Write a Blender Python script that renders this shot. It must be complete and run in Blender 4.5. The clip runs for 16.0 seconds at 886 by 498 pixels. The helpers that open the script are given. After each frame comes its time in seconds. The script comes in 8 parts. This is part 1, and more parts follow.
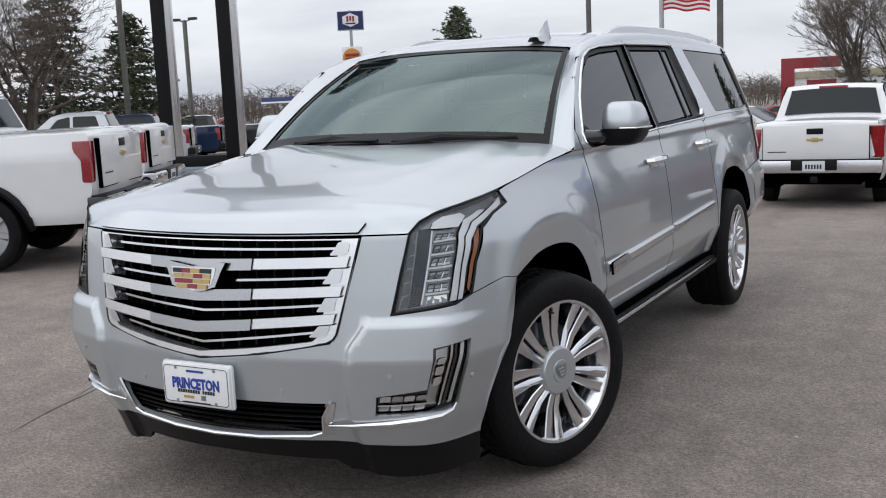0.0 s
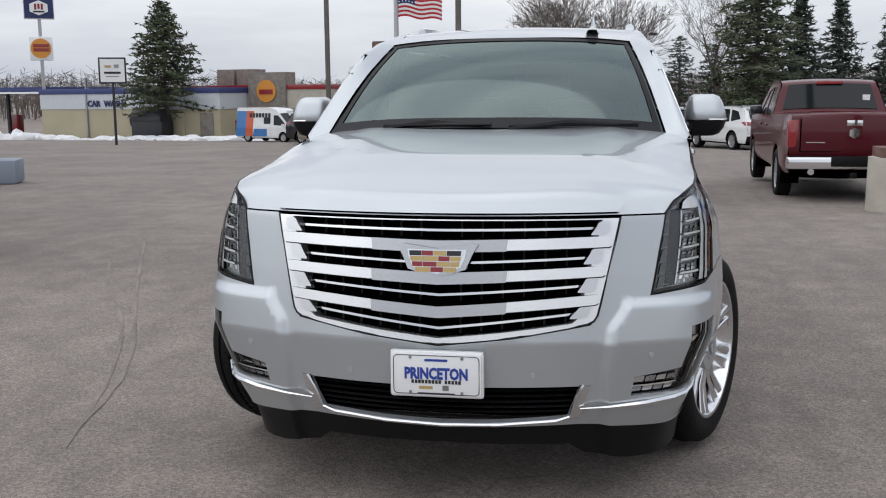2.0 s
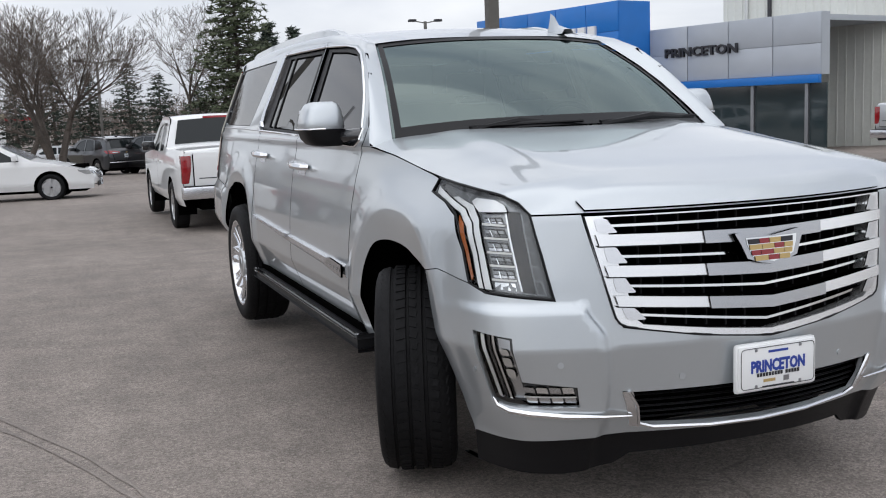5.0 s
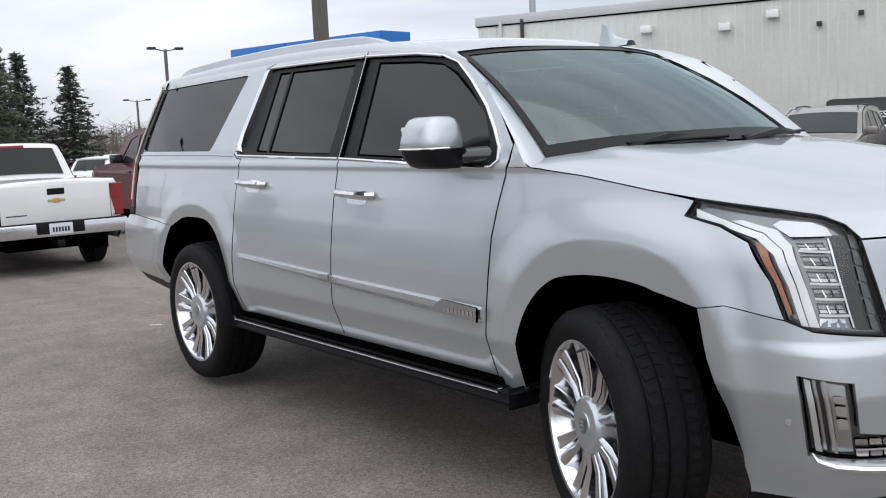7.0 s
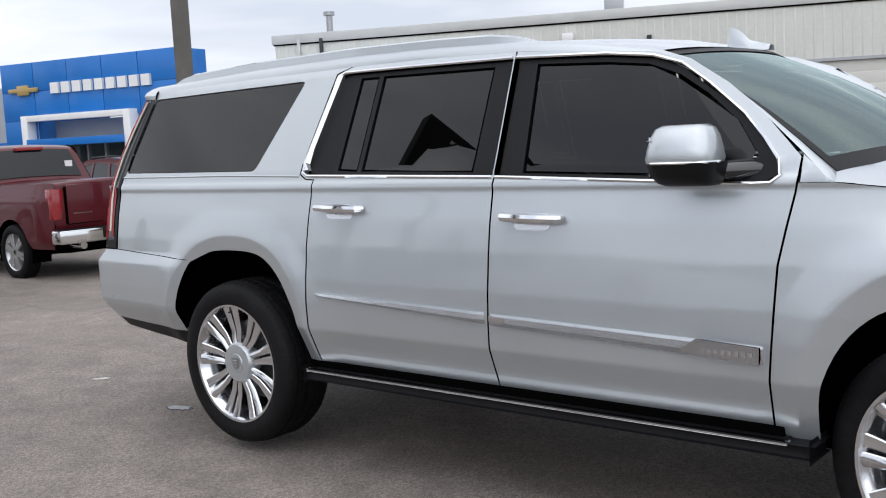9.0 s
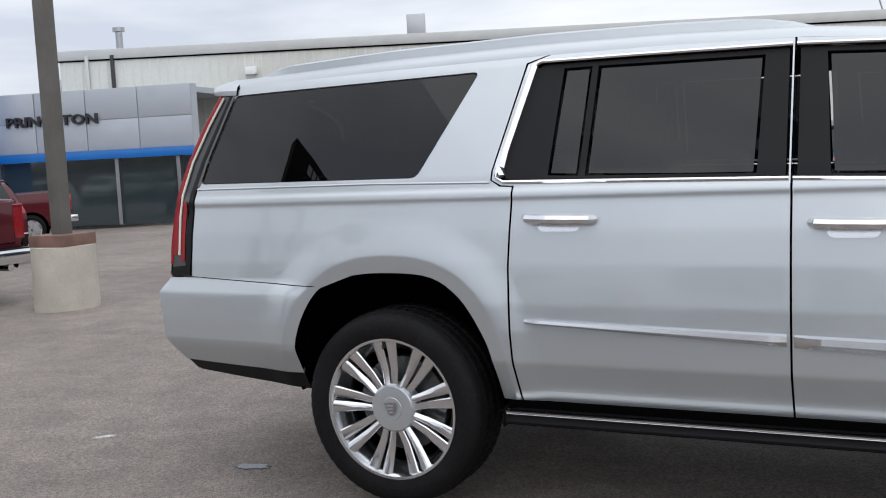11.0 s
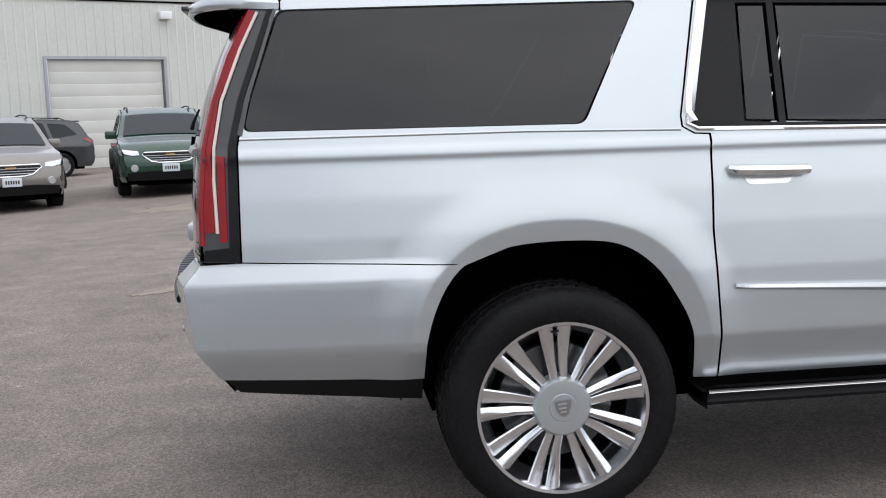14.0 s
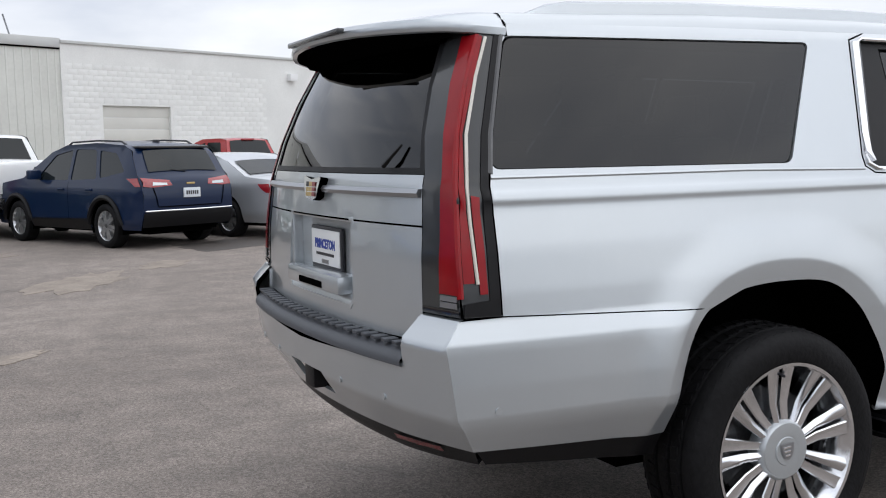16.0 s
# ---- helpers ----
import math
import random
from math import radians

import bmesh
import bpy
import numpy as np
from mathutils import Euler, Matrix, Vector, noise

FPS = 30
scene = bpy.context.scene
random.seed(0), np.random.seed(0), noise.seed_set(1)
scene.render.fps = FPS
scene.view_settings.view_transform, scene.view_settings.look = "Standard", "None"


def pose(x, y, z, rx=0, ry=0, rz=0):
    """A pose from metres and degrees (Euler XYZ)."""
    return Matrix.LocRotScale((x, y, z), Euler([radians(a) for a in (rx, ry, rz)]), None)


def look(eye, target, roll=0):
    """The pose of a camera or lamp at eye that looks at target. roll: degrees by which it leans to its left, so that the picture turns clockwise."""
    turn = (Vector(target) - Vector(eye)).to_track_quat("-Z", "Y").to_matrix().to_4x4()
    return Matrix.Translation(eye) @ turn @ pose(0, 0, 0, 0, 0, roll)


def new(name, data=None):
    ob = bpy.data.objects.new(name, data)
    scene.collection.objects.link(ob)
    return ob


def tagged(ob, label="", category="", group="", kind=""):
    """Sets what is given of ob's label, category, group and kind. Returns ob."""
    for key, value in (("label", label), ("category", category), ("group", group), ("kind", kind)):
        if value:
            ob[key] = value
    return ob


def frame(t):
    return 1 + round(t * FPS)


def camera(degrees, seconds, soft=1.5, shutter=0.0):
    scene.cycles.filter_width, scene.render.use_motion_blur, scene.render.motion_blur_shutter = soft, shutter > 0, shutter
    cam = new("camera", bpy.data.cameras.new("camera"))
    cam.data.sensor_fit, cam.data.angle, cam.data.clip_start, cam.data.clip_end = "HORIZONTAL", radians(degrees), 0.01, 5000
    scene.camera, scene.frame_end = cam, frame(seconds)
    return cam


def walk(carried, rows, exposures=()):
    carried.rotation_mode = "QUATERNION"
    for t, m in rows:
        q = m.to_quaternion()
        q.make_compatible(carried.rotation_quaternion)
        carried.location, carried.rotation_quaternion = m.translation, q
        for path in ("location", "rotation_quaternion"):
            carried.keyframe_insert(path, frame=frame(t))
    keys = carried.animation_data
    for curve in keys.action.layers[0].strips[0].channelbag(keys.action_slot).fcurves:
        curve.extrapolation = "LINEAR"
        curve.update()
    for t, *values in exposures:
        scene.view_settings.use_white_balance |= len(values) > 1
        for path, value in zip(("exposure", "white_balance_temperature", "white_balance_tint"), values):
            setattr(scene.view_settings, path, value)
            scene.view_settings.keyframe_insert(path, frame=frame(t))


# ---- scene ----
cam = camera(47.0, 16.0, soft=1.1)
PATH = [
    (0, (2.514, -3.82, 1.519), (1.578, -2.077, 1.225), -2.6),
    (0.5, (2.095, -3.975, 1.539), (1.293, -2.166, 1.245), -3.1),
    (1, (1.62, -4.226, 1.521), (0.951, -2.363, 1.231), -1.3),
    (1.5, (1.131, -4.288, 1.505), (0.582, -2.386, 1.218), -0.8),
    (2, (0.629, -4.416, 1.481), (0.278, -2.47, 1.178), -0.5),
    (2.5, (0.135, -4.371, 1.463), (-0.047, -2.405, 1.149), -1.4),
    (3, (-0.362, -4.335, 1.455), (-0.377, -2.359, 1.145), -2.0),
    (3.5, (-0.885, -4.322, 1.448), (-0.732, -2.353, 1.135), -1.4),
    (4, (-1.349, -4.144, 1.453), (-1.01, -2.197, 1.15), -1.1),
    (4.2, (-1.546, -4.095, 1.42), (-1.116, -2.164, 1.125), -1.3),
    (6.3, (-2.975, -2.871, 1.418), (-1.957, -1.168, 1.162), -3.2),
    (6.5, (-3.074, -2.724, 1.428), (-2.011, -1.049, 1.177), -3.2),
    (7, (-3.389, -2.374, 1.423), (-2.201, -0.783, 1.185), -2.6),
    (7.5, (-3.598, -1.972, 1.418), (-2.327, -0.445, 1.193), -2.3),
    (8, (-3.816, -1.559, 1.425), (-2.456, -0.109, 1.205), -3.0),
    (8.5, (-4.025, -1.147, 1.434), (-2.565, 0.201, 1.205), -3.3),
    (9, (-4.142, -0.685, 1.465), (-2.614, 0.586, 1.246), -2.9),
    (9.5, (-4.369, -0.239, 1.472), (-2.776, 0.95, 1.249), -2.0),
    (10, (-4.45, 0.232, 1.473), (-2.817, 1.362, 1.241), -2.3),
    (10.2, (-4.491, 0.424, 1.488), (-2.838, 1.524, 1.253), -2.6),
    (12.3, (-4.622, 2.66, 1.364), (-2.644, 2.91, 1.204), -1.5),
    (12.5, (-4.567, 2.85, 1.411), (-2.581, 2.995, 1.221), -1.1),
    (13, (-4.517, 3.35, 1.436), (-2.542, 3.299, 1.125), -0.1),
    (13.5, (-4.388, 3.775, 1.417), (-2.419, 3.619, 1.098), -0.8),
    (14, (-4.232, 4.116, 1.406), (-2.267, 3.86, 1.133), -1.6),
    (14.5, (-4.1, 4.568, 1.428), (-2.161, 4.135, 1.197), -1.4),
    (15, (-3.839, 4.93, 1.442), (-1.937, 4.347, 1.228), -1.0),
    (15.5, (-3.652, 5.367, 1.418), (-1.804, 4.631, 1.206), -0.7),
    (16, (-3.428, 5.755, 1.408), (-1.644, 4.871, 1.214), -1.1),
]
walk(cam, [(t, look(eye, target, roll)) for t, eye, target, roll in PATH],
     [(0, 0.45), (2.5, 0.39), (4, 0.45), (6.5, 0.58), (9, 0.71), (12.5, 0.52), (13.0, 0.68), (13.5, 0.76), (14.2, 0.68), (15.5, 0.58), (16, 0.60)])

from mathutils.geometry import delaunay_2d_cdt

# ---- world and light: an overcast spring day ----
world = bpy.data.worlds.new("overcast_sky")
scene.world = world
world.use_nodes = True
wn, wl = world.node_tree.nodes, world.node_tree.links
wn.clear()


def wnode(kind, **values):
    n = wn.new(kind)
    for key, v in values.items():
        n.inputs[key].default_value = v
    return n


w_out, w_bg = wn.new("ShaderNodeOutputWorld"), wnode("ShaderNodeBackground", Strength=1.0)
sky = wn.new("ShaderNodeTexSky")
sky.sky_type, sky.sun_disc = "NISHITA", False
sky.sun_elevation, sky.sun_rotation = radians(61), radians(217)
sky_dim = wn.new("ShaderNodeVectorMath")
sky_dim.operation = "SCALE"
sky_dim.inputs["Scale"].default_value = 0.07
w_tc, w_map = wn.new("ShaderNodeTexCoord"), wn.new("ShaderNodeMapping")
w_map.inputs["Scale"].default_value = (1.1, 1.1, 5.0)
w_noise = wnode("ShaderNodeTexNoise", Scale=1.7, Detail=6.0, Roughness=0.52, Distortion=0.35)
w_ramp = wn.new("ShaderNodeValToRGB")
w_ramp.color_ramp.elements[0].position, w_ramp.color_ramp.elements[0].color = 0.36, (0.43, 0.46, 0.53, 1)
w_ramp.color_ramp.elements[1].position, w_ramp.color_ramp.elements[1].color = 0.66, (0.70, 0.71, 0.74, 1)
w_sep, w_rise = wn.new("ShaderNodeSeparateXYZ"), wn.new("ShaderNodeMapRange")
w_rise.inputs["From Min"].default_value, w_rise.inputs["From Max"].default_value = 0.0, 0.9
w_rise.inputs["To Min"].default_value, w_rise.inputs["To Max"].default_value = 1.0, 1.50
w_lift = wn.new("ShaderNodeVectorMath")
w_lift.operation = "SCALE"
w_mix = wn.new("ShaderNodeMix")
w_mix.data_type = "RGBA"
w_mix.inputs["Factor"].default_value = 0.88
wl.new(w_tc.outputs["Generated"], w_map.inputs["Vector"])
wl.new(w_map.outputs[0], w_noise.inputs["Vector"])
wl.new(w_noise.outputs[0], w_ramp.inputs[0])
wl.new(w_tc.outputs["Generated"], w_sep.inputs[0])
wl.new(w_sep.outputs["Z"], w_rise.inputs["Value"])
wl.new(w_ramp.outputs[0], w_lift.inputs[0])
# added brightening of the unseen sky on the -x side, to light the car's flank
w_dot, w_side, w_mul = wn.new("ShaderNodeVectorMath"), wn.new("ShaderNodeMapRange"), wn.new("ShaderNodeMath")
w_dot.operation, w_mul.operation = "DOT_PRODUCT", "MULTIPLY"
w_dot.inputs[1].default_value = (-0.72, -0.34, 0.50)
w_side.inputs["From Min"].default_value, w_side.inputs["From Max"].default_value = 0.0, 1.0
w_side.inputs["To Min"].default_value, w_side.inputs["To Max"].default_value = 1.0, 1.16
wl.new(w_tc.outputs["Generated"], w_dot.inputs[0])
wl.new(w_dot.outputs["Value"], w_side.inputs["Value"])
wl.new(w_rise.outputs[0], w_mul.inputs[0])
wl.new(w_side.outputs[0], w_mul.inputs[1])
wl.new(w_mul.outputs[0], w_lift.inputs["Scale"])
wl.new(sky.outputs[0], sky_dim.inputs[0])
wl.new(sky_dim.outputs[0], w_mix.inputs["A"])
wl.new(w_lift.outputs[0], w_mix.inputs["B"])
wl.new(w_mix.outputs["Result"], w_bg.inputs["Color"])
wl.new(w_bg.outputs[0], w_out.inputs["Surface"])

sun = new("sun", bpy.data.lights.new("sun", "SUN"))
sun.data.energy, sun.data.angle, sun.data.color = 0.7, radians(110), (1.0, 0.97, 0.93)
sun.matrix_world = look((-12, -16, 36), (0, 0, 0))


# ---- materials ----
def mat(name, color, rough=0.5, metal=0.0, coat=0.0, grain=0.0, grain_size=40.0, stain=0.0, stain_size=1.5, bump=0.0, spec=0.5,
        per_piece=0.0, coat_rough=0.03, dark=None):
    """A Principled material with fine grain, broad stains, bump, and a shade of its own for each piece."""
    m = bpy.data.materials.new(name)
    m.use_nodes = True
    nt = m.node_tree
    b = nt.nodes["Principled BSDF"]
    b.inputs["Roughness"].default_value, b.inputs["Metallic"].default_value = rough, metal
    b.inputs["Coat Weight"].default_value, b.inputs["Coat Roughness"].default_value = coat, coat_rough
    b.inputs["Specular IOR Level"].default_value = spec
    b.inputs["Base Color"].default_value = (*color, 1)
    if grain or stain or bump or per_piece:
        tc = nt.nodes.new("ShaderNodeTexCoord")
        base = nt.nodes.new("ShaderNodeRGB")
        base.outputs[0].default_value = (*color, 1)
        last = base.outputs[0]

        def vary(vec, size, amount, detail):
            nonlocal last
            n = nt.nodes.new("ShaderNodeTexNoise")
            n.inputs["Scale"].default_value, n.inputs["Detail"].default_value = size, detail
            nt.links.new(vec, n.inputs["Vector"])
            r = nt.nodes.new("ShaderNodeMapRange")
            r.inputs["From Min"].default_value, r.inputs["From Max"].default_value = 0.3, 0.7
            r.inputs["To Min"].default_value, r.inputs["To Max"].default_value = 1 - amount, 1 + amount
            nt.links.new(n.outputs[0], r.inputs["Value"])
            s = nt.nodes.new("ShaderNodeVectorMath")
            s.operation = "SCALE"
            nt.links.new(last, s.inputs[0])
            nt.links.new(r.outputs[0], s.inputs["Scale"])
            last = s.outputs[0]
            return n

        if stain:
            vary(tc.outputs["Object"], stain_size, stain, 5)
        if grain:
            fine = vary(tc.outputs["Object"], grain_size, grain, 3)
        if per_piece:
            oi, r = nt.nodes.new("ShaderNodeObjectInfo"), nt.nodes.new("ShaderNodeMapRange")
            r.inputs["To Min"].default_value, r.inputs["To Max"].default_value = 1 - per_piece, 1 + per_piece
            nt.links.new(oi.outputs["Random"], r.inputs["Value"])
            s = nt.nodes.new("ShaderNodeVectorMath")
            s.operation = "SCALE"
            nt.links.new(last, s.inputs[0])
            nt.links.new(r.outputs[0], s.inputs["Scale"])
            last = s.outputs[0]
        nt.links.new(last, b.inputs["Base Color"])
        if bump:
            n = nt.nodes.new("ShaderNodeTexNoise")
            n.inputs["Scale"].default_value, n.inputs["Detail"].default_value = grain_size, 4
            nt.links.new(tc.outputs["Object"], n.inputs["Vector"])
            bp = nt.nodes.new("ShaderNodeBump")
            bp.inputs["Strength"].default_value, bp.inputs["Distance"].default_value = bump, 0.01
            nt.links.new(n.outputs[0], bp.inputs["Height"])
            nt.links.new(bp.outputs[0], b.inputs["Normal"])
    return m


def paint(name, color, metal=0.0, rough=0.35, flake=0.0):
    return mat(name, color, rough, metal, coat=1.0, grain=flake, grain_size=900, stain=0.03, stain_size=2.0, spec=0.25)


def glass(name, tint, rough=0.0, ior=1.62, sheen=(0.95, 0.95, 0.95)):
    """Thin tinted glass: clear through, mirror gloss by Fresnel."""
    m = bpy.data.materials.new(name)
    m.use_nodes = True
    nt = m.node_tree
    nt.nodes.clear()
    out, mix = nt.nodes.new("ShaderNodeOutputMaterial"), nt.nodes.new("ShaderNodeMixShader")
    tr, gl, fr = nt.nodes.new("ShaderNodeBsdfTransparent"), nt.nodes.new("ShaderNodeBsdfGlossy"), nt.nodes.new("ShaderNodeFresnel")
    tr.inputs[0].default_value, gl.inputs["Roughness"].default_value = (*tint, 1), rough
    gl.inputs["Color"].default_value = (*sheen, 1)
    fr.inputs["IOR"].default_value = ior
    nt.links.new(fr.outputs[0], mix.inputs[0])
    nt.links.new(tr.outputs[0], mix.inputs[1])
    nt.links.new(gl.outputs[0], mix.inputs[2])
    nt.links.new(mix.outputs[0], out.inputs[0])
    return m


M = {}
M["silver"] = paint("silver_metallic_paint", (0.476, 0.508, 0.530), metal=0.65, rough=0.33, flake=0.06)
M["chrome"] = mat("chrome", (0.78, 0.79, 0.80), 0.09, 1.0)
M["satin"] = mat("satin_chrome", (0.70, 0.71, 0.73), 0.24, 1.0)
M["alloy"] = mat("polished_alloy", (0.72, 0.73, 0.75), 0.16, 1.0, grain=0.03, grain_size=60)
M["lamp_grey"] = mat("lamp_bowl_grey", (0.13, 0.133, 0.137), 0.22, 0.4, grain=0.15, grain_size=90)
# white in place of chrome: sky reflection of the headlight strips painted in
M["lamp_bright"] = mat("sky_white_light_guide", (0.88, 0.89, 0.90), 0.22, 0.15, coat=1.0)
# satin chrome lightened: sky reflected in the grille bars is painted in
M["bright_trim"] = mat("sky_bright_grille_chrome", (0.86, 0.87, 0.88), 0.20, 0.75)
M["lamp_bowl"] = mat("lamp_bowl_silver", (0.30, 0.31, 0.32), 0.25, 0.5, grain=0.1, grain_size=90)
# satin chrome toned down; on the bar bosses this paints in reflected ground
M["dim_chrome"] = mat("dimmed_chrome", (0.52, 0.53, 0.55), 0.26, 1.0)
M["alloy_grey"] = mat("grey_alloy", (0.36, 0.37, 0.39), 0.3, 0.9)
M["rubber"] = mat("tyre_rubber", (0.0075, 0.0075, 0.0082), 0.65, grain=0.25, grain_size=60, stain=0.3, stain_size=6, bump=0.25, spec=0.14)
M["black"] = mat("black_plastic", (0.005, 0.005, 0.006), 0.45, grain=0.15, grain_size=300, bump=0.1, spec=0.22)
M["gloss_black"] = mat("gloss_black_trim", (0.012, 0.012, 0.014), 0.12, coat=0.6)
# near-black without gloss: the shade of cavities and gaps put into the colour
M["dark"] = mat("shade_black", (0.002, 0.002, 0.002), 0.95, spec=0.0)
M["grey_plastic"] = mat("grey_step_pad", (0.06, 0.065, 0.075), 0.5, grain=0.2, grain_size=200, bump=0.2)
M["privacy"] = glass("privacy_glass", (0.014, 0.015, 0.017), ior=1.5)
M["windshield"] = glass("windshield_glass", (0.17, 0.225, 0.22), rough=0.05, ior=2.3, sheen=(0.72, 0.87, 0.85))
M["clear"] = glass("clear_lens", (0.97, 0.98, 0.98), ior=1.3)
M["cabin"] = mat("cabin_fabric", (0.05, 0.05, 0.052), 0.8, grain=0.2, grain_size=80)
M["seat"] = mat("seat_leather", (0.13, 0.12, 0.11), 0.5, grain=0.1, grain_size=60)
M["red_lens"] = mat("red_lens", (0.235, 0.005, 0.009), 0.2, coat=0.15, spec=0.2, stain=0.10, stain_size=14)
M["dark_red_lens"] = mat("dark_red_lens", (0.13, 0.004, 0.008), 0.1, coat=0.4, spec=0.3, stain=0.15, stain_size=20)
M["smoke_lens"] = mat("smoked_lens", (0.034, 0.036, 0.038), 0.12, coat=0.35, spec=0.3, stain=0.1, stain_size=8)
M["white_lens"] = mat("white_lens", (0.80, 0.80, 0.78), 0.25, coat=1.0)
M["cream_lens"] = mat("cream_light_guide", (0.60, 0.57, 0.51), 0.3, coat=0.4)
M["amber"] = mat("amber_reflector", (0.42, 0.12, 0.03), 0.2, coat=1.0)
M["white"] = mat("white_enamel", (0.78, 0.79, 0.79), 0.4, coat=0.3)
M["blue_ink"] = mat("blue_ink", (0.02, 0.05, 0.30), 0.5)
M["gold"] = mat("gold_enamel", (0.50, 0.36, 0.15), 0.3, 0.3)
M["red"] = mat("red_enamel", (0.24, 0.010, 0.016), 0.3, coat=0.5)
M["ink"] = mat("dark_ink", (0.02, 0.02, 0.025), 0.5)


# ---- mesh helpers ----
def smooth01(a, b, v):
    v = min(1.0, max(0.0, (v - a) / (b - a)))
    return v * v * (3 - 2 * v)


def thing(name, label, category, m=Matrix(), group="", kind=""):
    ob = new(name)
    ob.empty_display_size = 0.2
    ob.matrix_world = m
    return tagged(ob, label, category, group, kind)


def link(name, me, material, parent, label=""):
    ob = new(name, me)
    if material and not me.materials:
        me.materials.append(material)
    ob.parent = parent
    return tagged(ob, label)


def part(name, bm, material, parent=None, label="", smooth=True):
    me = bpy.data.meshes.new(name)
    bmesh.ops.recalc_face_normals(bm, faces=bm.faces)
    bm.to_mesh(me)
    bm.free()
    if smooth:
        me.polygons.foreach_set("use_smooth", [True] * len(me.polygons))
        me.set_sharp_from_angle(angle=radians(38))
    return link(name, me, material, parent, label)


def box(bm, x0, x1, y0, y1, z0, z1, bev=0.0, m=None):
    r = bmesh.ops.create_cube(bm, size=1.0)
    vs = r["verts"]
    for v in vs:
        v.co = Vector(((x0 + x1) / 2 + v.co.x * (x1 - x0), (y0 + y1) / 2 + v.co.y * (y1 - y0), (z0 + z1) / 2 + v.co.z * (z1 - z0)))
    if bev:
        es = list({e for v in vs for e in v.link_edges})
        res = bmesh.ops.bevel(bm, geom=es, offset=bev, segments=2, affect="EDGES", profile=0.6)
        vs = list({v for f in res["faces"] for v in f.verts} | {v for v in vs if v.is_valid})
    if m:
        for v in vs:
            v.co = m @ v.co
    return bm


def boxed(*a, **k):
    return box(bmesh.new(), *a, **k)


def tube(bm, pts, r, sides=6, flat=1.0, up=Vector((0, 0, 1))):
    """A tube along points; flat squeezes it along up; r may be one number or a list."""
    pts = [Vector(p) for p in pts]
    rings = []
    for i, p in enumerate(pts):
        d = (pts[min(i + 1, len(pts) - 1)] - pts[max(i - 1, 0)]).normalized()
        a = d.cross(up)
        a = a.normalized() if a.length > 1e-4 else Vector((1, 0, 0))
        b = a.cross(d).normalized()
        rr = r[i] if isinstance(r, (list, tuple)) else r
        rings.append([bm.verts.new(p + a * math.cos(2 * math.pi * j / sides) * rr + b * math.sin(2 * math.pi * j / sides) * rr * flat) for j in range(sides)])
    for p, q in zip(rings, rings[1:]):
        for j in range(sides):
            bm.faces.new((p[j], p[(j + 1) % sides], q[(j + 1) % sides], q[j]))
    for ring in (rings[0], rings[-1][::-1]):
        bm.faces.new(ring)
    return bm


def loft(bm, rows, close=False):
    """Quads between rows of points of equal length."""
    vs = [[bm.verts.new(p) for p in row] for row in rows]
    for a, b in zip(vs, vs[1:]):
        n = len(a)
        for j in range(n if close else n - 1):
            bm.faces.new((a[j], a[(j + 1) % n], b[(j + 1) % n], b[j]))
    return vs


def revolve(bm, profile, axis_x=True, steps=48):
    """Turn a profile of (across, radius) round the x axis."""
    rings = []
    for i in range(steps):
        a = 2 * math.pi * i / steps
        rings.append([bm.verts.new((p, math.cos(a) * r, math.sin(a) * r)) for p, r in profile])
    for i in range(steps):
        a, b = rings[i], rings[(i + 1) % steps]
        for j in range(len(profile) - 1):
            bm.faces.new((a[j], a[j + 1], b[j + 1], b[j]))
    return bm


def inside(p, poly):
    x, y = p
    c = False
    j = len(poly) - 1
    for i in range(len(poly)):
        (xi, yi), (xj, yj) = poly[i], poly[j]
        if (yi > y) != (yj > y) and x < (xj - xi) * (y - yi) / (yj - yi) + xi:
            c = not c
        j = i
    return c


def dense(poly, step):
    out = []
    for a, b in zip(poly, poly[1:] + poly[:1]):
        n = max(1, int(math.hypot(b[0] - a[0], b[1] - a[1]) / step + 0.5))
        out += [(a[0] + (b[0] - a[0]) * i / n, a[1] + (b[1] - a[1]) * i / n) for i in range(n)]
    return out


def rounded(poly, r, n=4):
    """Cut the corners of a flat polygon with arcs of about radius r."""
    out = []
    for i, p in enumerate(poly):
        a, b = poly[i - 1], poly[(i + 1) % len(poly)]
        p = Vector(p)
        da, db = Vector(a) - p, Vector(b) - p
        k = min(r, da.length * 0.45, db.length * 0.45)
        s, e = p + da.normalized() * k, p + db.normalized() * k
        for j in range(n + 1):
            t = j / n
            q = s.lerp(p, t).lerp(p.lerp(e, t), t)
            out.append((q.x, q.y))
    return out


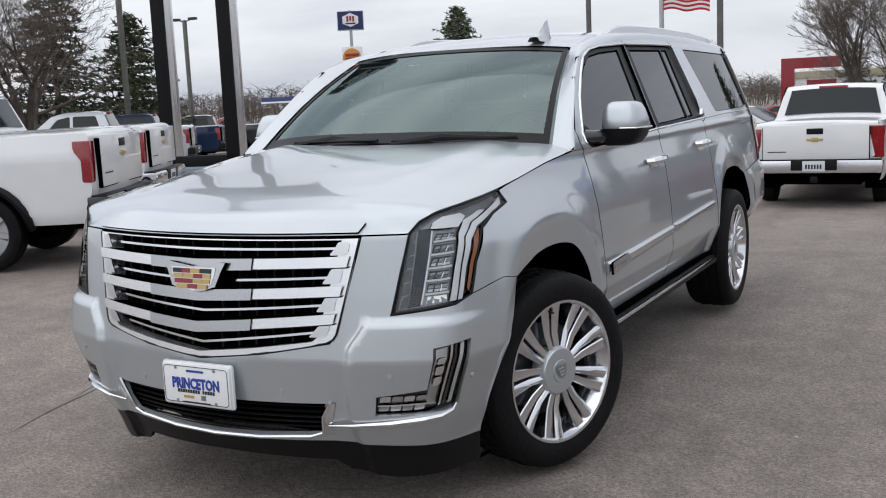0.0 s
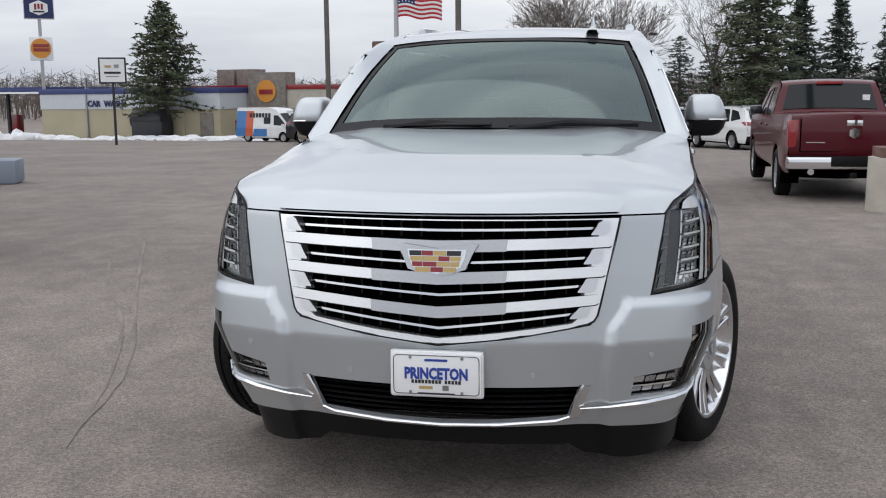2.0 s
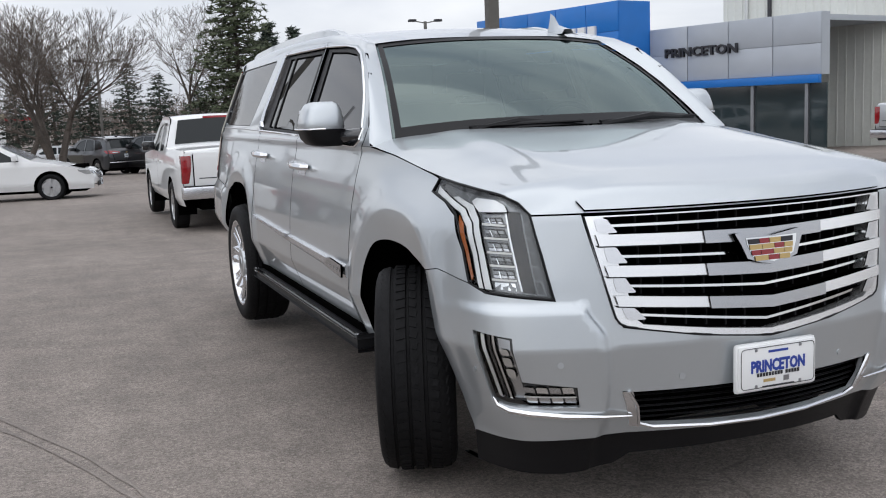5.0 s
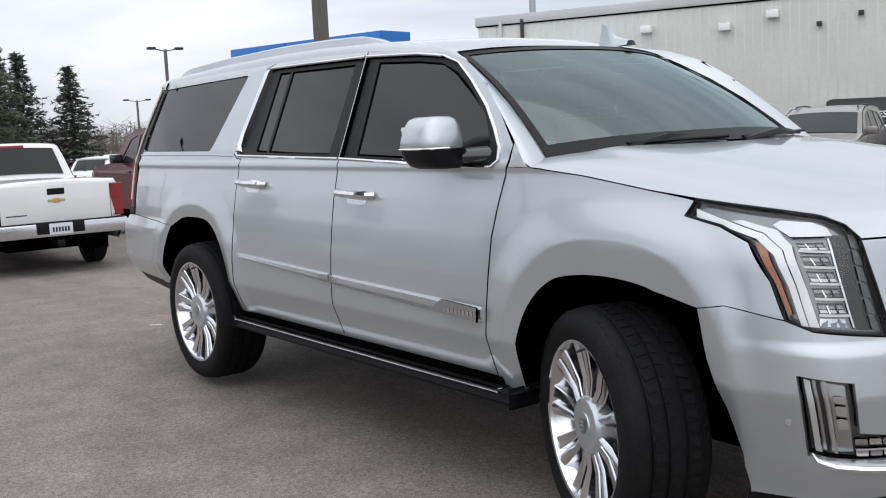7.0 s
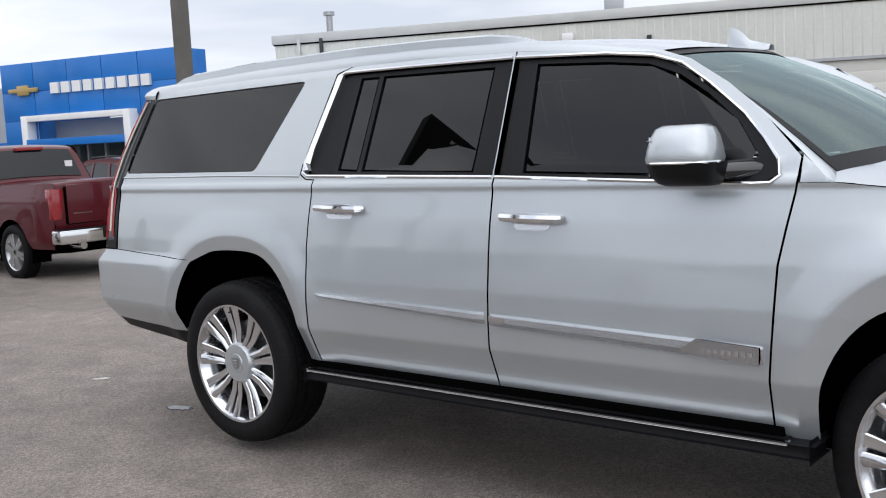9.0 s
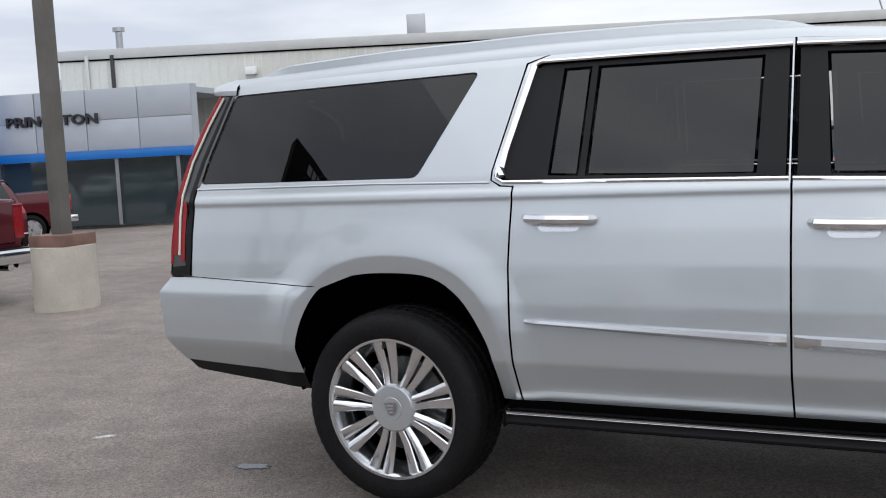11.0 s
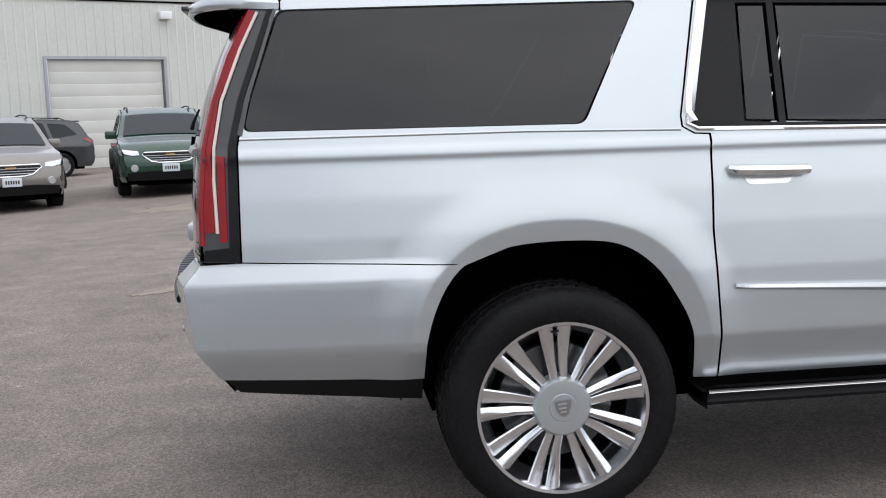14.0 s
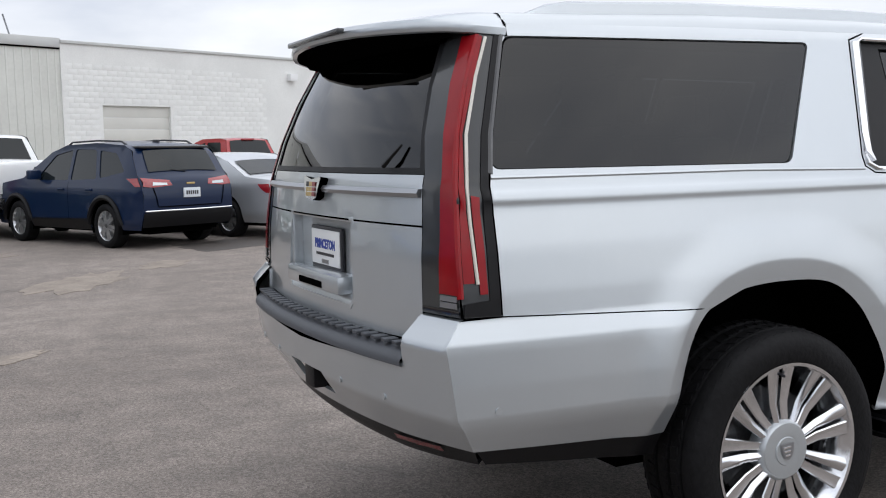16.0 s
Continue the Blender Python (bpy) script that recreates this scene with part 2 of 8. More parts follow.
def panel(name, outer, f, material, parent, hint, holes=(), step=0.04, depth=0.018, label="", lift=0.0, ring=True, creases=()):
    """A sheet on the curved surface f(u, v), cut to a flat outline with holes; its normals are those of the surface, its edges turn in by depth."""
    loops = [dense(list(outer), step)] + [dense(list(h), step) for h in holes]
    pts, edges = [], []
    for lp in loops:
        o = len(pts)
        pts += lp
        edges += [(o + i, o + (i + 1) % len(lp)) for i in range(len(lp))]
    us, vs = [p[0] for p in loops[0]], [p[1] for p in loops[0]]
    edge_pts = np.array(pts)
    fine = [p for line in creases for p in line if inside(p, loops[0]) and not any(inside(p, h) for h in loops[1:]) and np.min(np.hypot(edge_pts[:, 0] - p[0], edge_pts[:, 1] - p[1])) > 0.003]
    pts += fine
    edge_pts = np.array(pts)
    u = math.floor(min(us) / step) * step
    while u < max(us):
        v = math.floor(min(vs) / step) * step
        while v < max(vs):
            if inside((u, v), loops[0]) and not any(inside((u, v), h) for h in loops[1:]) and np.min(np.hypot(edge_pts[:, 0] - u, edge_pts[:, 1] - v)) > 0.45 * step:
                pts.append((u, v))
            v += step
        u += step
    co, _, tris, _, _, _ = delaunay_2d_cdt([Vector(p) for p in pts], edges, [], 0, 1e-5)
    keep = []
    for t in tris:
        c = ((co[t[0]].x + co[t[1]].x + co[t[2]].x) / 3, (co[t[0]].y + co[t[1]].y + co[t[2]].y) / 3)
        if inside(c, loops[0]) and not any(inside(c, h) for h in loops[1:]):
            keep.append(t)
    toward = hint if callable(hint) else (lambda p: Vector(hint))
    e = 0.004

    def place(u, v):
        p = Vector(f(u, v))
        n = (Vector(f(u + e, v)) - Vector(f(u - e, v))).cross(Vector(f(u, v + e)) - Vector(f(u, v - e)))
        n = n.normalized() if n.length > 1e-9 else toward(p).normalized()
        if n.dot(toward(p)) < 0:
            n = -n
        return p + n * lift, n

    verts, norms, faces = [], [], []
    for c in co:
        p, n = place(c.x, c.y)
        verts.append(p), norms.append(n)
    for t in keep:
        a, b, c = t
        n = (verts[b] - verts[a]).cross(verts[c] - verts[a])
        faces.append((a, b, c) if n.dot(norms[a]) > 0 else (a, c, b))
    if depth and ring:
        for lp, sign in zip(loops, [1] + [-1] * len(holes)):
            o, m = len(verts), len(lp)
            q = [place(*p) for p in lp]
            for i in range(m):
                d = q[(i + 1) % m][0] - q[i - 1][0]
                side = d.cross(q[i][1]).normalized() * sign
                verts += [q[i][0].copy(), q[i][0] - q[i][1] * depth]
                norms += [side, side]
            for i in range(m):
                j = (i + 1) % m
                faces.append((o + 2 * i, o + 2 * j, o + 2 * j + 1, o + 2 * i + 1))
    me = bpy.data.meshes.new(name)
    me.from_pydata(verts, [], faces)
    me.polygons.foreach_set("use_smooth", [True] * len(me.polygons))
    me.normals_split_custom_set_from_vertices(norms)
    return link(name, me, material, parent, label)


def letter_bars(count, size, m, material, parent, depth=0.01, gap_after=()):
    """A wordmark as plain upright blocks, one for each character."""
    step = size * 0.66
    total = step * (count + 0.8 * len(gap_after))
    x = -total / 2 + step / 2
    for i in range(count):
        part("letter_bar", boxed(x - step * 0.36, x + step * 0.36, -size * 0.34, size * 0.34, -depth, depth, m=m), material, parent)
        x += step * (1.8 if i in gap_after else 1.0)


def text_mesh(name, body, size, m, material, parent, depth=0.0015, align="CENTER", squeeze=1.0, label="", bold=0.0):
    c = bpy.data.curves.new(name, "FONT")
    c.body, c.size, c.extrude, c.align_x, c.align_y, c.resolution_u = body, size, depth, align, "CENTER", 2
    c.offset = bold
    tmp = bpy.data.objects.new(name, c)
    scene.collection.objects.link(tmp)
    me = bpy.data.meshes.new_from_object(tmp.evaluated_get(bpy.context.evaluated_depsgraph_get()))
    bpy.data.objects.remove(tmp)
    me.name = name
    me.materials.clear()
    me.transform(m @ Matrix.Diagonal((squeeze, 1, 1, 1)))
    return link(name, me, material, parent, label)


# ---- the silver full-size SUV: surfaces (x to its left, y to its rear, front axle at y = 0) ----
K_Z = [0.10, 0.30, 0.42, 0.52, 0.612, 0.626, 0.74, 0.85, 1.0, 1.12, 1.25, 1.31, 1.33, 1.342, 1.79, 1.86]
K_X = [0.85, 0.876, 0.914, 0.951, 0.986, 0.9905, 0.990, 0.984, 0.967, 0.948, 0.918, 0.902, 0.896, 0.889, 0.714, 0.665]


def half_width(z):
    return float(np.interp(z, K_Z, K_X))


def lean(z):
    return float(np.interp(z, [0.15, 0.25, 0.40, 0.62, 1.05, 1.2], [0.12, 0.09, 0.02, 0.0, 0.06, 0.10]))


# plan line from the middle of the nose round the corner and along the side
PLAN = []
for i in range(61):
    x = 0.9995 * (1 - (1 - i / 60) ** 2.2)
    PLAN.append((x, -1.0 + 0.267 * x * x + 0.40 * (1 - math.sqrt(1 - x ** 24))))
for i in range(1, 101):
    y = PLAN[60][1] + i * 0.0498
    PLAN.append((1 - 0.06 * max(0.0, (y - 3.6) / 1.0) ** 2, y))
PLAN = np.array(PLAN)
ARC = np.concatenate([[0], np.cumsum(np.hypot(*np.diff(PLAN, axis=0).T))])


def s_of_y(y, z=0.6):
    for _ in range(3):
        y0 = y - lean(z) * (1 - smooth01(-0.75, -0.25, y))
    return float(np.interp(y0, PLAN[:, 1], ARC))


def s_of_x(x, z):
    return math.copysign(float(np.interp(abs(x) / half_width(z), PLAN[:61, 0], ARC[:61])), x)


def wheel_flare(y, z, cy):
    dx, dz = y - cy, z - 0.43
    d = (abs(dx / 0.94) ** 2.4 + abs(dz / 1.06) ** 2.4) ** (1 / 2.4)
    return (0.016 * (1 - smooth01(0.57, 0.72, d)) - 0.24 * max(0.0, 0.568 - d)) * smooth01(-0.2, 0.10, dz)


def wrap(s, z):
    """The body's outer skin: s runs round the plan from the nose (negative to the right-hand side)."""
    a = abs(s)
    xr, y = float(np.interp(a, ARC, PLAN[:, 0])), float(np.interp(a, ARC, PLAN[:, 1]))
    k = half_width(z)
    fade = 1 - smooth01(-0.75, -0.25, y)
    x = k * xr
    # fender tops draw in towards the nose
    x -= 0.05 * smooth01(0.98, 1.2, z) * (1 - smooth01(-0.35, 0.55, y)) * smooth01(-0.85, -0.6, y)
    # shoulder crease under the windows and the flat of the doors
    x += 0.009 * math.exp(-((z - 1.268) / 0.018) ** 2) * smooth01(-0.3, 0.3, y)
    x += wheel_flare(y, z, -0.03) * smooth01(-0.6, -0.5, y) + wheel_flare(y, z, 3.30)
    y += lean(z) * fade
    # raised lamp pods of the bumper
    if y < -0.3 and z < 0.82:
        edge = 0.560 + 0.018 * smooth01(0.5, 0.68, z) + 0.05 * smooth01(0.66, 0.76, z)
        top = 0.772
        y -= 0.024 * smooth01(edge - 0.014, edge + 0.030, x) * (1 - smooth01(top - 0.030, top + 0.010, z)) * (1 - smooth01(-0.72, -0.5, y))
    # the nose stands a little further out than the plan line
    y -= 0.05 * (1 - smooth01(-0.85, -0.35, y))
    # proud rear bumper with a chamfered top edge
    x += 0.022 * (1 - smooth01(0.862, 0.930, z)) * smooth01(3.66, 3.80, y)
    x -= 0.25 * max(0.0, 0.655 - z) * smooth01(3.66, 3.80, y)
    return Vector((math.copysign(x, s) if s else 0.0, y, z))


def on_side(pts, sg):
    return [(sg * s_of_y(y, z), z) for y, z in pts]


def on_nose(pts):
    """Front outline given for x >= 0 from top middle to bottom middle; returns the whole outline."""
    right = [(s_of_x(x, z), z) for x, z in pts]
    left = [(-s, z) for s, z in reversed(right) if s > 1e-6]
    return right + left


def nose(pts, sg):
    return [(sg * s_of_x(x, z), z) for x, z in pts]


suv = thing("suv", "silver full-size luxury SUV with chrome grille, parked on asphalt", "suv")
OUT = {1: (1, 0, 0), -1: (-1, 0, 0)}
R_ARCH = [(0.46, 0.45), (0.455, 0.64), (0.40, 0.80), (0.31, 0.905), (0.17, 0.95), (-0.02, 0.962), (-0.20, 0.945), (-0.32, 0.87), (-0.40, 0.76), (-0.455, 0.64), (-0.48, 0.46)]
F_ARCH = [(0.45, 0.42), (0.43, 0.60), (0.36, 0.76), (0.25, 0.865), (0.12, 0.90), (-0.06, 0.905), (-0.23, 0.88), (-0.36, 0.81), (-0.44, 0.70), (-0.485, 0.55), (-0.51, 0.36)]


def eased(pts, k=4):
    """The same line through the given points, bent smoothly between them."""
    out = []
    for i in range(len(pts) - 1):
        p0, p1, p2, p3 = (Vector(pts[max(0, i - 1)]), Vector(pts[i]), Vector(pts[i + 1]), Vector(pts[min(len(pts) - 1, i + 2)]))
        for q in range(k):
            t = q / k
            v = 0.5 * (2 * p1 + (p2 - p0) * t + (2 * p0 - 5 * p1 + 4 * p2 - p3) * t * t + (3 * p1 - p0 - 3 * p2 + p3) * t ** 3)
            out.append((v.x, v.y))
    return out + [tuple(pts[-1])]


R_ARCH, F_ARCH = eased(R_ARCH), eased(F_ARCH)
ROOF_LINE = [(0.42, 1.275), (0.52, 1.37), (0.64, 1.475), (0.78, 1.59), (0.94, 1.69), (1.10, 1.735), (1.4, 1.765), (1.71, 1.79), (2.2, 1.803), (2.70, 1.805), (3.4, 1.80), (4.188, 1.785)]

def arch_band(cy, d, sg):
    """Points along the crisp outer edge of a wheel-arch lip."""
    out = []
    for i in range(121):
        a = math.pi * i / 120
        c, q = math.cos(a), math.sin(a)
        out.append((cy + 0.94 * d * math.copysign(abs(c) ** (2 / 2.4), c), 0.43 + 1.06 * d * q ** (2 / 2.4)))
    return on_side(out, sg)


def side_rows(sg, heights):
    return [on_side([(-0.30 + 0.014 * i, z) for i in range(352)], sg) for z in heights]


for sg in (1, -1):
    hint = OUT[sg]
    CREASE = side_rows(sg, (0.609, 0.629, 1.236, 1.252, 1.268, 1.286)) + [arch_band(cy, d, sg) for cy in (-0.03, 3.30) for d in (0.535, 0.562, 0.574)]
    TAIL = [on_side([(3.64 + 0.013 * i, z) for i in range(70)], sg) for z in (0.650, 0.662, 0.860, 0.874, 0.918)] + CREASE[-3:]
    fender = on_side([(0.592, 0.42), (0.577, 0.70), (0.560, 1.0), (0.51, 1.262), (0.40, 1.262), (0.14, 1.232), (-0.15, 1.188), (-0.31, 1.166)], sg)
    fender += [(sg * s, z) for s, z in ((1.392, 1.162), (1.416, 1.116), (1.252, 1.089), (1.146, 1.050), (1.077, 0.943), (1.047, 0.840))]
    fender += on_side([(-0.50, 0.868), (-0.415, 0.852)] + [p for p in reversed(F_ARCH[:25])], sg)
    panel("fender", fender, wrap, M["silver"], suv, hint, creases=CREASE, step=0.026)
    panel("pillar_foot", on_side([(0.40, 1.264), (0.505, 1.264), (0.505, 1.352), (0.42, 1.279)], sg), wrap, M["silver"], suv, hint, step=0.026)
    fd_hole = [(0.615, 1.262), (0.575, 1.285), (0.585, 1.34), (0.64, 1.41), (0.72, 1.495), (0.86, 1.605), (0.98, 1.685), (1.10, 1.722), (1.30, 1.745), (1.721, 1.768), (1.721, 1.297)]
    fdoor = [(0.600, 0.425), (0.585, 0.70), (0.568, 1.0), (0.518, 1.262), (0.512, 1.345)] + ROOF_LINE[2:7] + [(1.721, 1.79), (1.721, 0.46)]
    panel("front_door", on_side(fdoor, sg), wrap, M["silver"], suv, hint, creases=CREASE, holes=[on_side(fd_hole, sg)], step=0.026)
    rd_hole = [(1.735, 1.297), (1.735, 1.768), (2.30, 1.778), (2.69, 1.782), (2.73, 1.76), (2.825, 1.37), (2.83, 1.34), (2.80, 1.318)]
    rdoor = [(1.729, 0.46), (1.729, 1.79), (2.2, 1.803), (2.655, 1.805), (2.745, 1.775), (2.85, 1.36), (2.85, 1.325), (2.81, 1.303), (2.755, 1.30), (2.765, 0.98), (2.755, 0.74), (2.735, 0.458)]
    panel("rear_door", on_side(rdoor, sg), wrap, M["silver"], suv, hint, creases=CREASE, holes=[on_side(rd_hole, sg)], step=0.026)
    q_hole = rounded([(4.322, 1.348), (4.296, 1.45), (4.196, 1.748), (2.955, 1.762), (3.19, 1.342)], 0.03)
    quarter = [(2.743, 0.458), (2.763, 0.74), (2.773, 0.98), (2.763, 1.295), (2.815, 1.298), (2.857, 1.323), (2.857, 1.36), (2.752, 1.78), (2.67, 1.805), (3.4, 1.80), (4.175, 1.785),
               (4.20, 1.75), (4.305, 1.45), (4.335, 1.30), (4.337, 0.935), (3.66, 0.905), (3.62, 0.898)] + [(3.302 + a, b) for a, b in R_ARCH[16:]]
    panel("quarter_panel", on_side(quarter, sg), wrap, M["silver"], suv, hint, creases=CREASE, holes=[on_side(q_hole, sg)], step=0.026)
    rb = [(3.655, 0.901), (4.337, 0.931), (4.4722, 0.928), (4.474, 0.925), (4.525, 0.862), (4.510, 0.74), (4.498, 0.655), (4.425, 0.545), (3.762, 0.515)] + [(3.302 + a, b) for a, b in R_ARCH[4:13]]
    panel("rear_bumper_corner", on_side(rb, sg), wrap, M["silver"], suv, hint, creases=TAIL, step=0.026)
    panel("rear_bumper_skirt", on_side([(3.765, 0.512), (4.43, 0.560), (4.37, 0.49), (4.1, 0.462), (3.765, 0.43)], sg), wrap, M["black"], suv, hint, lift=-0.004)
    # windows: black band, panes, chrome surround

    def shrink(poly, d=0.012):
        cx, cz = sum(p[0] for p in poly) / len(poly), sum(p[1] for p in poly) / len(poly)
        return [(p[0] - math.copysign(min(d, abs(p[0] - cx)), p[0] - cx), p[1] - math.copysign(min(d * 0.8, abs(p[1] - cz)), p[1] - cz)) for p in poly]

    fw = shrink(fd_hole)
    fw_glass = [(0.70, 1.285), (0.66, 1.36), (0.74, 1.47), (0.87, 1.575), (0.99, 1.65), (1.12, 1.697), (1.30, 1.718), (1.62, 1.737), (1.60, 1.312)]
    rw_glass = [(1.845, 1.32), (1.83, 1.742), (2.455, 1.752), (2.475, 1.335)]
    vent = [(2.50, 1.335), (2.48, 1.752), (2.595, 1.753), (2.625, 1.34)]
    panel("window_surround", on_side(fw, sg), wrap, M["black"], suv, hint, holes=[on_side(fw_glass, sg)], lift=-0.012)
    panel("window_surround", on_side(shrink(rd_hole), sg), wrap, M["black"], suv, hint, holes=[on_side(rw_glass, sg), on_side(vent, sg)], lift=-0.012)
    for nm, outline in (("front_window", fw_glass), ("rear_window", rw_glass), ("vent_window", vent)):
        panel(nm, on_side(shrink(outline, -0.012), sg), wrap, M["privacy"], suv, hint, lift=-0.018, step=0.08, depth=0, label="dark tinted window pane")
    panel("quarter_window", on_side(shrink(q_hole, -0.006), sg), wrap, M["privacy"], suv, hint, lift=-0.006, step=0.08, depth=0, label="dark tinted window pane")

    def trim(name, pts, r, material, lift=0.004, flat=1.0):
        out = []
        for (ya, za), (yb, zb) in zip(pts, pts[1:]):
            n = max(1, int(math.hypot(yb - ya, zb - za) / 0.05))
            for i in range(n):
                y, z = ya + (yb - ya) * i / n, za + (zb - za) * i / n
                out.append(wrap(sg * s_of_y(y, z), z) + Vector((sg * lift, 0, 0)))
        out.append(wrap(sg * s_of_y(*pts[-1]), pts[-1][1]) + Vector((sg * lift, 0, 0)))
        return part(name, tube(bmesh.new(), out, r, 6, flat), material, suv)

    trim("chrome_trim", [(1.721, 1.768), (1.30, 1.746), (1.10, 1.722), (0.98, 1.685), (0.86, 1.605), (0.72, 1.495), (0.64, 1.41), (0.585, 1.34), (0.572, 1.29), (0.60, 1.264), (0.66, 1.262), (1.721, 1.298)], 0.0065, M["chrome"])
    trim("chrome_trim", [(1.735, 1.768), (2.30, 1.778), (2.69, 1.782), (2.735, 1.76), (2.83, 1.37), (2.835, 1.335), (2.80, 1.316), (1.735, 1.298)], 0.007, M["chrome"])
    trim("chrome_trim", [(2.72, 1.765), (2.775, 1.56), (2.825, 1.37), (2.815, 1.335)], 0.021, M["satin"], lift=-0.004)
    trim("window_edge", [(4.330, 1.335), (4.304, 1.45), (4.201, 1.757)], 0.010, M["gloss_black"], lift=-0.003)
    trim("belt_crease", [(4.33, 1.325), (3.4, 1.325), (2.86, 1.315)], 0.006, M["silver"], lift=-0.001)
    # body side moulding with a plaque at its front end
    for y0, y1, z0, z1, hh in ((0.605, 1.715, 0.705, 0.742, 0.030), (1.738, 2.70, 0.744, 0.784, 0.022)):
        bm = bmesh.new()
        rows = []
        for i in range(25):
            t = i / 24
            y, z = y0 + (y1 - y0) * t, z0 + (z1 - z0) * t
            h = hh * (1 - 0.25 * t) if y0 < 1 else hh * (1 - 0.55 * t)
            p = wrap(sg * s_of_y(y, z), z)
            o = 0.024 if 0 < i < 24 else 0.010
            rows.append([p + Vector((0, 0, h)), p + Vector((sg * o, 0, h * 0.75)), p + Vector((sg * o * 1.1, 0, -h * 0.2)), p + Vector((sg * o * 0.4, 0, -h)), p + Vector((-sg * 0.01, 0, -h))])
        vs = loft(bm, rows)
        bm.faces.new(vs[0]), bm.faces.new(vs[-1])
        part("side_moulding", bm, M["satin"], suv, "satin chrome body side moulding")
    plaque = [(0.608, 0.677), (0.608, 0.735), (0.83, 0.745), (0.90, 0.70)]
    panel("name_plaque", on_side(plaque, sg), wrap, M["dim_chrome"], suv, hint, lift=0.030, depth=0.01)
    for j in range(8):
        yy = 0.63 + j * 0.024
        panel("plaque_letter", on_side([(yy, 0.700), (yy, 0.717), (yy + 0.015, 0.718), (yy + 0.015, 0.701)], sg), wrap, M["satin"], suv, hint, lift=0.0315, depth=0)
    # handles
    for y0, z0 in ((1.38, 1.138), (2.42, 1.168)):
        c = wrap(sg * s_of_y(y0 + 0.14, z0), z0)
        pts = [(c.x + sg * o, c.y + d, c.z + 0.002 * i) for i, (d, o) in enumerate(((-0.135, 0.004), (-0.12, 0.034), (-0.05, 0.046), (0.05, 0.046), (0.12, 0.036), (0.137, 0.004)))]
        handle = part("door_handle", tube(bmesh.new(), pts, [0.016, 0.019, 0.020, 0.020, 0.020, 0.018], 8, 0.95), M["chrome"], suv, "chrome door handle")
        cup = panel("handle_cup", rounded(on_side([(y0 + 0.06, z0 - 0.045), (y0 + 0.06, z0 + 0.02), (y0 + 0.23, z0 + 0.02), (y0 + 0.23, z0 - 0.045)], sg), 0.03), wrap, M["satin"], suv, hint, lift=0.0015, depth=0)
    # running board
    rb_b = bmesh.new()
    box(rb_b, sg * 0.87, sg * 0.985, 0.455, 2.80, 0.380, 0.426, 0.018)
    board = part("running_board", rb_b, M["black"], suv)
    part("step_strip", boxed(sg * 0.976, sg * 0.991, 0.53, 2.79, 0.414, 0.429, 0.004), M["chrome"], board)
    part("step_tread", boxed(sg * 0.885, sg * 0.972, 0.54, 2.76, 0.425, 0.430, 0.002), M["black"], board)
    # near-black block paints the shade between door bottoms and running board
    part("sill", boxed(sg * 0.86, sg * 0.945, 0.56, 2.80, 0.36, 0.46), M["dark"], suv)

    # mirror
    MY = 0.85
    mb = bmesh.new()
    rows = []
    for z, x0, x1, hw in ((1.340, 0.915, 1.108, 0.118), (1.352, 0.912, 1.112, 0.122), (1.385, 0.914, 1.106, 0.116), (1.425, 0.922, 1.092, 0.106), (1.452, 0.934, 1.076, 0.093), (1.464, 0.955, 1.050, 0.072)):
        cx, hx = (x0 + x1) / 2, (x1 - x0) / 2
        rows.append([(sg * (cx + hx * math.copysign(abs(math.cos(a)) ** 0.5, math.cos(a))), MY + hw * math.copysign(abs(math.sin(a)) ** 0.6, math.sin(a)) + 0.05 * (x1 - 0.915 - hx), z) for a in [2 * math.pi * j / 28 for j in range(28)]])
    vs = loft(mb, rows, close=True)
    mb.faces.new(vs[0]), mb.faces.new(vs[-1])
    mirror = part("side_mirror", mb, M["silver"], suv, "silver door mirror with black base")
    mb = bmesh.new()
    rows = []
    for z, x0, x1, hw, oy in ((1.262, 0.93, 1.050, 0.085, -0.01), (1.272, 0.915, 1.078, 0.100, -0.005), (1.300, 0.905, 1.100, 0.114, 0.0), (1.338, 0.905, 1.112, 0.121, 0.0)):
        cx, hx = (x0 + x1) / 2, (x1 - x0) / 2
        rows.append([(sg * (cx + hx * math.copysign(abs(math.cos(a)) ** 0.5, math.cos(a))), MY + oy + hw * math.copysign(abs(math.sin(a)) ** 0.6, math.sin(a)), z) for a in [2 * math.pi * j / 28 for j in range(28)]])
    vs = loft(mb, rows, close=True)
    mb.faces.new(vs[0]), mb.faces.new(vs[-1])
    part("mirror_shell", mb, M["black"], mirror)
    mb = bmesh.new()
    rows = []
    for x, y0, y1, z0, z1 in ((0.84, 0.60, 0.74, 1.262, 1.345), (0.885, 0.63, 0.78, 1.266, 1.342), (0.93, 0.70, 0.86, 1.272, 1.336), (0.97, 0.76, 0.90, 1.276, 1.330)):
        rows.append([(sg * x, y0 + (y1 - y0) * (0.5 + 0.5 * math.cos(a)), z0 + (z1 - z0) * (0.5 + 0.5 * math.sin(a))) for a in [2 * math.pi * j / 14 for j in range(14)]])
    loft(mb, rows, close=True)
    part("mirror_foot", mb, M["gloss_black"], mirror)
    part("mirror_glass", boxed(sg * 0.945, sg * 1.075, MY + 0.070, MY + 0.096, 1.305, 1.415, 0.012), M["chrome"], mirror)
    part("mirror_stripe", tube(bmesh.new(), [(sg * 1.02, MY - 0.121, 1.342), (sg * 1.09, MY - 0.105, 1.341), (sg * 1.113, MY - 0.03, 1.341), (sg * 1.113, MY + 0.08, 1.341)], 0.0045), M["chrome"], mirror)

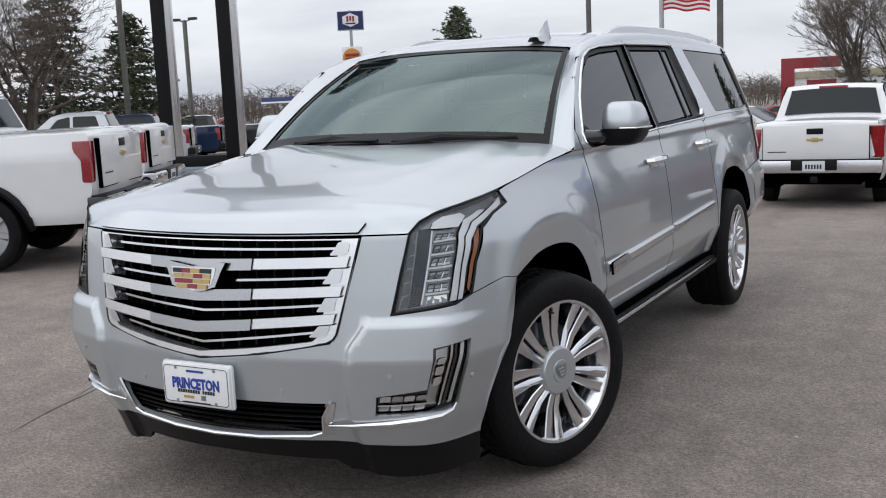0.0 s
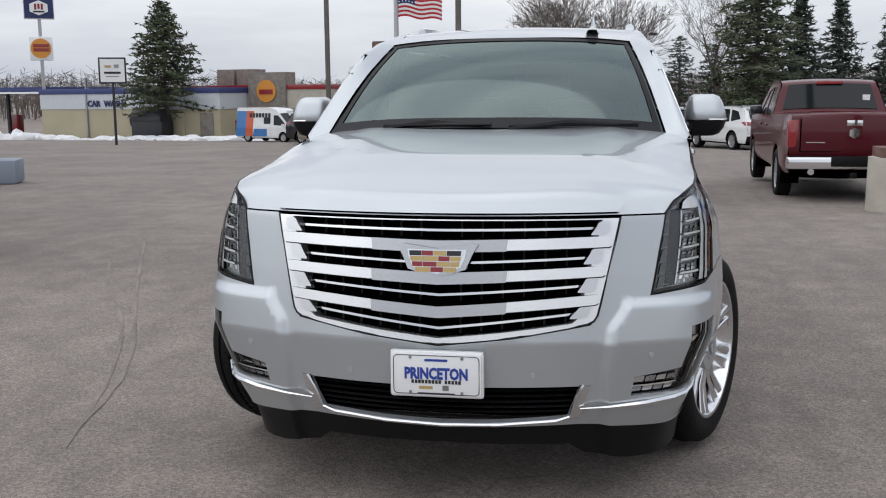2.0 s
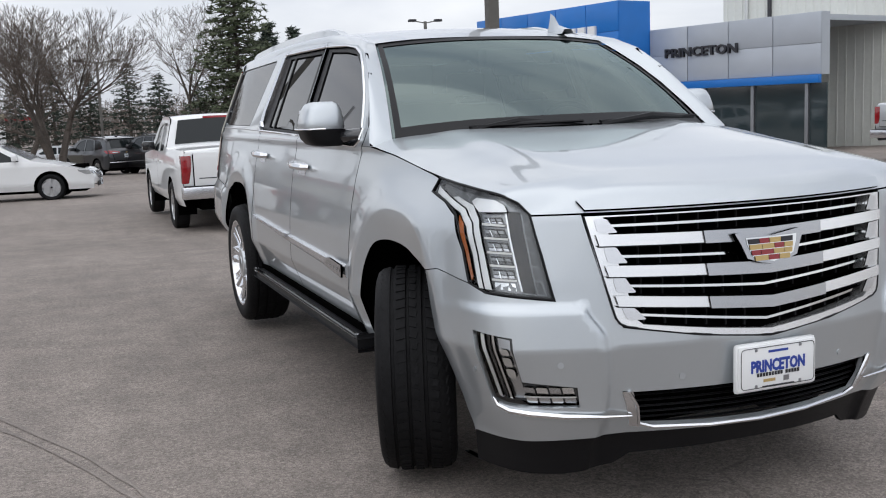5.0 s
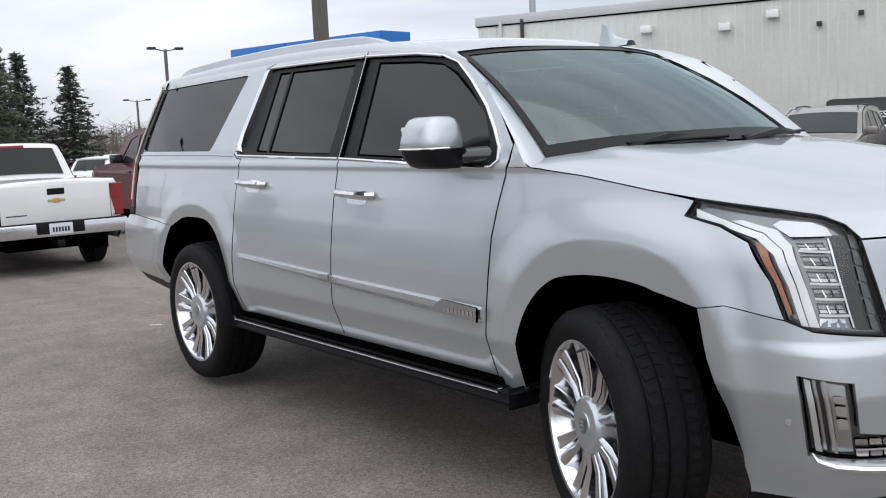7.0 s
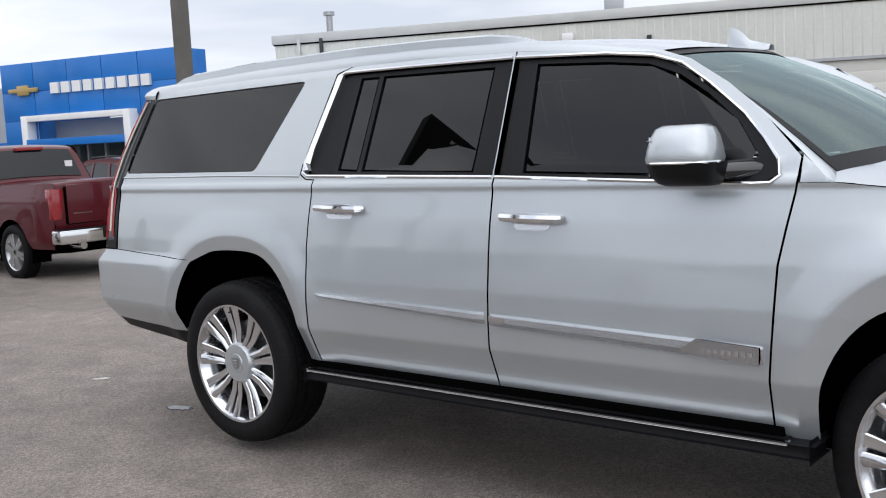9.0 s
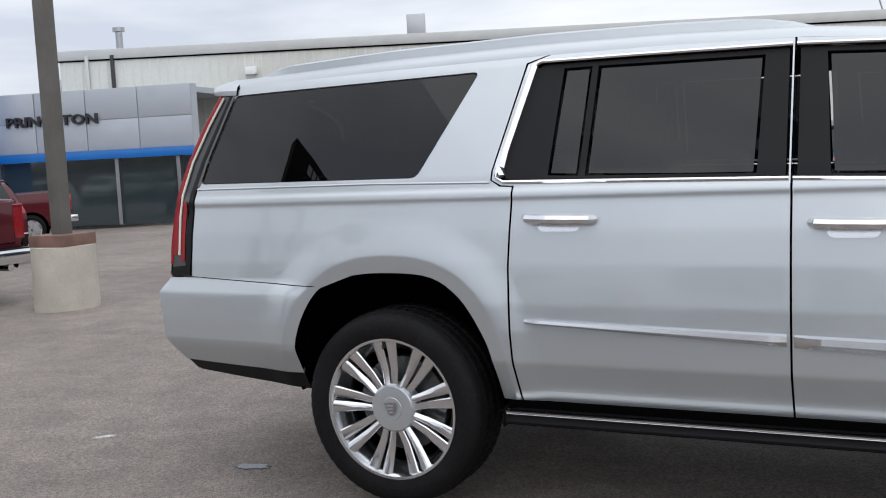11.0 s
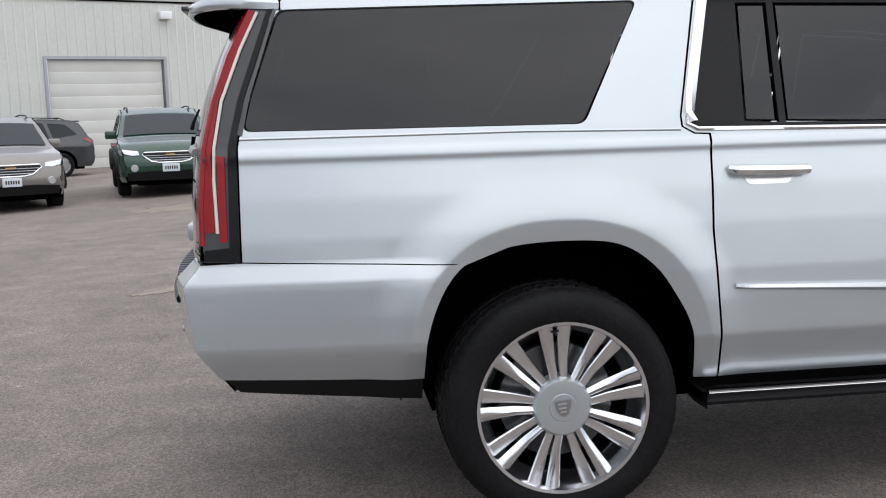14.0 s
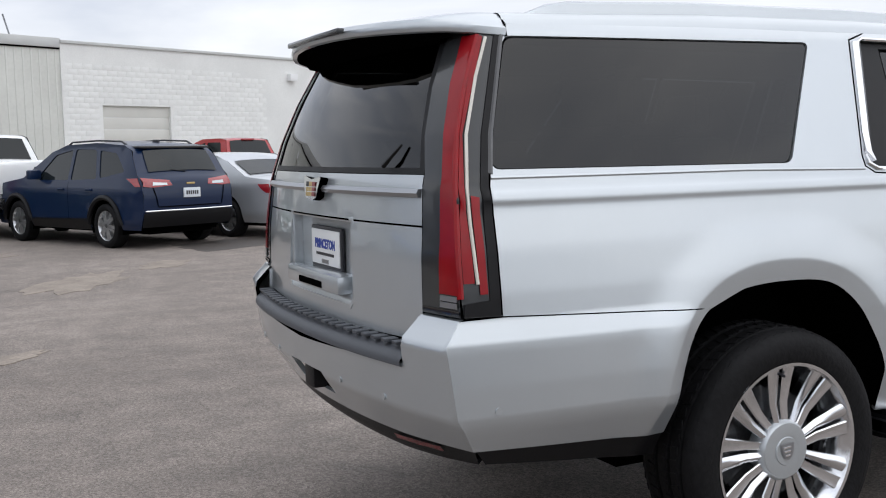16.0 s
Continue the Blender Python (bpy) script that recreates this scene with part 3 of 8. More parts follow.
# ---- hood, windshield, roof ----
SEAM_Y = [-0.85, -0.81, -0.78, -0.733, -0.612, -0.47, -0.338, -0.15, 0.14, 0.45]
SEAM_X = [0.762, 0.766, 0.791, 0.832, 0.868, 0.883, 0.887, 0.887, 0.896, 0.905]
SEAM_Z = [1.066, 1.070, 1.104, 1.130, 1.146, 1.159, 1.171, 1.192, 1.236, 1.268]


def hood_at(u, v):
    """u across -1..1, v from nose (0) to windshield (1)."""
    a = abs(u)
    nose_p = wrap(s_of_x(a * 0.762, 1.062), 1.062)
    y_back = 0.20 + 0.28 * a ** 2
    y = nose_p.y + (y_back - nose_p.y) * v
    zs = float(np.interp(y, SEAM_Y, SEAM_Z))
    xe = float(np.interp(y, SEAM_Y, SEAM_X))
    xe = 0.762 + (xe - 0.762) * smooth01(-0.02, 0.04, v)
    zc = float(np.interp(y, [-1.0, -0.95, -0.74, -0.41, 0.0, 0.3, 0.5], [1.108, 1.128, 1.176, 1.228, 1.282, 1.316, 1.33]))
    z = zs + (zc - zs) * (1 - a ** 5)
    z += 0.010 * smooth01(0.76, 0.60, a) * smooth01(0.0, 0.3, v)
    # the nose of the hood rolls down to the grille
    roll = min(1.0, v / 0.055)
    z = 1.062 + (z - 1.062) * math.sin(roll * math.pi / 2) ** 0.8
    return Vector((u * xe, y, z))


bm = bmesh.new()
vs_hood = [0, 0.004, 0.010, 0.018, 0.028, 0.04, 0.055, 0.075] + [0.1 + 0.9 * j / 32 for j in range(33)]
loft(bm, [[hood_at(-1 + 2 * i / 72, v) for i in range(73)] for v in vs_hood])
hood = part("hood", bm, M["silver"], suv)
hood.data.set_sharp_from_angle(angle=radians(60))
lip_pts = [(s_of_x(x, z), z) for x, z in ((0.0, 1.104), (0.60, 1.100), (0.622, 1.097), (0.606, 1.066), (0.0, 1.066))]
panel("hood_lip", lip_pts + [(-s, z) for s, z in reversed(lip_pts) if s > 1e-6], lambda s, z: wrap(s, z) + Vector((0, 0.42 * (z - 1.066), 0)), M["silver"], suv, (0, -1, 0), lift=0.012, depth=0.012)


def shield_at(u, v):
    a = abs(u)
    yb, zb, xb = 0.235 + 0.20 * a ** 2, 1.318 - 0.035 * a ** 3, 0.805
    yt, zt, xt = 1.06 + 0.09 * a ** 2, 1.762 - 0.028 * a ** 2.5, 0.632
    bow = 0.03 * math.sin(math.pi * v)
    return Vector((u * (xb + (xt - xb) * v), yb + (yt - yb) * v - bow * 0.5, zb + (zt - zb) * v + bow))


bm = bmesh.new()
loft(bm, [[shield_at(-1 + 2 * i / 24, j / 16) for i in range(25)] for j in range(17)])
ws = part("windshield", bm, M["windshield"], suv, "greenish tinted windshield")
bm = bmesh.new()
for band in ([(u, v) for u in (-0.985, -0.95) for v in range(17)], [(u, v) for u in (0.95, 0.985) for v in range(17)]):
    loft(bm, [[shield_at(band[0][0], v / 16) + Vector((0, -0.002, 0.003)) for v in range(17)], [shield_at(band[17][0], v / 16) + Vector((0, -0.002, 0.003)) for v in range(17)]])
for v0, v1 in ((0.0, 0.085), (0.955, 1.0)):
    loft(bm, [[shield_at(-0.955 + 1.91 * i / 24, v) + Vector((0, -0.002, 0.003)) for i in range(25)] for v in (v0, v1)])
part("windshield_border", bm, M["black"], suv)
part("inspection_sticker", boxed(-0.028, 0.028, -0.001, 0.001, -0.024, 0.024, m=look(shield_at(0.88, 0.72) + Vector((0, 0.008, -0.010)), shield_at(0.88, 0.72) + Vector((0, 0.5, -0.75))) @ pose(0, 0, 0, 90)), M["white_lens"], suv)
part("inspection_sticker", boxed(-0.018, 0.018, -0.001, 0.001, -0.012, 0.012, m=look(shield_at(0.70, 0.86) + Vector((0, 0.008, -0.010)), shield_at(0.70, 0.86) + Vector((0, 0.5, -0.75))) @ pose(0, 0, 0, 90)), M["white_lens"], suv)
bm = bmesh.new()
box(bm, -0.13, 0.10, 0.93, 1.04, 1.60, 1.70, 0.02)
part("sensor_housing", bm, M["black"], suv)
bm = bmesh.new()
box(bm, -0.12, 0.12, 0.86, 0.90, 1.56, 1.63, 0.02)
part("rear_view_mirror", bm, M["black"], suv)
for x0, x1, y0, y1 in ((0.10, 0.68, 0.235, 0.33), (-0.50, 0.02, 0.31, 0.235)):
    bm = bmesh.new()
    tube(bm, [(x0, y0 - 0.02, 1.315), (x0 + (x1 - x0) * 0.45, y0 - 0.005, 1.345), (x1, y1 + 0.02, 1.325)], [0.012, 0.016, 0.006], 6)
    tube(bm, [(x0, y0 - 0.01, 1.33), (x1, y1 + 0.0, 1.335)], 0.007, 6)
    part("wiper", bm, M["black"], suv)
part("cowl", boxed(-0.72, 0.72, 0.22, 0.40, 1.20, 1.262), M["dark"], suv)

INNER = [tuple(shield_at(1.0, v) + Vector((0.003, -0.006, 0.008))) for v in (0.0, 0.19, 0.40, 0.62, 0.83, 1.0)]
INNER += [(0.632, 1.4, 1.800), (0.632, 1.71, 1.832), (0.632, 2.2, 1.852), (0.632, 2.7, 1.860), (0.628, 3.4, 1.852), (0.618, 4.188, 1.822)]
ROOF_C = [(1.06, 1.766), (1.25, 1.815), (1.5, 1.845), (1.9, 1.868), (2.4, 1.880), (2.9, 1.882), (3.5, 1.870), (4.0, 1.850), (4.22, 1.838)]
for sg in (1, -1):
    bm = bmesh.new()
    rows = []
    for (y, z), q in zip(ROOF_LINE, INNER):
        o = wrap(sg * s_of_y(y, z), z)
        q = Vector((sg * q[0], q[1], q[2]))
        row = []
        for j in range(7):
            t = j / 6
            p = o.lerp(q, t)
            p += Vector((sg * 0.7, 0, 0.7)) * 0.022 * math.sin(math.pi * t)
            row.append(p)
        rows.append(row)
    rows.insert(0, [p + Vector((0, -0.035, -0.05)) for p in rows[0]])
    # finer along the length
    fine = []
    for a, b in zip(rows, rows[1:]):
        for i in range(3):
            fine.append([p.lerp(q, i / 3) for p, q in zip(a, b)])
    fine.append(rows[-1])
    loft(bm, fine)
    part("roof_side", bm, M["silver"], suv)
    rail = []
    for i in range(31):
        t = i / 30
        y = 1.66 + 2.42 * t
        z = float(np.interp(y, [q[1] for q in INNER], [q[2] for q in INNER]))
        lift = 0.040 * min(1, t / 0.10, (1 - t) / 0.055) ** 0.6
        x = 0.635
        rail.append([Vector((sg * (x + 0.032), y, z - 0.012)), Vector((sg * (x + 0.022), y, z + lift * 0.8)), Vector((sg * (x + 0.002), y, z + lift)), Vector((sg * (x - 0.022), y, z + lift * 0.8)), Vector((sg * (x - 0.03), y, z - 0.004))])
    bm = bmesh.new()
    loft(bm, rail)
    part("roof_rail", bm, M["silver"], suv)


def roof_at(u, t):
    y = 1.06 + 3.16 * t + 0.09 * (abs(u) ** 2) * (1 - t)
    zc = float(np.interp(y, [c[0] for c in ROOF_C], [c[1] for c in ROOF_C]))
    ze = float(np.interp(y, [q[1] for q in INNER[5:]], [q[2] for q in INNER[5:]]))
    xe = float(np.interp(y, [q[1] for q in INNER[5:]], [q[0] for q in INNER[5:]]))
    return Vector((u * xe, y, ze + (zc - ze) * (1 - u * u)))


bm = bmesh.new()
loft(bm, [[roof_at(-1 + i / 8, j / 30) for i in range(17)] for j in range(31)])
part("roof", bm, M["silver"], suv)
bm = bmesh.new()
fin = []
for i, (y, h, w) in enumerate(((1.30, 0.004, 0.035), (1.34, 0.02, 0.034), (1.40, 0.040, 0.026), (1.45, 0.105, 0.014), (1.495, 0.130, 0.010), (1.505, 0.03, 0.018), (1.52, 0.002, 0.02))):
    y, h, z = y - 0.17, h * 0.78, 1.802
    fin.append([(0.44 - w, y, z - 0.02), (0.44 - w * 0.6, y, z + h * 0.6), (0.44, y, z + h), (0.44 + w * 0.6, y, z + h * 0.6), (0.44 + w, y, z - 0.02)])
loft(bm, fin)
part("roof_antenna", bm, M["silver"], suv)

# ---- front end ----
def mirrored(pts, sg):
    return [(sg * s, z) for s, z in pts]


half = [(s_of_x(x, z), z) for x, z in ((0.0, 0.618), (0.26, 0.645), (0.52, 0.688), (0.545, 0.74), (0.618, 1.056))]
half += [(0.822, 1.056), (0.784, 0.93), (0.746, 0.782), (0.875, 0.796), (0.976, 0.808), (1.044, 0.836)]
half += on_side([(-0.50, 0.865), (-0.418, 0.849), (-0.44, 0.70), (-0.487, 0.55), (-0.50, 0.36), (-0.51, 0.27)], 1)
half += [(s_of_x(x, z), z) for x, z in ((0.86, 0.275), (0.70, 0.300), (0.48, 0.318), (0.0, 0.310))]
outline = half + [(-s, z) for s, z in reversed(half) if s > 1e-6]
fog = [(1.050, 0.688), (0.908, 0.672), (0.909, 0.523), (0.728, 0.501), (0.735, 0.430), (0.925, 0.430), (1.0, 0.430), (1.050, 0.438)]
low_grille = [(0.0, 0.470), (0.488, 0.470), (0.445, 0.345), (0.22, 0.332), (0.0, 0.328)]
holes = [mirrored(fog, 1), mirrored(fog, -1), on_nose(low_grille)]
pod = []
for sg in (1, -1):
    for o in (-0.014, 0.005, 0.026):
        pod.append([(sg * s_of_x(0.560 + 0.018 * smooth01(0.5, 0.68, z) + 0.05 * smooth01(0.66, 0.76, z) + o, z), z) for z in np.linspace(0.44, 0.775, 34)])
    for z in (0.740, 0.760, 0.784):
        pod.append([(sg * (0.68 + 0.011 * i), z) for i in range(58)])
panel("front_bumper", outline, wrap, M["silver"], suv, lambda p: Vector((1.5 * p.x, p.y, 0)), holes=holes, step=0.022, creases=pod)
for sg in (1, -1):
    F = (sg * 0.6, -1, 0)

    def lens(name, pts, material, parent, lift, depth=0.0, label=""):
        return panel(name, mirrored(pts, sg), wrap, material, parent, F, lift=lift, depth=depth, label=label, step=0.03)

    fog_lamp = lens("fog_lamp", fog, M["lamp_grey"], suv, -0.040, label="fog lamp with ribbed clear lens")
    lens("fog_reflector", [(1.036, 0.676), (0.925, 0.662), (0.925, 0.445), (0.99, 0.440), (1.036, 0.446)], M["dim_chrome"], fog_lamp, -0.034)
    for s0, s1, col in ((1.018, 1.034, "white_lens"), (0.994, 1.004, "gloss_black"), (0.976, 0.986, "chrome")):
        lens("fog_rib", [(s0 + 0.006, 0.674), (s1 + 0.006, 0.676), (s1, 0.446), (s0, 0.442)], M[col], fog_lamp, -0.022, 0.01)
    for q in range(3):
        z = 0.60 - 0.040 * q
        lens("lamp_cell", rounded([(0.934, z), (0.966, z + 0.002), (0.967, z + 0.034), (0.934, z + 0.032)], 0.008), M["chrome"], fog_lamp, -0.024, 0.008)
    for q in range(4):
        a = 0.742 + q * 0.046
        for zz in (0.436, 0.466):
            lens("lamp_cell", rounded([(a, zz), (a + 0.040, zz + 0.001), (a + 0.040, zz + 0.026), (a, zz + 0.024)], 0.006), M["chrome" if (q + (zz > 0.45)) % 2 else "dim_chrome"], fog_lamp, -0.022, 0.010)
    lens("lamp_bar", [(0.738, 0.459), (0.922, 0.462), (0.922, 0.467), (0.738, 0.464)], M["white_lens"], fog_lamp, -0.012, 0.01)
    lens("fog_lens", fog, M["clear"], fog_lamp, -0.006)
    wing = [wrap(*p) + Vector((0, -0.010, 0)) for p in mirrored([(1.046, 0.452), (1.034, 0.426), (0.99, 0.414), (0.92, 0.411), (0.80, 0.402), (0.66, 0.396), (0.545, 0.387)], sg)]
    part("chrome_wing", tube(bmesh.new(), wing, [0.003, 0.008, 0.010, 0.011, 0.010, 0.006, 0.003], 6), M["chrome"], suv)
    for x, z in ((0.325, 0.513), (0.727, 0.580)):
        c, d = wrap(s_of_x(sg * x, z), z), wrap(s_of_x(sg * (x + 0.02), z), z)
        bm = bmesh.new()
        bmesh.ops.create_cone(bm, segments=20, radius1=0.011, radius2=0.0095, depth=0.006, cap_ends=True, matrix=Matrix.Translation(c) @ (d - c).to_track_quat("X", "Z").to_matrix().to_4x4() @ pose(0, 0, 0, 90))
        part("parking_sensor", bm, M["silver"], suv)
    c = wrap(sg * s_of_y(-0.64, 0.545), 0.545)
    bm = bmesh.new()
    bmesh.ops.create_cone(bm, segments=16, radius1=0.011, radius2=0.0095, depth=0.007, cap_ends=True, matrix=Matrix.Translation(c) @ pose(0, 0, 0, 0, 90, 0))
    part("parking_sensor", bm, M["silver"], suv)

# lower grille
# near-black backing sheet carries the opening's shade in its colour
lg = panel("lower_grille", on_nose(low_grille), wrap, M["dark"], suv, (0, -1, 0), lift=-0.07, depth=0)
for j in range(6):
    z = 0.345 + j * 0.021
    pts = [wrap(s_of_x(x, z), z) + Vector((0, 0.035, 0)) for x in np.linspace(-0.44 - 0.02 * j * 0.3, 0.44 + 0.02 * j * 0.3, 15)]
    part("grille_slat", tube(bmesh.new(), pts, 0.006, 5, 0.6), M["black"], lg)
rim_pts = [wrap(s_of_x(x, z), z) + Vector((0, -0.004, 0)) for x, z in ((-0.50, 0.475), (-0.47, 0.42), (-0.452, 0.352), (-0.40, 0.335), (-0.2, 0.322), (0.0, 0.318), (0.2, 0.322), (0.40, 0.335), (0.452, 0.352), (0.47, 0.42), (0.50, 0.475))]
part("chrome_surround", tube(bmesh.new(), rim_pts, 0.007, 6), M["satin"], lg)
for sg in (1, -1):
    panel("surround_end", nose([(0.486, 0.474), (0.520, 0.474), (0.482, 0.348), (0.448, 0.340)], sg), wrap, M["satin"], lg, (0, -1, 0), lift=0.004, depth=0.006)

# main grille: near-black sheet painted as the cavity's shade, chrome frame, chevron bars with thin blades
gr_out = [(0.0, 1.050), (0.612, 1.050), (0.550, 0.755), (0.542, 0.722), (0.530, 0.703), (0.508, 0.692), (0.26, 0.650), (0.0, 0.624)]
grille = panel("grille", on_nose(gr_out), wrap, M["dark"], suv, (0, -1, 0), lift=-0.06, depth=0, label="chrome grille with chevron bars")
inner = [(0.0, 1.046), (0.552, 1.046), (0.525, 0.93), (0.475, 0.712), (0.455, 0.696), (0.23, 0.668), (0.0, 0.645)]
panel("grille_frame", on_nose(gr_out), wrap, M["bright_trim"], grille, (0, -1, 0), holes=[on_nose(inner)], lift=0.004, depth=0.06)
edge = [wrap(s, z) + Vector((0, -0.003, 0)) for s, z in on_nose(gr_out[1:])]
part("grille_outline", tube(bmesh.new(), edge, 0.0042, 6), M["black"], grille)


def chevron(name, half_w0, half_w1, z_top, z_bot, dip, lift, material, depth, centre=0.0):
    def top(x):
        return z_top - dip * (1 - abs(x) / half_w0)

    def bot(x):
        return z_bot - dip * (1 - abs(x) / half_w1)

    n = 12
    pts = [(half_w0 * i / n, top(half_w0 * i / n)) for i in range(n + 1)] + [(half_w1 * (n - i) / n, bot(half_w1 * (n - i) / n)) for i in range(n + 1)]
    return panel(name, on_nose(pts), wrap, material, grille, (0, -1, 0), lift=lift, depth=depth)


for z_top, z_bot, w, dip in ((0.990, 0.953, 0.583, 0.012), (0.890, 0.854, 0.563, 0.022), (0.794, 0.759, 0.541, 0.040)):
    chevron("grille_bar", w, w - 0.009, z_top, z_bot, dip, 0.018, M["bright_trim"], 0.06)
    # black strip paints the shadow line under each bar
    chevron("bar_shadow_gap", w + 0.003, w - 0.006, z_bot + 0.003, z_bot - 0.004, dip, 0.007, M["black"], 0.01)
    chevron("bar_boss", 0.235, 0.231, z_top + 0.001 - dip * 0.59, z_bot - 0.003 - dip * 0.59, dip * 0.43, 0.025, M["dim_chrome"], 0.03)
# scooped ends between the bars
for z0, z1, x0, x1 in ((1.040, 0.994, 0.570, 0.563), (0.948, 0.896, 0.548, 0.540), (0.849, 0.800, 0.529, 0.521), (0.752, 0.712, 0.509, 0.496)):
    for sg in (1, -1):
        scoop = [(x0 - 0.028, z0), (x0 + 0.012, z0), (x1 + 0.012, z1 + 0.006), (x1 - 0.004, z1), (x1 - 0.052, z1), (x1 - 0.034, (z0 + z1) / 2)]
        panel("frame_scoop", nose(rounded(scoop, 0.008), sg), wrap, M["satin"], grille, (0, -1, 0), lift=0.0065, depth=0.004)
for z, w, dip in ((1.018, 0.545, 0.004), (0.918, 0.522, 0.018), (0.822, 0.497, 0.030), (0.728, 0.473, 0.050)):
    chevron("grille_blade", w, w - 0.004, z + 0.0042, z - 0.0042, dip, -0.016, M["chrome"], 0.02)
    for k in range(-6, 7):
        x = k * 0.072
        zz = z - dip * (1 - abs(x) / w)
        c = wrap(s_of_x(x, zz), zz)
        if k:
            part("grille_rib", boxed(c.x - 0.003, c.x + 0.003, c.y + 0.035, c.y + 0.045, zz - 0.03, zz + 0.026), M["black"], grille)

# crest badge
crest = [(0.0, 0.952), (0.115, 0.968), (0.138, 0.966), (0.118, 0.93), (0.098, 0.882), (0.05, 0.866), (0.0, 0.858)]
badge = panel("badge", on_nose(crest), wrap, M["dim_chrome"], suv, (0, -1, 0), lift=0.045, depth=0.05, label="chrome crest badge with coloured enamel")
field = [(0.0, 0.948), (0.100, 0.949), (0.096, 0.925), (0.080, 0.888), (0.0, 0.866)]
panel("badge_field", on_nose(field), wrap, M["chrome"], badge, (0, -1, 0), lift=0.0465, depth=0.003)
cells = [[(-0.085, -0.048, "ink"), (-0.046, -0.012, "red"), (-0.010, 0.030, "gold"), (0.032, 0.075, "ink")], [(-0.082, -0.040, "gold"), (-0.038, 0.004, "gold"), (0.006, 0.040, "red"), (0.042, 0.074, "gold")],
         [(-0.076, -0.045, "red"), (-0.043, 0.0, "red"), (0.002, 0.04, "gold"), (0.042, 0.07, "gold")], [(-0.066, -0.02, "gold"), (-0.018, 0.02, "red"), (0.022, 0.06, "gold")]]
for r, row in enumerate(cells):
    zt = 0.944 - r * 0.0185
    for x0, x1, col in row:
        panel("enamel", [(s_of_x(x, z), z) for x, z in ((x0 * 1.1, zt), (x1 * 1.1, zt), (x1 * 1.07, zt - 0.0165), (x0 * 1.07, zt - 0.0165))], wrap, M[col], badge, (0, -1, 0), lift=0.049, depth=0)

# headlights: black gasket, white light guide bent over the fender, five stacked lamps, ribbed inner strip
HL = [(0.752, 0.788), (0.790, 0.935), (0.828, 1.063), (0.866, 1.100), (0.93, 1.126), (1.06, 1.142), (1.22, 1.155), (1.384, 1.167), (1.408, 1.118), (1.25, 1.095), (1.14, 1.055), (1.071, 0.945), (1.041, 0.838), (0.976, 0.812), (0.875, 0.802)]
cell_in = [(0.931, 1.067), (0.917, 1.026), (0.903, 0.982), (0.891, 0.936), (0.881, 0.894), (0.874, 0.849)]
cell_out = [(1.012, 1.066), (0.997, 1.029), (0.983, 0.984), (0.971, 0.938), (0.961, 0.896), (0.953, 0.851)]
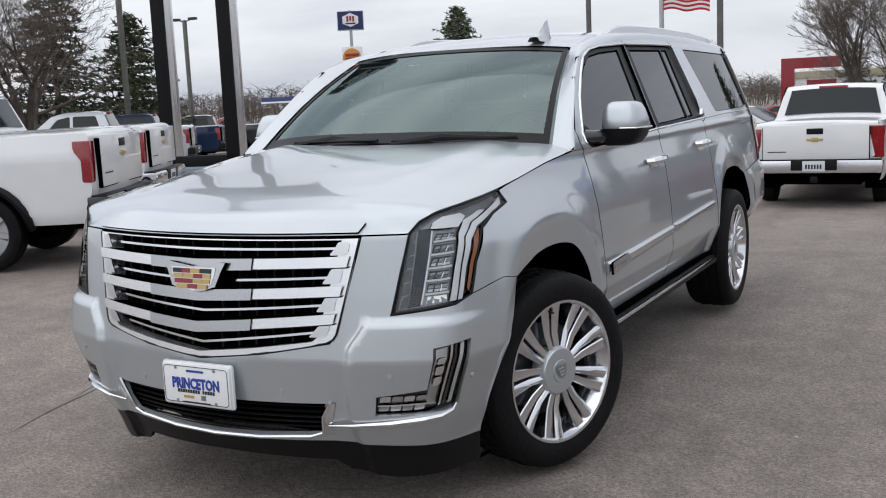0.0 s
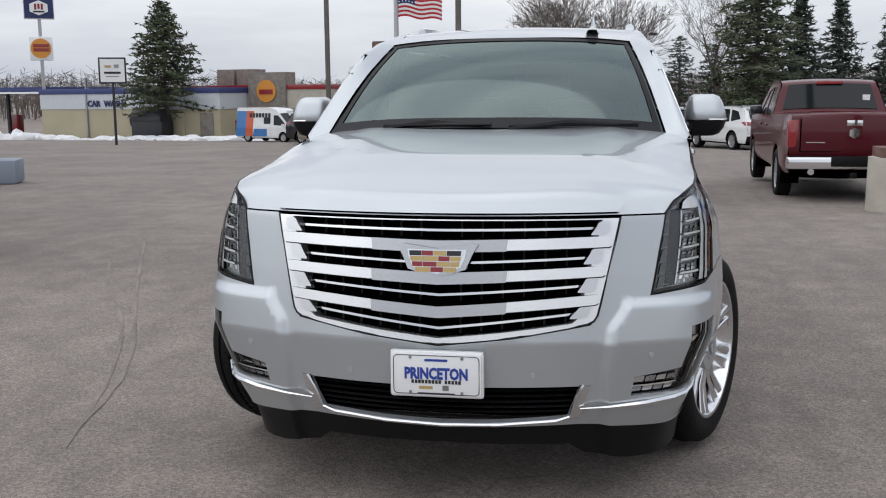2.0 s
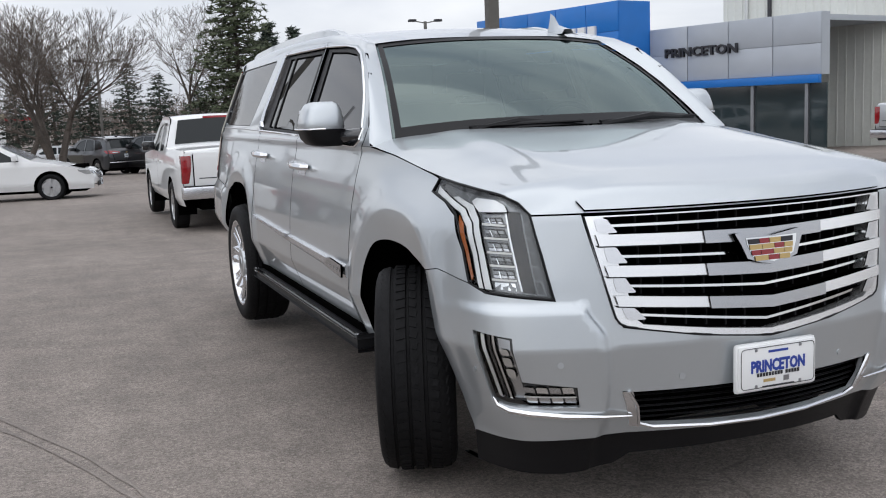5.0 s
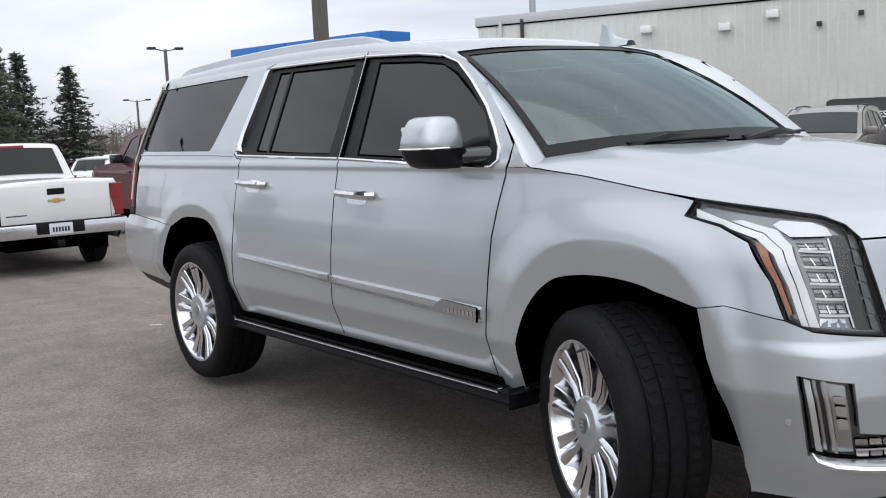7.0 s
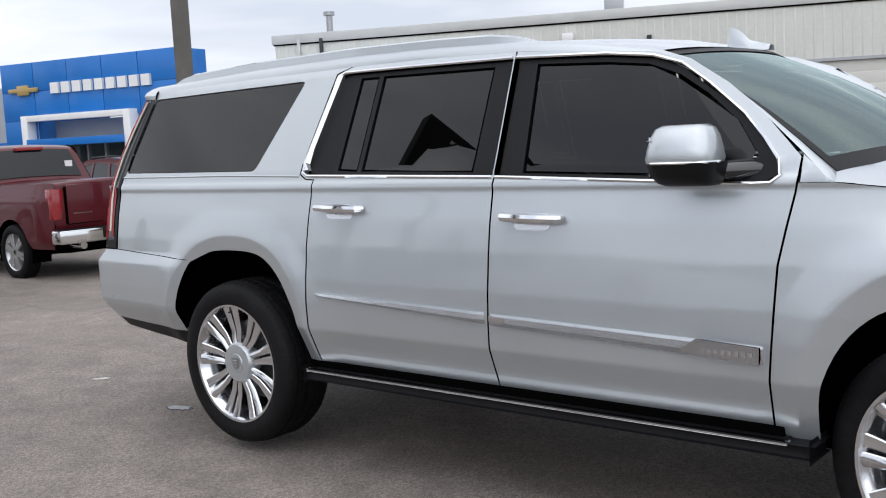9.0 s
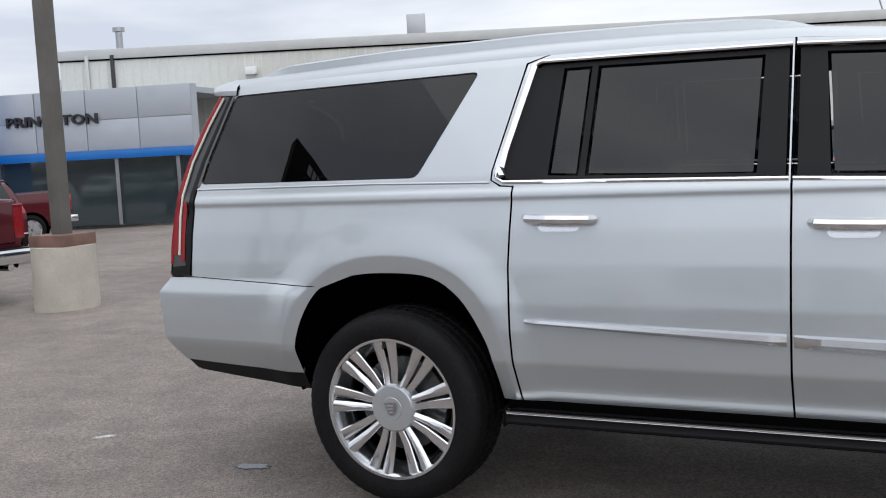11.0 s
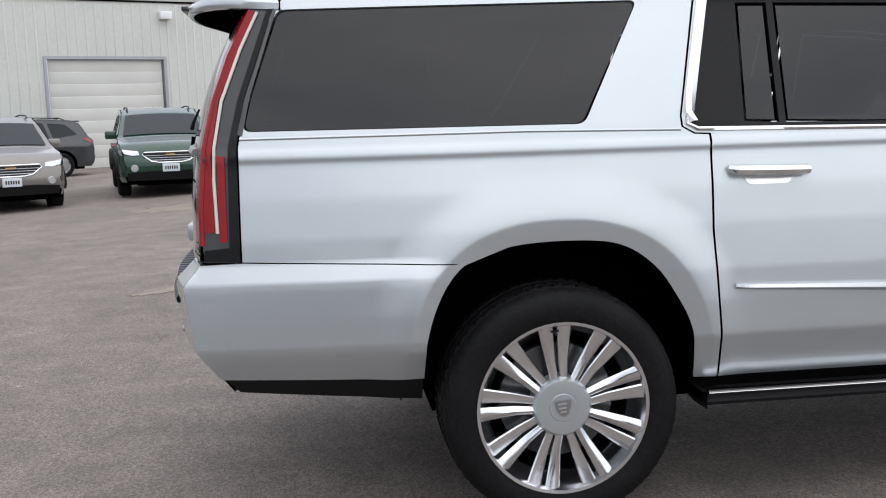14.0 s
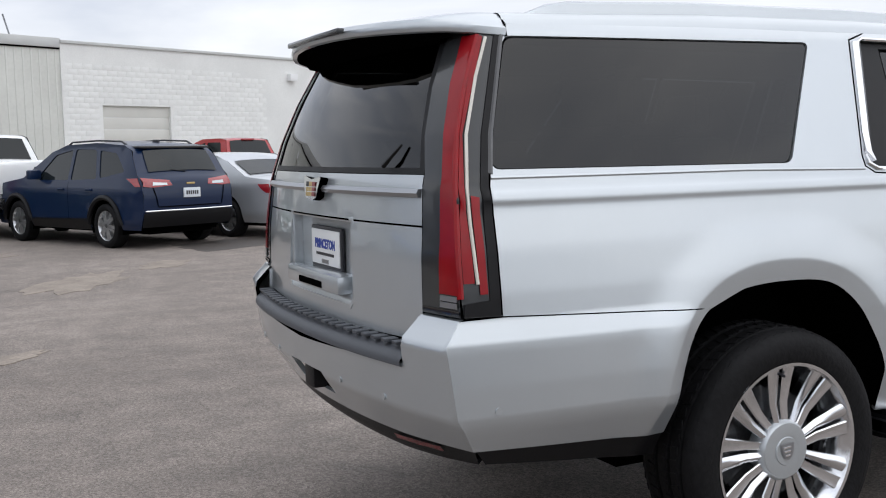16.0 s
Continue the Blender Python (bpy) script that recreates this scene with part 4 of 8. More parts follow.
for sg in (1, -1):
    F = (sg * 0.6, -1, 0)

    def lens(name, pts, material, parent, lift, depth=0.0, label=""):
        return panel(name, mirrored(pts, sg), wrap, material, parent, F, lift=lift, depth=depth, label=label, step=0.03)

    lamp = lens("headlight", HL, M["lamp_grey"], suv, -0.034, label="tall headlight with five stacked lamps")
    rim = [wrap(sg * s, z) for s, z in HL + HL[:1]]
    part("gasket", tube(bmesh.new(), rim, 0.004, 6), M["black"], lamp)
    lens("lamp_bowl", [(0.772, 0.800), (0.842, 1.062), (0.93, 1.112), (1.06, 1.128), (1.375, 1.155), (1.39, 1.125), (1.24, 1.102), (1.13, 1.058), (1.058, 0.945), (1.028, 0.846), (0.97, 0.822)], M["lamp_bowl"], lamp, -0.028)
    lens("light_strip", [(1.376, 1.142), (1.362, 1.118), (1.24, 1.094), (1.122, 1.064), (1.066, 1.020), (1.028, 0.93), (1.004, 0.826), (0.986, 0.824), (1.012, 0.94), (1.044, 1.035), (1.10, 1.078), (1.24, 1.112)], M["lamp_bright"], lamp, -0.006, 0.02)
    lens("chrome_guide", [(0.984, 0.823), (0.958, 0.822), (0.985, 0.935), (1.020, 1.050), (1.062, 1.092), (1.18, 1.116), (1.22, 1.112), (1.10, 1.082), (1.042, 1.036), (1.010, 0.94)], M["lamp_bright"], lamp, -0.012, 0.014)
    lens("chrome_top", [(1.075, 1.104), (1.05, 1.116), (0.96, 1.112), (0.918, 1.096), (0.905, 1.074), (1.022, 1.072)], M["lamp_bright"], lamp, -0.008, 0.02)
    lens("amber_reflector", [(1.125, 1.056), (1.086, 1.032), (1.050, 0.95), (1.024, 0.86), (1.033, 0.848), (1.064, 0.942)], M["amber"], lamp, -0.005, 0.01)
    for q in range(5):
        (a0, z0), (a1, z1), (b0, y0), (b1, y1) = cell_in[q], cell_in[q + 1], cell_out[q], cell_out[q + 1]
        lens("lamp_unit", [(a0, z0 - 0.006), (b0, y0 - 0.006), (b1, y1 + 0.008), (a1, z1 + 0.008)], M["gloss_black"], lamp, -0.026)
        ms, mz, my = (a0 + b0) / 2, (z0 + z1) / 2, (y0 + y1) / 2
        lens("lamp_prism", [(a0 + 0.005, z0 - 0.012), (b0 - 0.004, y0 - 0.012), ((b0 + b1) / 2 - 0.003, my), ((a0 + a1) / 2 + 0.004, mz)], M["lamp_bowl"], lamp, -0.022, 0.006)
        lens("lamp_prism", [((a0 + a1) / 2 + 0.004, mz - 0.003), ((b0 + b1) / 2 - 0.003, my - 0.003), (b1 - 0.003, y1 + 0.011), (a1 + 0.004, z1 + 0.011)], M["lamp_grey"] if q % 2 else M["dim_chrome"], lamp, -0.020, 0.006)
        for u in (0.30, 0.62):
            p0, p1 = a0 + (b0 - a0) * u, a1 + (b1 - a1) * u
            lens("lamp_divider", [(p0, z0 - 0.011), (p0 + 0.004, z0 - 0.011), (p1 + 0.004, z1 + 0.011), (p1, z1 + 0.011)], M["gloss_black"] if u < 0.5 else M["chrome"], lamp, -0.016, 0.006)
        lens("lamp_fin", [(a1 - 0.004, z1), (b1 + 0.003, y1 + 0.002), (b1 + 0.003, y1 + 0.009), (a1 - 0.004, z1 + 0.007)], M["white_lens"], lamp, -0.010, 0.014)
    lens("lamp_foot", [(0.955, 0.826), (0.874, 0.818), (0.878, 0.843), (0.953, 0.846)], M["chrome"], lamp, -0.028, 0.01)
    lens("inner_dark", [(0.916, 1.080), (0.862, 1.076), (0.806, 0.806), (0.858, 0.814)], M["gloss_black"], lamp, -0.025)
    for q in range(6):
        u, v = q / 6, (q + 0.88) / 6
        e0, e1 = (0.856 - 0.054 * u, 1.078 - 0.274 * u), (0.856 - 0.054 * v, 1.078 - 0.274 * v)
        lens("inner_rib", [(e0[0], e0[1]), (e0[0] - 0.020, e0[1] - 0.006), (e1[0] - 0.026, e1[1] - 0.006), (e1[0], e1[1])], M["lamp_grey"], lamp, -0.016, 0.008)
    lens("divider", [(0.918, 1.072), (0.912, 1.072), (0.852, 0.817), (0.858, 0.817)], M["satin"], lamp, -0.022, 0.015)
    lens("headlight_lens", HL, M["clear"], lamp, -0.002)

# front plate with dealer lettering
plate = part("licence_plate", boxed(-0.158, 0.158, -1.0850, -1.0620, 0.447, 0.601, 0.010), M["white"], suv, "white dealer plate with blue lettering")
part("plate_frame", boxed(-0.164, 0.164, -1.0760, -1.0580, 0.441, 0.607, 0.012), M["white"], plate)
line = [(x, -1.0856, z) for x, z in rounded([(-0.149, 0.456), (0.149, 0.456), (0.149, 0.592), (-0.149, 0.592)], 0.016)]
part("plate_border", tube(bmesh.new(), line + line[:1], 0.0014, 4), M["ink"], plate)
text_mesh("lettering", "PRINCETON", 0.054, pose(0, -1.0862, 0.527, 90), M["blue_ink"], plate, 0.0008, squeeze=0.74, bold=0.0024)
letter_bars(14, 0.018, pose(0, -1.0862, 0.500, 90), M["ink"], plate, 0.0008, gap_after=(8,))
part("plate_script", boxed(-0.04, 0.04, -1.0868, -1.0855, 0.572, 0.580), M["blue_ink"], plate)
part("plate_bowtie", boxed(-0.06, -0.012, -1.0868, -1.0855, 0.474, 0.484), M["gold"], plate)
part("plate_mark", boxed(0.022, 0.044, -1.0868, -1.0855, 0.470, 0.488), M["alloy_grey"], plate)
part("plate_web_line", boxed(-0.065, 0.065, -1.0868, -1.0855, 0.457, 0.461), M["ink"], plate)
for x in (-0.09, 0.09):
    for z in (0.463, 0.585):
        part("plate_bolt", boxed(x - 0.005, x + 0.005, -1.0880, -1.0840, z - 0.005, z + 0.005, 0.002), M["alloy_grey"], plate)

# chin: black air dam with dropped corners
chin_pts = [(s_of_x(x, z), z) for x, z in ((0.0, 0.318), (0.48, 0.324), (0.70, 0.306), (0.86, 0.285))] + on_side([(-0.50, 0.285), (-0.48, 0.145)], 1)
chin_pts += [(s_of_x(x, z), z) for x, z in ((0.86, 0.140), (0.66, 0.155), (0.50, 0.185), (0.45, 0.225), (0.0, 0.235))]
panel("air_dam", chin_pts + [(-s, z) for s, z in reversed(chin_pts) if s > 1e-6], wrap, M["black"], suv, lambda p: Vector((1.5 * p.x, p.y, 0)), lift=-0.012, depth=0.02)

# ---- rear end ----
REAR_Z = [0.40, 0.47, 0.545, 0.655, 0.74, 0.862, 0.925, 0.94, 1.10, 1.30, 1.45, 1.60, 1.75, 1.80]
REAR_Y = [4.30, 4.38, 4.425, 4.498, 4.510, 4.525, 4.474, 4.465, 4.462, 4.445, 4.41, 4.355, 4.28, 4.25]


def edge_x(z):
    """Half the body's width where side and rear meet."""
    y = float(np.interp(z, REAR_Z, REAR_Y))
    return half_width(z) * (1 - 0.06 * max(0.0, y - 3.6) ** 2) + 0.022 * (1 - smooth01(0.862, 0.930, z)) - 0.25 * max(0.0, 0.655 - z)


def rear_at(x, z):
    y = float(np.interp(z, REAR_Z, REAR_Y))
    bulge = float(np.interp(z, [0.862, 0.925], [0.115, 0.095]))
    return Vector((x, y + bulge * (1 - min(1, abs(x) / edge_x(z)) ** 2.3), z))


def gate_at(x, z):
    """The tailgate runs on straight down behind the step pad."""
    return rear_at(x, max(z, 0.945)) + Vector((0, 0, min(0.0, z - 0.945)))


def both(pts):
    return pts + [(-x, z) for x, z in reversed(pts) if x > 1e-6]


B = (0, 1, 0)
ew = [(edge_x(z), z) for z in (0.928, 0.925, 0.862, 0.74, 0.655, 0.60, 0.545)]
panel("rear_bumper", both([(0.0, 0.76), (0.748, 0.79), (0.752, 0.925), *ew, (0.6, 0.53), (0.0, 0.525)]), rear_at, M["silver"], suv, B,
      holes=[[(-0.16, 0.575), (-0.16, 0.66), (0.16, 0.66), (0.16, 0.575)]], step=0.03)
panel("bumper_skirt", both([(0.0, 0.522), (0.6, 0.527), (edge_x(0.556), 0.556), (0.88, 0.49), (0.5, 0.45), (0.0, 0.445)]), rear_at, M["black"], suv, B, lift=-0.006)
bm = bmesh.new()
rows = []
for i in range(31):
    x = -0.745 + 1.49 * i / 30
    p, q = rear_at(x, 0.79), rear_at(x, 0.70)
    inn = rear_at(x, 0.95).y - 0.02
    rows.append([Vector((x, inn, 0.845 - 0.01)), Vector((x, (inn + p.y) / 2, 0.838)), Vector((x, p.y - 0.002, 0.812)), Vector((x, p.y + 0.008, 0.795)), Vector((x, p.y + 0.007, 0.780)), Vector((x, p.y - 0.02, 0.776))])
loft(bm, rows)
pad = part("step_pad", bm, M["grey_plastic"], suv, "dark ribbed plastic bumper step pad")
for i in range(24):
    x = -0.69 + 1.38 * i / 23
    inn, p = rear_at(x, 0.95).y - 0.02, rear_at(x, 0.79)
    part("pad_rib", boxed(x - 0.018, x + 0.018, inn + 0.03, p.y - 0.01, 0.836, 0.846, 0.003), M["grey_plastic"], pad)
for sg in (1, -1):
    # the bumper's corners rise beside the pad: top, inner cheek and rounded edge
    bm = bmesh.new()
    rows = []
    for q in range(9):
        x = 0.752 + (edge_x(0.928) - 0.752) * q / 8
        p = rear_at(x, 0.926)
        rows.append([Vector((sg * x, 4.38, 0.936)), Vector((sg * x, p.y - 0.02, 0.934)), Vector((sg * x, p.y - 0.003, 0.929)), Vector((sg * x, p.y + 0.001, 0.923))])
    loft(bm, rows)
    part("bumper_corner_top", bm, M["silver"], suv)
    part("corner_cheek", boxed(sg * 0.742, sg * 0.757, 4.42, rear_at(0.75, 0.92).y - 0.006, 0.775, 0.920, 0.003), M["silver"], suv)
    edge = []
    for z in np.linspace(0.548, 0.925, 31):
        y = float(np.interp(z, REAR_Z, REAR_Y))
        edge.append(Vector((sg * (edge_x(z) - 0.0035), y - 0.0035, z)))
    part("corner_edge", tube(bmesh.new(), edge, 0.004, 8), M["silver"], suv)
    edge = []
    for z in np.linspace(0.99, 1.745, 16):
        y = float(np.interp(z, REAR_Z, REAR_Y))
        edge.append(Vector((sg * (edge_x(z) - 0.004), y - 0.003, z)))
    part("lens_edge", tube(bmesh.new(), edge, 0.011, 8), M["red_lens"], suv, "red tail light lens")
# near-black box paints the shade inside the hitch opening
part("hitch_cavity", boxed(-0.155, 0.155, 4.35, 4.55, 0.578, 0.657), M["dark"], suv)
hitch = part("hitch_receiver", boxed(-0.05, 0.05, 4.42, 4.60, 0.575, 0.655, 0.01), M["black"], suv)
for x in (-0.62, -0.33, 0.33, 0.62):
    c = rear_at(x, 0.665)
    bm = bmesh.new()
    bmesh.ops.create_cone(bm, segments=16, radius1=0.011, radius2=0.0095, depth=0.007, cap_ends=True, matrix=Matrix.Translation(c) @ pose(0, 0, 0, 90))
    part("parking_sensor", bm, M["silver"], suv)
for sg in (1, -1):
    c = wrap(sg * s_of_y(4.375, 0.672), 0.672)
    bm = bmesh.new()
    bmesh.ops.create_cone(bm, segments=16, radius1=0.011, radius2=0.0095, depth=0.007, cap_ends=True, matrix=Matrix.Translation(c) @ pose(0, 0, 0, 0, 90, 0))
    part("parking_sensor", bm, M["silver"], suv)
    panel("rear_reflector", [(sg * x, z) for x, z in ((0.50, 0.494), (0.76, 0.512), (0.76, 0.528), (0.50, 0.511))], rear_at, M["dark_red_lens"], suv, B, lift=0.002, depth=0)

tg_w = 0.755
gate = panel("tailgate", both([(0.0, 1.335), (0.62, 1.335), (0.715, 1.335), (0.742, 1.15), (tg_w, 0.94), (tg_w, 0.85), (0.0, 0.83)]), gate_at, M["silver"], suv, B,
             holes=[[(-0.30, 0.905), (-0.335, 0.935), (-0.30, 1.185), (0.30, 1.185), (0.335, 0.935), (0.30, 0.905)]], step=0.03)
def recess(x, z):
    p = rear_at(x, z)
    return Vector((x, min(p.y, 4.505) + 0.05 * smooth01(0.98, 0.90, z), z))
panel("plate_recess", [(-0.31, 0.89), (-0.345, 0.935), (-0.31, 1.195), (0.31, 1.195), (0.345, 0.935), (0.31, 0.89)], recess, M["silver"], gate, B, step=0.03, depth=0)
for x0, x1, z0, z1 in ((-0.325, -0.30, 0.92, 1.19), (0.30, 0.325, 0.92, 1.19), (-0.32, 0.32, 1.175, 1.195)):
    part("recess_side", boxed(x0, x1, 4.49, rear_at(max(abs(x0), abs(x1)), 1.05).y - 0.006, z0, z1, 0.006), M["silver"], gate)
part("gate_handle", boxed(-0.27, 0.27, 4.50, 4.585, 0.93, 0.995, 0.018), M["silver"], gate)
part("handle_slot", boxed(-0.12, 0.12, 4.575, 4.589, 0.94, 0.965, 0.006), M["dark"], gate)
panel("gate_seam", both([(0.0, 1.188), (0.75, 1.188), (0.75, 1.182), (0.0, 1.182)]), rear_at, M["dark"], gate, B, lift=0.0008, depth=0)
trim_pts = [rear_at(x, 1.282) + Vector((0, 0.006, 0)) for x in np.linspace(-0.722, 0.722, 29)]
part("gate_trim", tube(bmesh.new(), trim_pts, 0.014, 6, 1.0), M["alloy_grey"], gate)
rp = part("licence_plate", boxed(-0.155, 0.155, 4.508, 4.522, 0.99, 1.145, 0.008), M["ink"], suv, "white dealer plate in black frame")
part("plate_face", boxed(-0.142, 0.142, 4.520, 4.526, 1.006, 1.132, 0.004), M["white"], rp)
text_mesh("lettering", "PRINCETON", 0.046, pose(0, 4.5268, 1.080, 90, 0, 180), M["blue_ink"], rp, 0.0008, squeeze=0.80, bold=0.0018)
part("plate_line", boxed(-0.09, 0.09, 4.525, 4.5275, 1.040, 1.050), M["ink"], rp)
part("plate_mark", boxed(-0.035, 0.035, 4.525, 4.5275, 1.012, 1.026), M["alloy_grey"], rp)
crest_b = panel("badge", both([(0.0, 1.306), (0.07, 1.318), (0.086, 1.316), (0.07, 1.28), (0.055, 1.248), (0.0, 1.234)]), rear_at, M["chrome"], suv, B, lift=0.03, depth=0.03, label="chrome crest badge with coloured enamel")
for r in range(3):
    for x0, x1, col in ((-0.046, -0.018, "red"), (-0.016, 0.014, "gold"), (0.016, 0.044, "ink" if r == 0 else "gold")):
        panel("enamel", [(x, z - r * 0.017) for x, z in ((x0, 1.300), (x1, 1.300), (x1, 1.286), (x0, 1.286))], rear_at, M[col], crest_b, B, lift=0.033, depth=0)

# rear glass and spoiler
panel("rear_glass", both([(0.0, 1.775), (0.56, 1.765), (0.70, 1.345), (0.0, 1.345)]), rear_at, M["privacy"], suv, B, lift=-0.004, step=0.06, depth=0, label="dark tinted rear window")
panel("glass_edge", both([(0.0, 1.785), (0.575, 1.775), (0.716, 1.338), (0.0, 1.338)]), rear_at, M["black"], suv, B, holes=[both([(0.0, 1.765), (0.55, 1.757), (0.688, 1.356), (0.0, 1.356)])], depth=0)
part("rear_wiper", tube(bmesh.new(), [rear_at(-0.52, 1.36) + Vector((0, 0.02, 0)), rear_at(-0.55, 1.385) + Vector((0, 0.02, 0)), rear_at(-0.585, 1.425) + Vector((0, 0.012, 0))], [0.008, 0.006, 0.004], 6), M["black"], suv)
bm = bmesh.new()
under = bmesh.new()
SPOILER = [(0.720, 4.187, 1.749, 1.783), (0.720, 4.22, 1.750, 1.786), (0.716, 4.268, 1.752, 1.789), (0.700, 4.316, 1.756, 1.794), (0.660, 4.366, 1.761, 1.799), (0.580, 4.425, 1.766, 1.804),
           (0.45, 4.480, 1.772, 1.809), (0.30, 4.523, 1.777, 1.813), (0.15, 4.544, 1.780, 1.816), (0.0, 4.550, 1.781, 1.817)]
rows, low = [], []
for x, y, zb, zt in SPOILER + [(-x, y, zb, zt) for x, y, zb, zt in reversed(SPOILER[:-1])]:
    side = 0.014 * smooth01(0.55, 0.72, abs(x))
    top = Vector((x - math.copysign(side, x), y - 0.012 * (1 - side / 0.014), zt))
    root = Vector((x * 0.86, 4.187, roof_at(x * 0.86 / 0.62, 0.99).z + 0.003))
    row = [Vector((x * 0.985, y - 0.020, zb - 0.003)), Vector((x, y - 0.005, zb)), Vector((x, y, zb + 0.008)), Vector((x, y, zb + 0.6 * (zt - zb))), top]
    for k in range(1, 5):
        row.append(top.lerp(root, k / 4) + Vector((math.copysign(0.008, x) if abs(x) > 0.5 else 0, 0, 0.012)) * math.sin(math.pi * k / 4))
    rows.append(row)
    if abs(x) < 0.69:
        g = rear_at(x * 0.88, 1.738)
        low.append([Vector((x * 0.985, y - 0.018, zb - 0.002)), Vector((x * 0.965, y - 0.045, zb - 0.010)), Vector((x * 0.90, g.y + 0.035, 1.742)), Vector((x * 0.88, g.y - 0.01, 1.734))])
loft(bm, rows)
spoiler = part("roof_spoiler", bm, M["silver"], suv, "silver roof spoiler")
loft(under, low)
part("spoiler_underside", under, M["dark"], spoiler)
part("brake_light", boxed(-0.26, 0.26, 4.530, 4.556, 1.792, 1.810, 0.005), M["smoke_lens"], spoiler)
for sg in (1, -1):
    seam = [Vector((sg * 0.7195, 4.186, 1.747)), Vector((sg * 0.709, 4.186, 1.783)), Vector((sg * 0.676, 4.186, 1.810)), Vector((sg * 0.63, 4.186, 1.822))]
    part("spoiler_seam", tube(bmesh.new(), seam, 0.0035, 6), M["dark"], spoiler)

# tail lamps that run up the rear pillars
for sg in (1, -1):
    side = [(4.343, 0.935), (4.341, 1.30), (4.312, 1.45), (4.206, 1.755), (4.279, 1.752), (4.355, 1.60), (4.41, 1.45), (4.445, 1.30), (4.462, 1.10), (4.465, 0.938)]
    lamp = panel("tail_light", on_side(side, sg), wrap, M["smoke_lens"], suv, OUT[sg], lift=0.0, label="tall red and clear tail light")
    red = [(4.418, 1.032), (4.423, 1.27), (4.393, 1.45), (4.268, 1.74), (4.275, 1.745), (4.346, 1.60), (4.401, 1.45), (4.436, 1.30), (4.452, 1.10), (4.452, 1.032)]
    panel("red_lens", on_side(red, sg), wrap, M["red_lens"], lamp, OUT[sg], lift=0.005, depth=0.004)
    panel("red_lens", on_side([(4.380, 1.0), (4.380, 1.27), (4.405, 1.275), (4.404, 1.0)], sg), wrap, M["red_lens"], lamp, OUT[sg], lift=0.005, depth=0.004)
    panel("front_edge", on_side([(4.344, 0.938), (4.342, 1.30), (4.313, 1.45), (4.210, 1.752), (4.226, 1.752), (4.333, 1.45), (4.368, 1.30), (4.376, 0.938)], sg), wrap, M["black"], lamp, OUT[sg], lift=0.004, depth=0.003)
    panel("black_foot", on_side([(4.345, 0.938), (4.345, 0.985), (4.455, 0.975), (4.457, 0.94)], sg), wrap, M["black"], lamp, OUT[sg], lift=0.006, depth=0.004)
    strip = [(4.411, 1.03), (4.416, 1.20), (4.412, 1.30), (4.384, 1.45), (4.318, 1.62), (4.260, 1.74)]
    pts = [wrap(sg * s_of_y(y, z), z) + Vector((sg * 0.008, 0, 0)) for y, z in strip]
    part("light_strip", tube(bmesh.new(), pts, 0.0055, 6), M["cream_lens"], lamp)
    face = [(edge_x(z) + 0.002, z) for z in (0.938, 1.10, 1.30, 1.45, 1.60, 1.752)] + [ (0.58, 1.76), (0.625, 1.60), (0.675, 1.45), (0.722, 1.335), (0.748, 1.15), (0.76, 0.938)]
    panel("rear_lens", [(sg * x, z) for x, z in face], rear_at, M["smoke_lens"], lamp, B, lift=0.002)
    face = [(edge_x(z) - 0.004, z) for z in (1.0, 1.10, 1.30, 1.45, 1.60, 1.745)] + [(0.655, 1.745), (0.708, 1.60), (0.764, 1.45), (0.806, 1.33), (0.832, 1.15), (0.840, 1.0)]
    for zz in (0.962, 0.981):
        panel("lamp_cell", [(sg * x, z) for x, z in ((0.845, zz), (edge_x(zz) - 0.008, zz), (edge_x(zz) - 0.008, zz + 0.016), (0.845, zz + 0.016))], rear_at, M["alloy_grey"], lamp, B, lift=0.007, depth=0.004)
    panel("black_foot", [(sg * x, z) for x, z in ((0.762, 0.941), (edge_x(0.941), 0.941), (edge_x(0.957), 0.957), (0.762, 0.957))], rear_at, M["gloss_black"], lamp, B, lift=0.006, depth=0.004)
    panel("red_lens", [(sg * x, z) for x, z in face], rear_at, M["red_lens"], lamp, B, lift=0.006, depth=0.004)

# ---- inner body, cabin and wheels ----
# near-black filler boxes; the body's inner shade is in their colour
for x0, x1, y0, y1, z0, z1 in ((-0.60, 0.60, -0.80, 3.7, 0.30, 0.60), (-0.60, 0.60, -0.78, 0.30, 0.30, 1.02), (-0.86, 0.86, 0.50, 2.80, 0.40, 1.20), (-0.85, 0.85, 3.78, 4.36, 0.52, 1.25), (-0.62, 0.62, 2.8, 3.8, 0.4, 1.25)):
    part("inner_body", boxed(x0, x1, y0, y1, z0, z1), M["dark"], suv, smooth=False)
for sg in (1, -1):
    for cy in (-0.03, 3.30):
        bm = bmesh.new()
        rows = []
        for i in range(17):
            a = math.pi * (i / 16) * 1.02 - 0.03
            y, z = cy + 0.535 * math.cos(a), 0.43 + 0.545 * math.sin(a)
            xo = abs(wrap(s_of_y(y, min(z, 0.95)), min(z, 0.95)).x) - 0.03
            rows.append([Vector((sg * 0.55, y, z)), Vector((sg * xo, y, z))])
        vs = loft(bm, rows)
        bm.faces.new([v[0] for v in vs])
        # liner coloured near-black, with the well's shade painted in
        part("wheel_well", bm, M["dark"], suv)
    for y in (1.30, 2.45, 3.55):
        seat = part("seat_back", boxed(sg * 0.20, sg * 0.66, y, y + 0.16, 1.05, 1.44, 0.05), M["seat"], suv)
        part("head_rest", boxed(sg * 0.30, sg * 0.56, y + 0.04, y + 0.14, 1.48, 1.64, 0.04), M["seat"], seat)
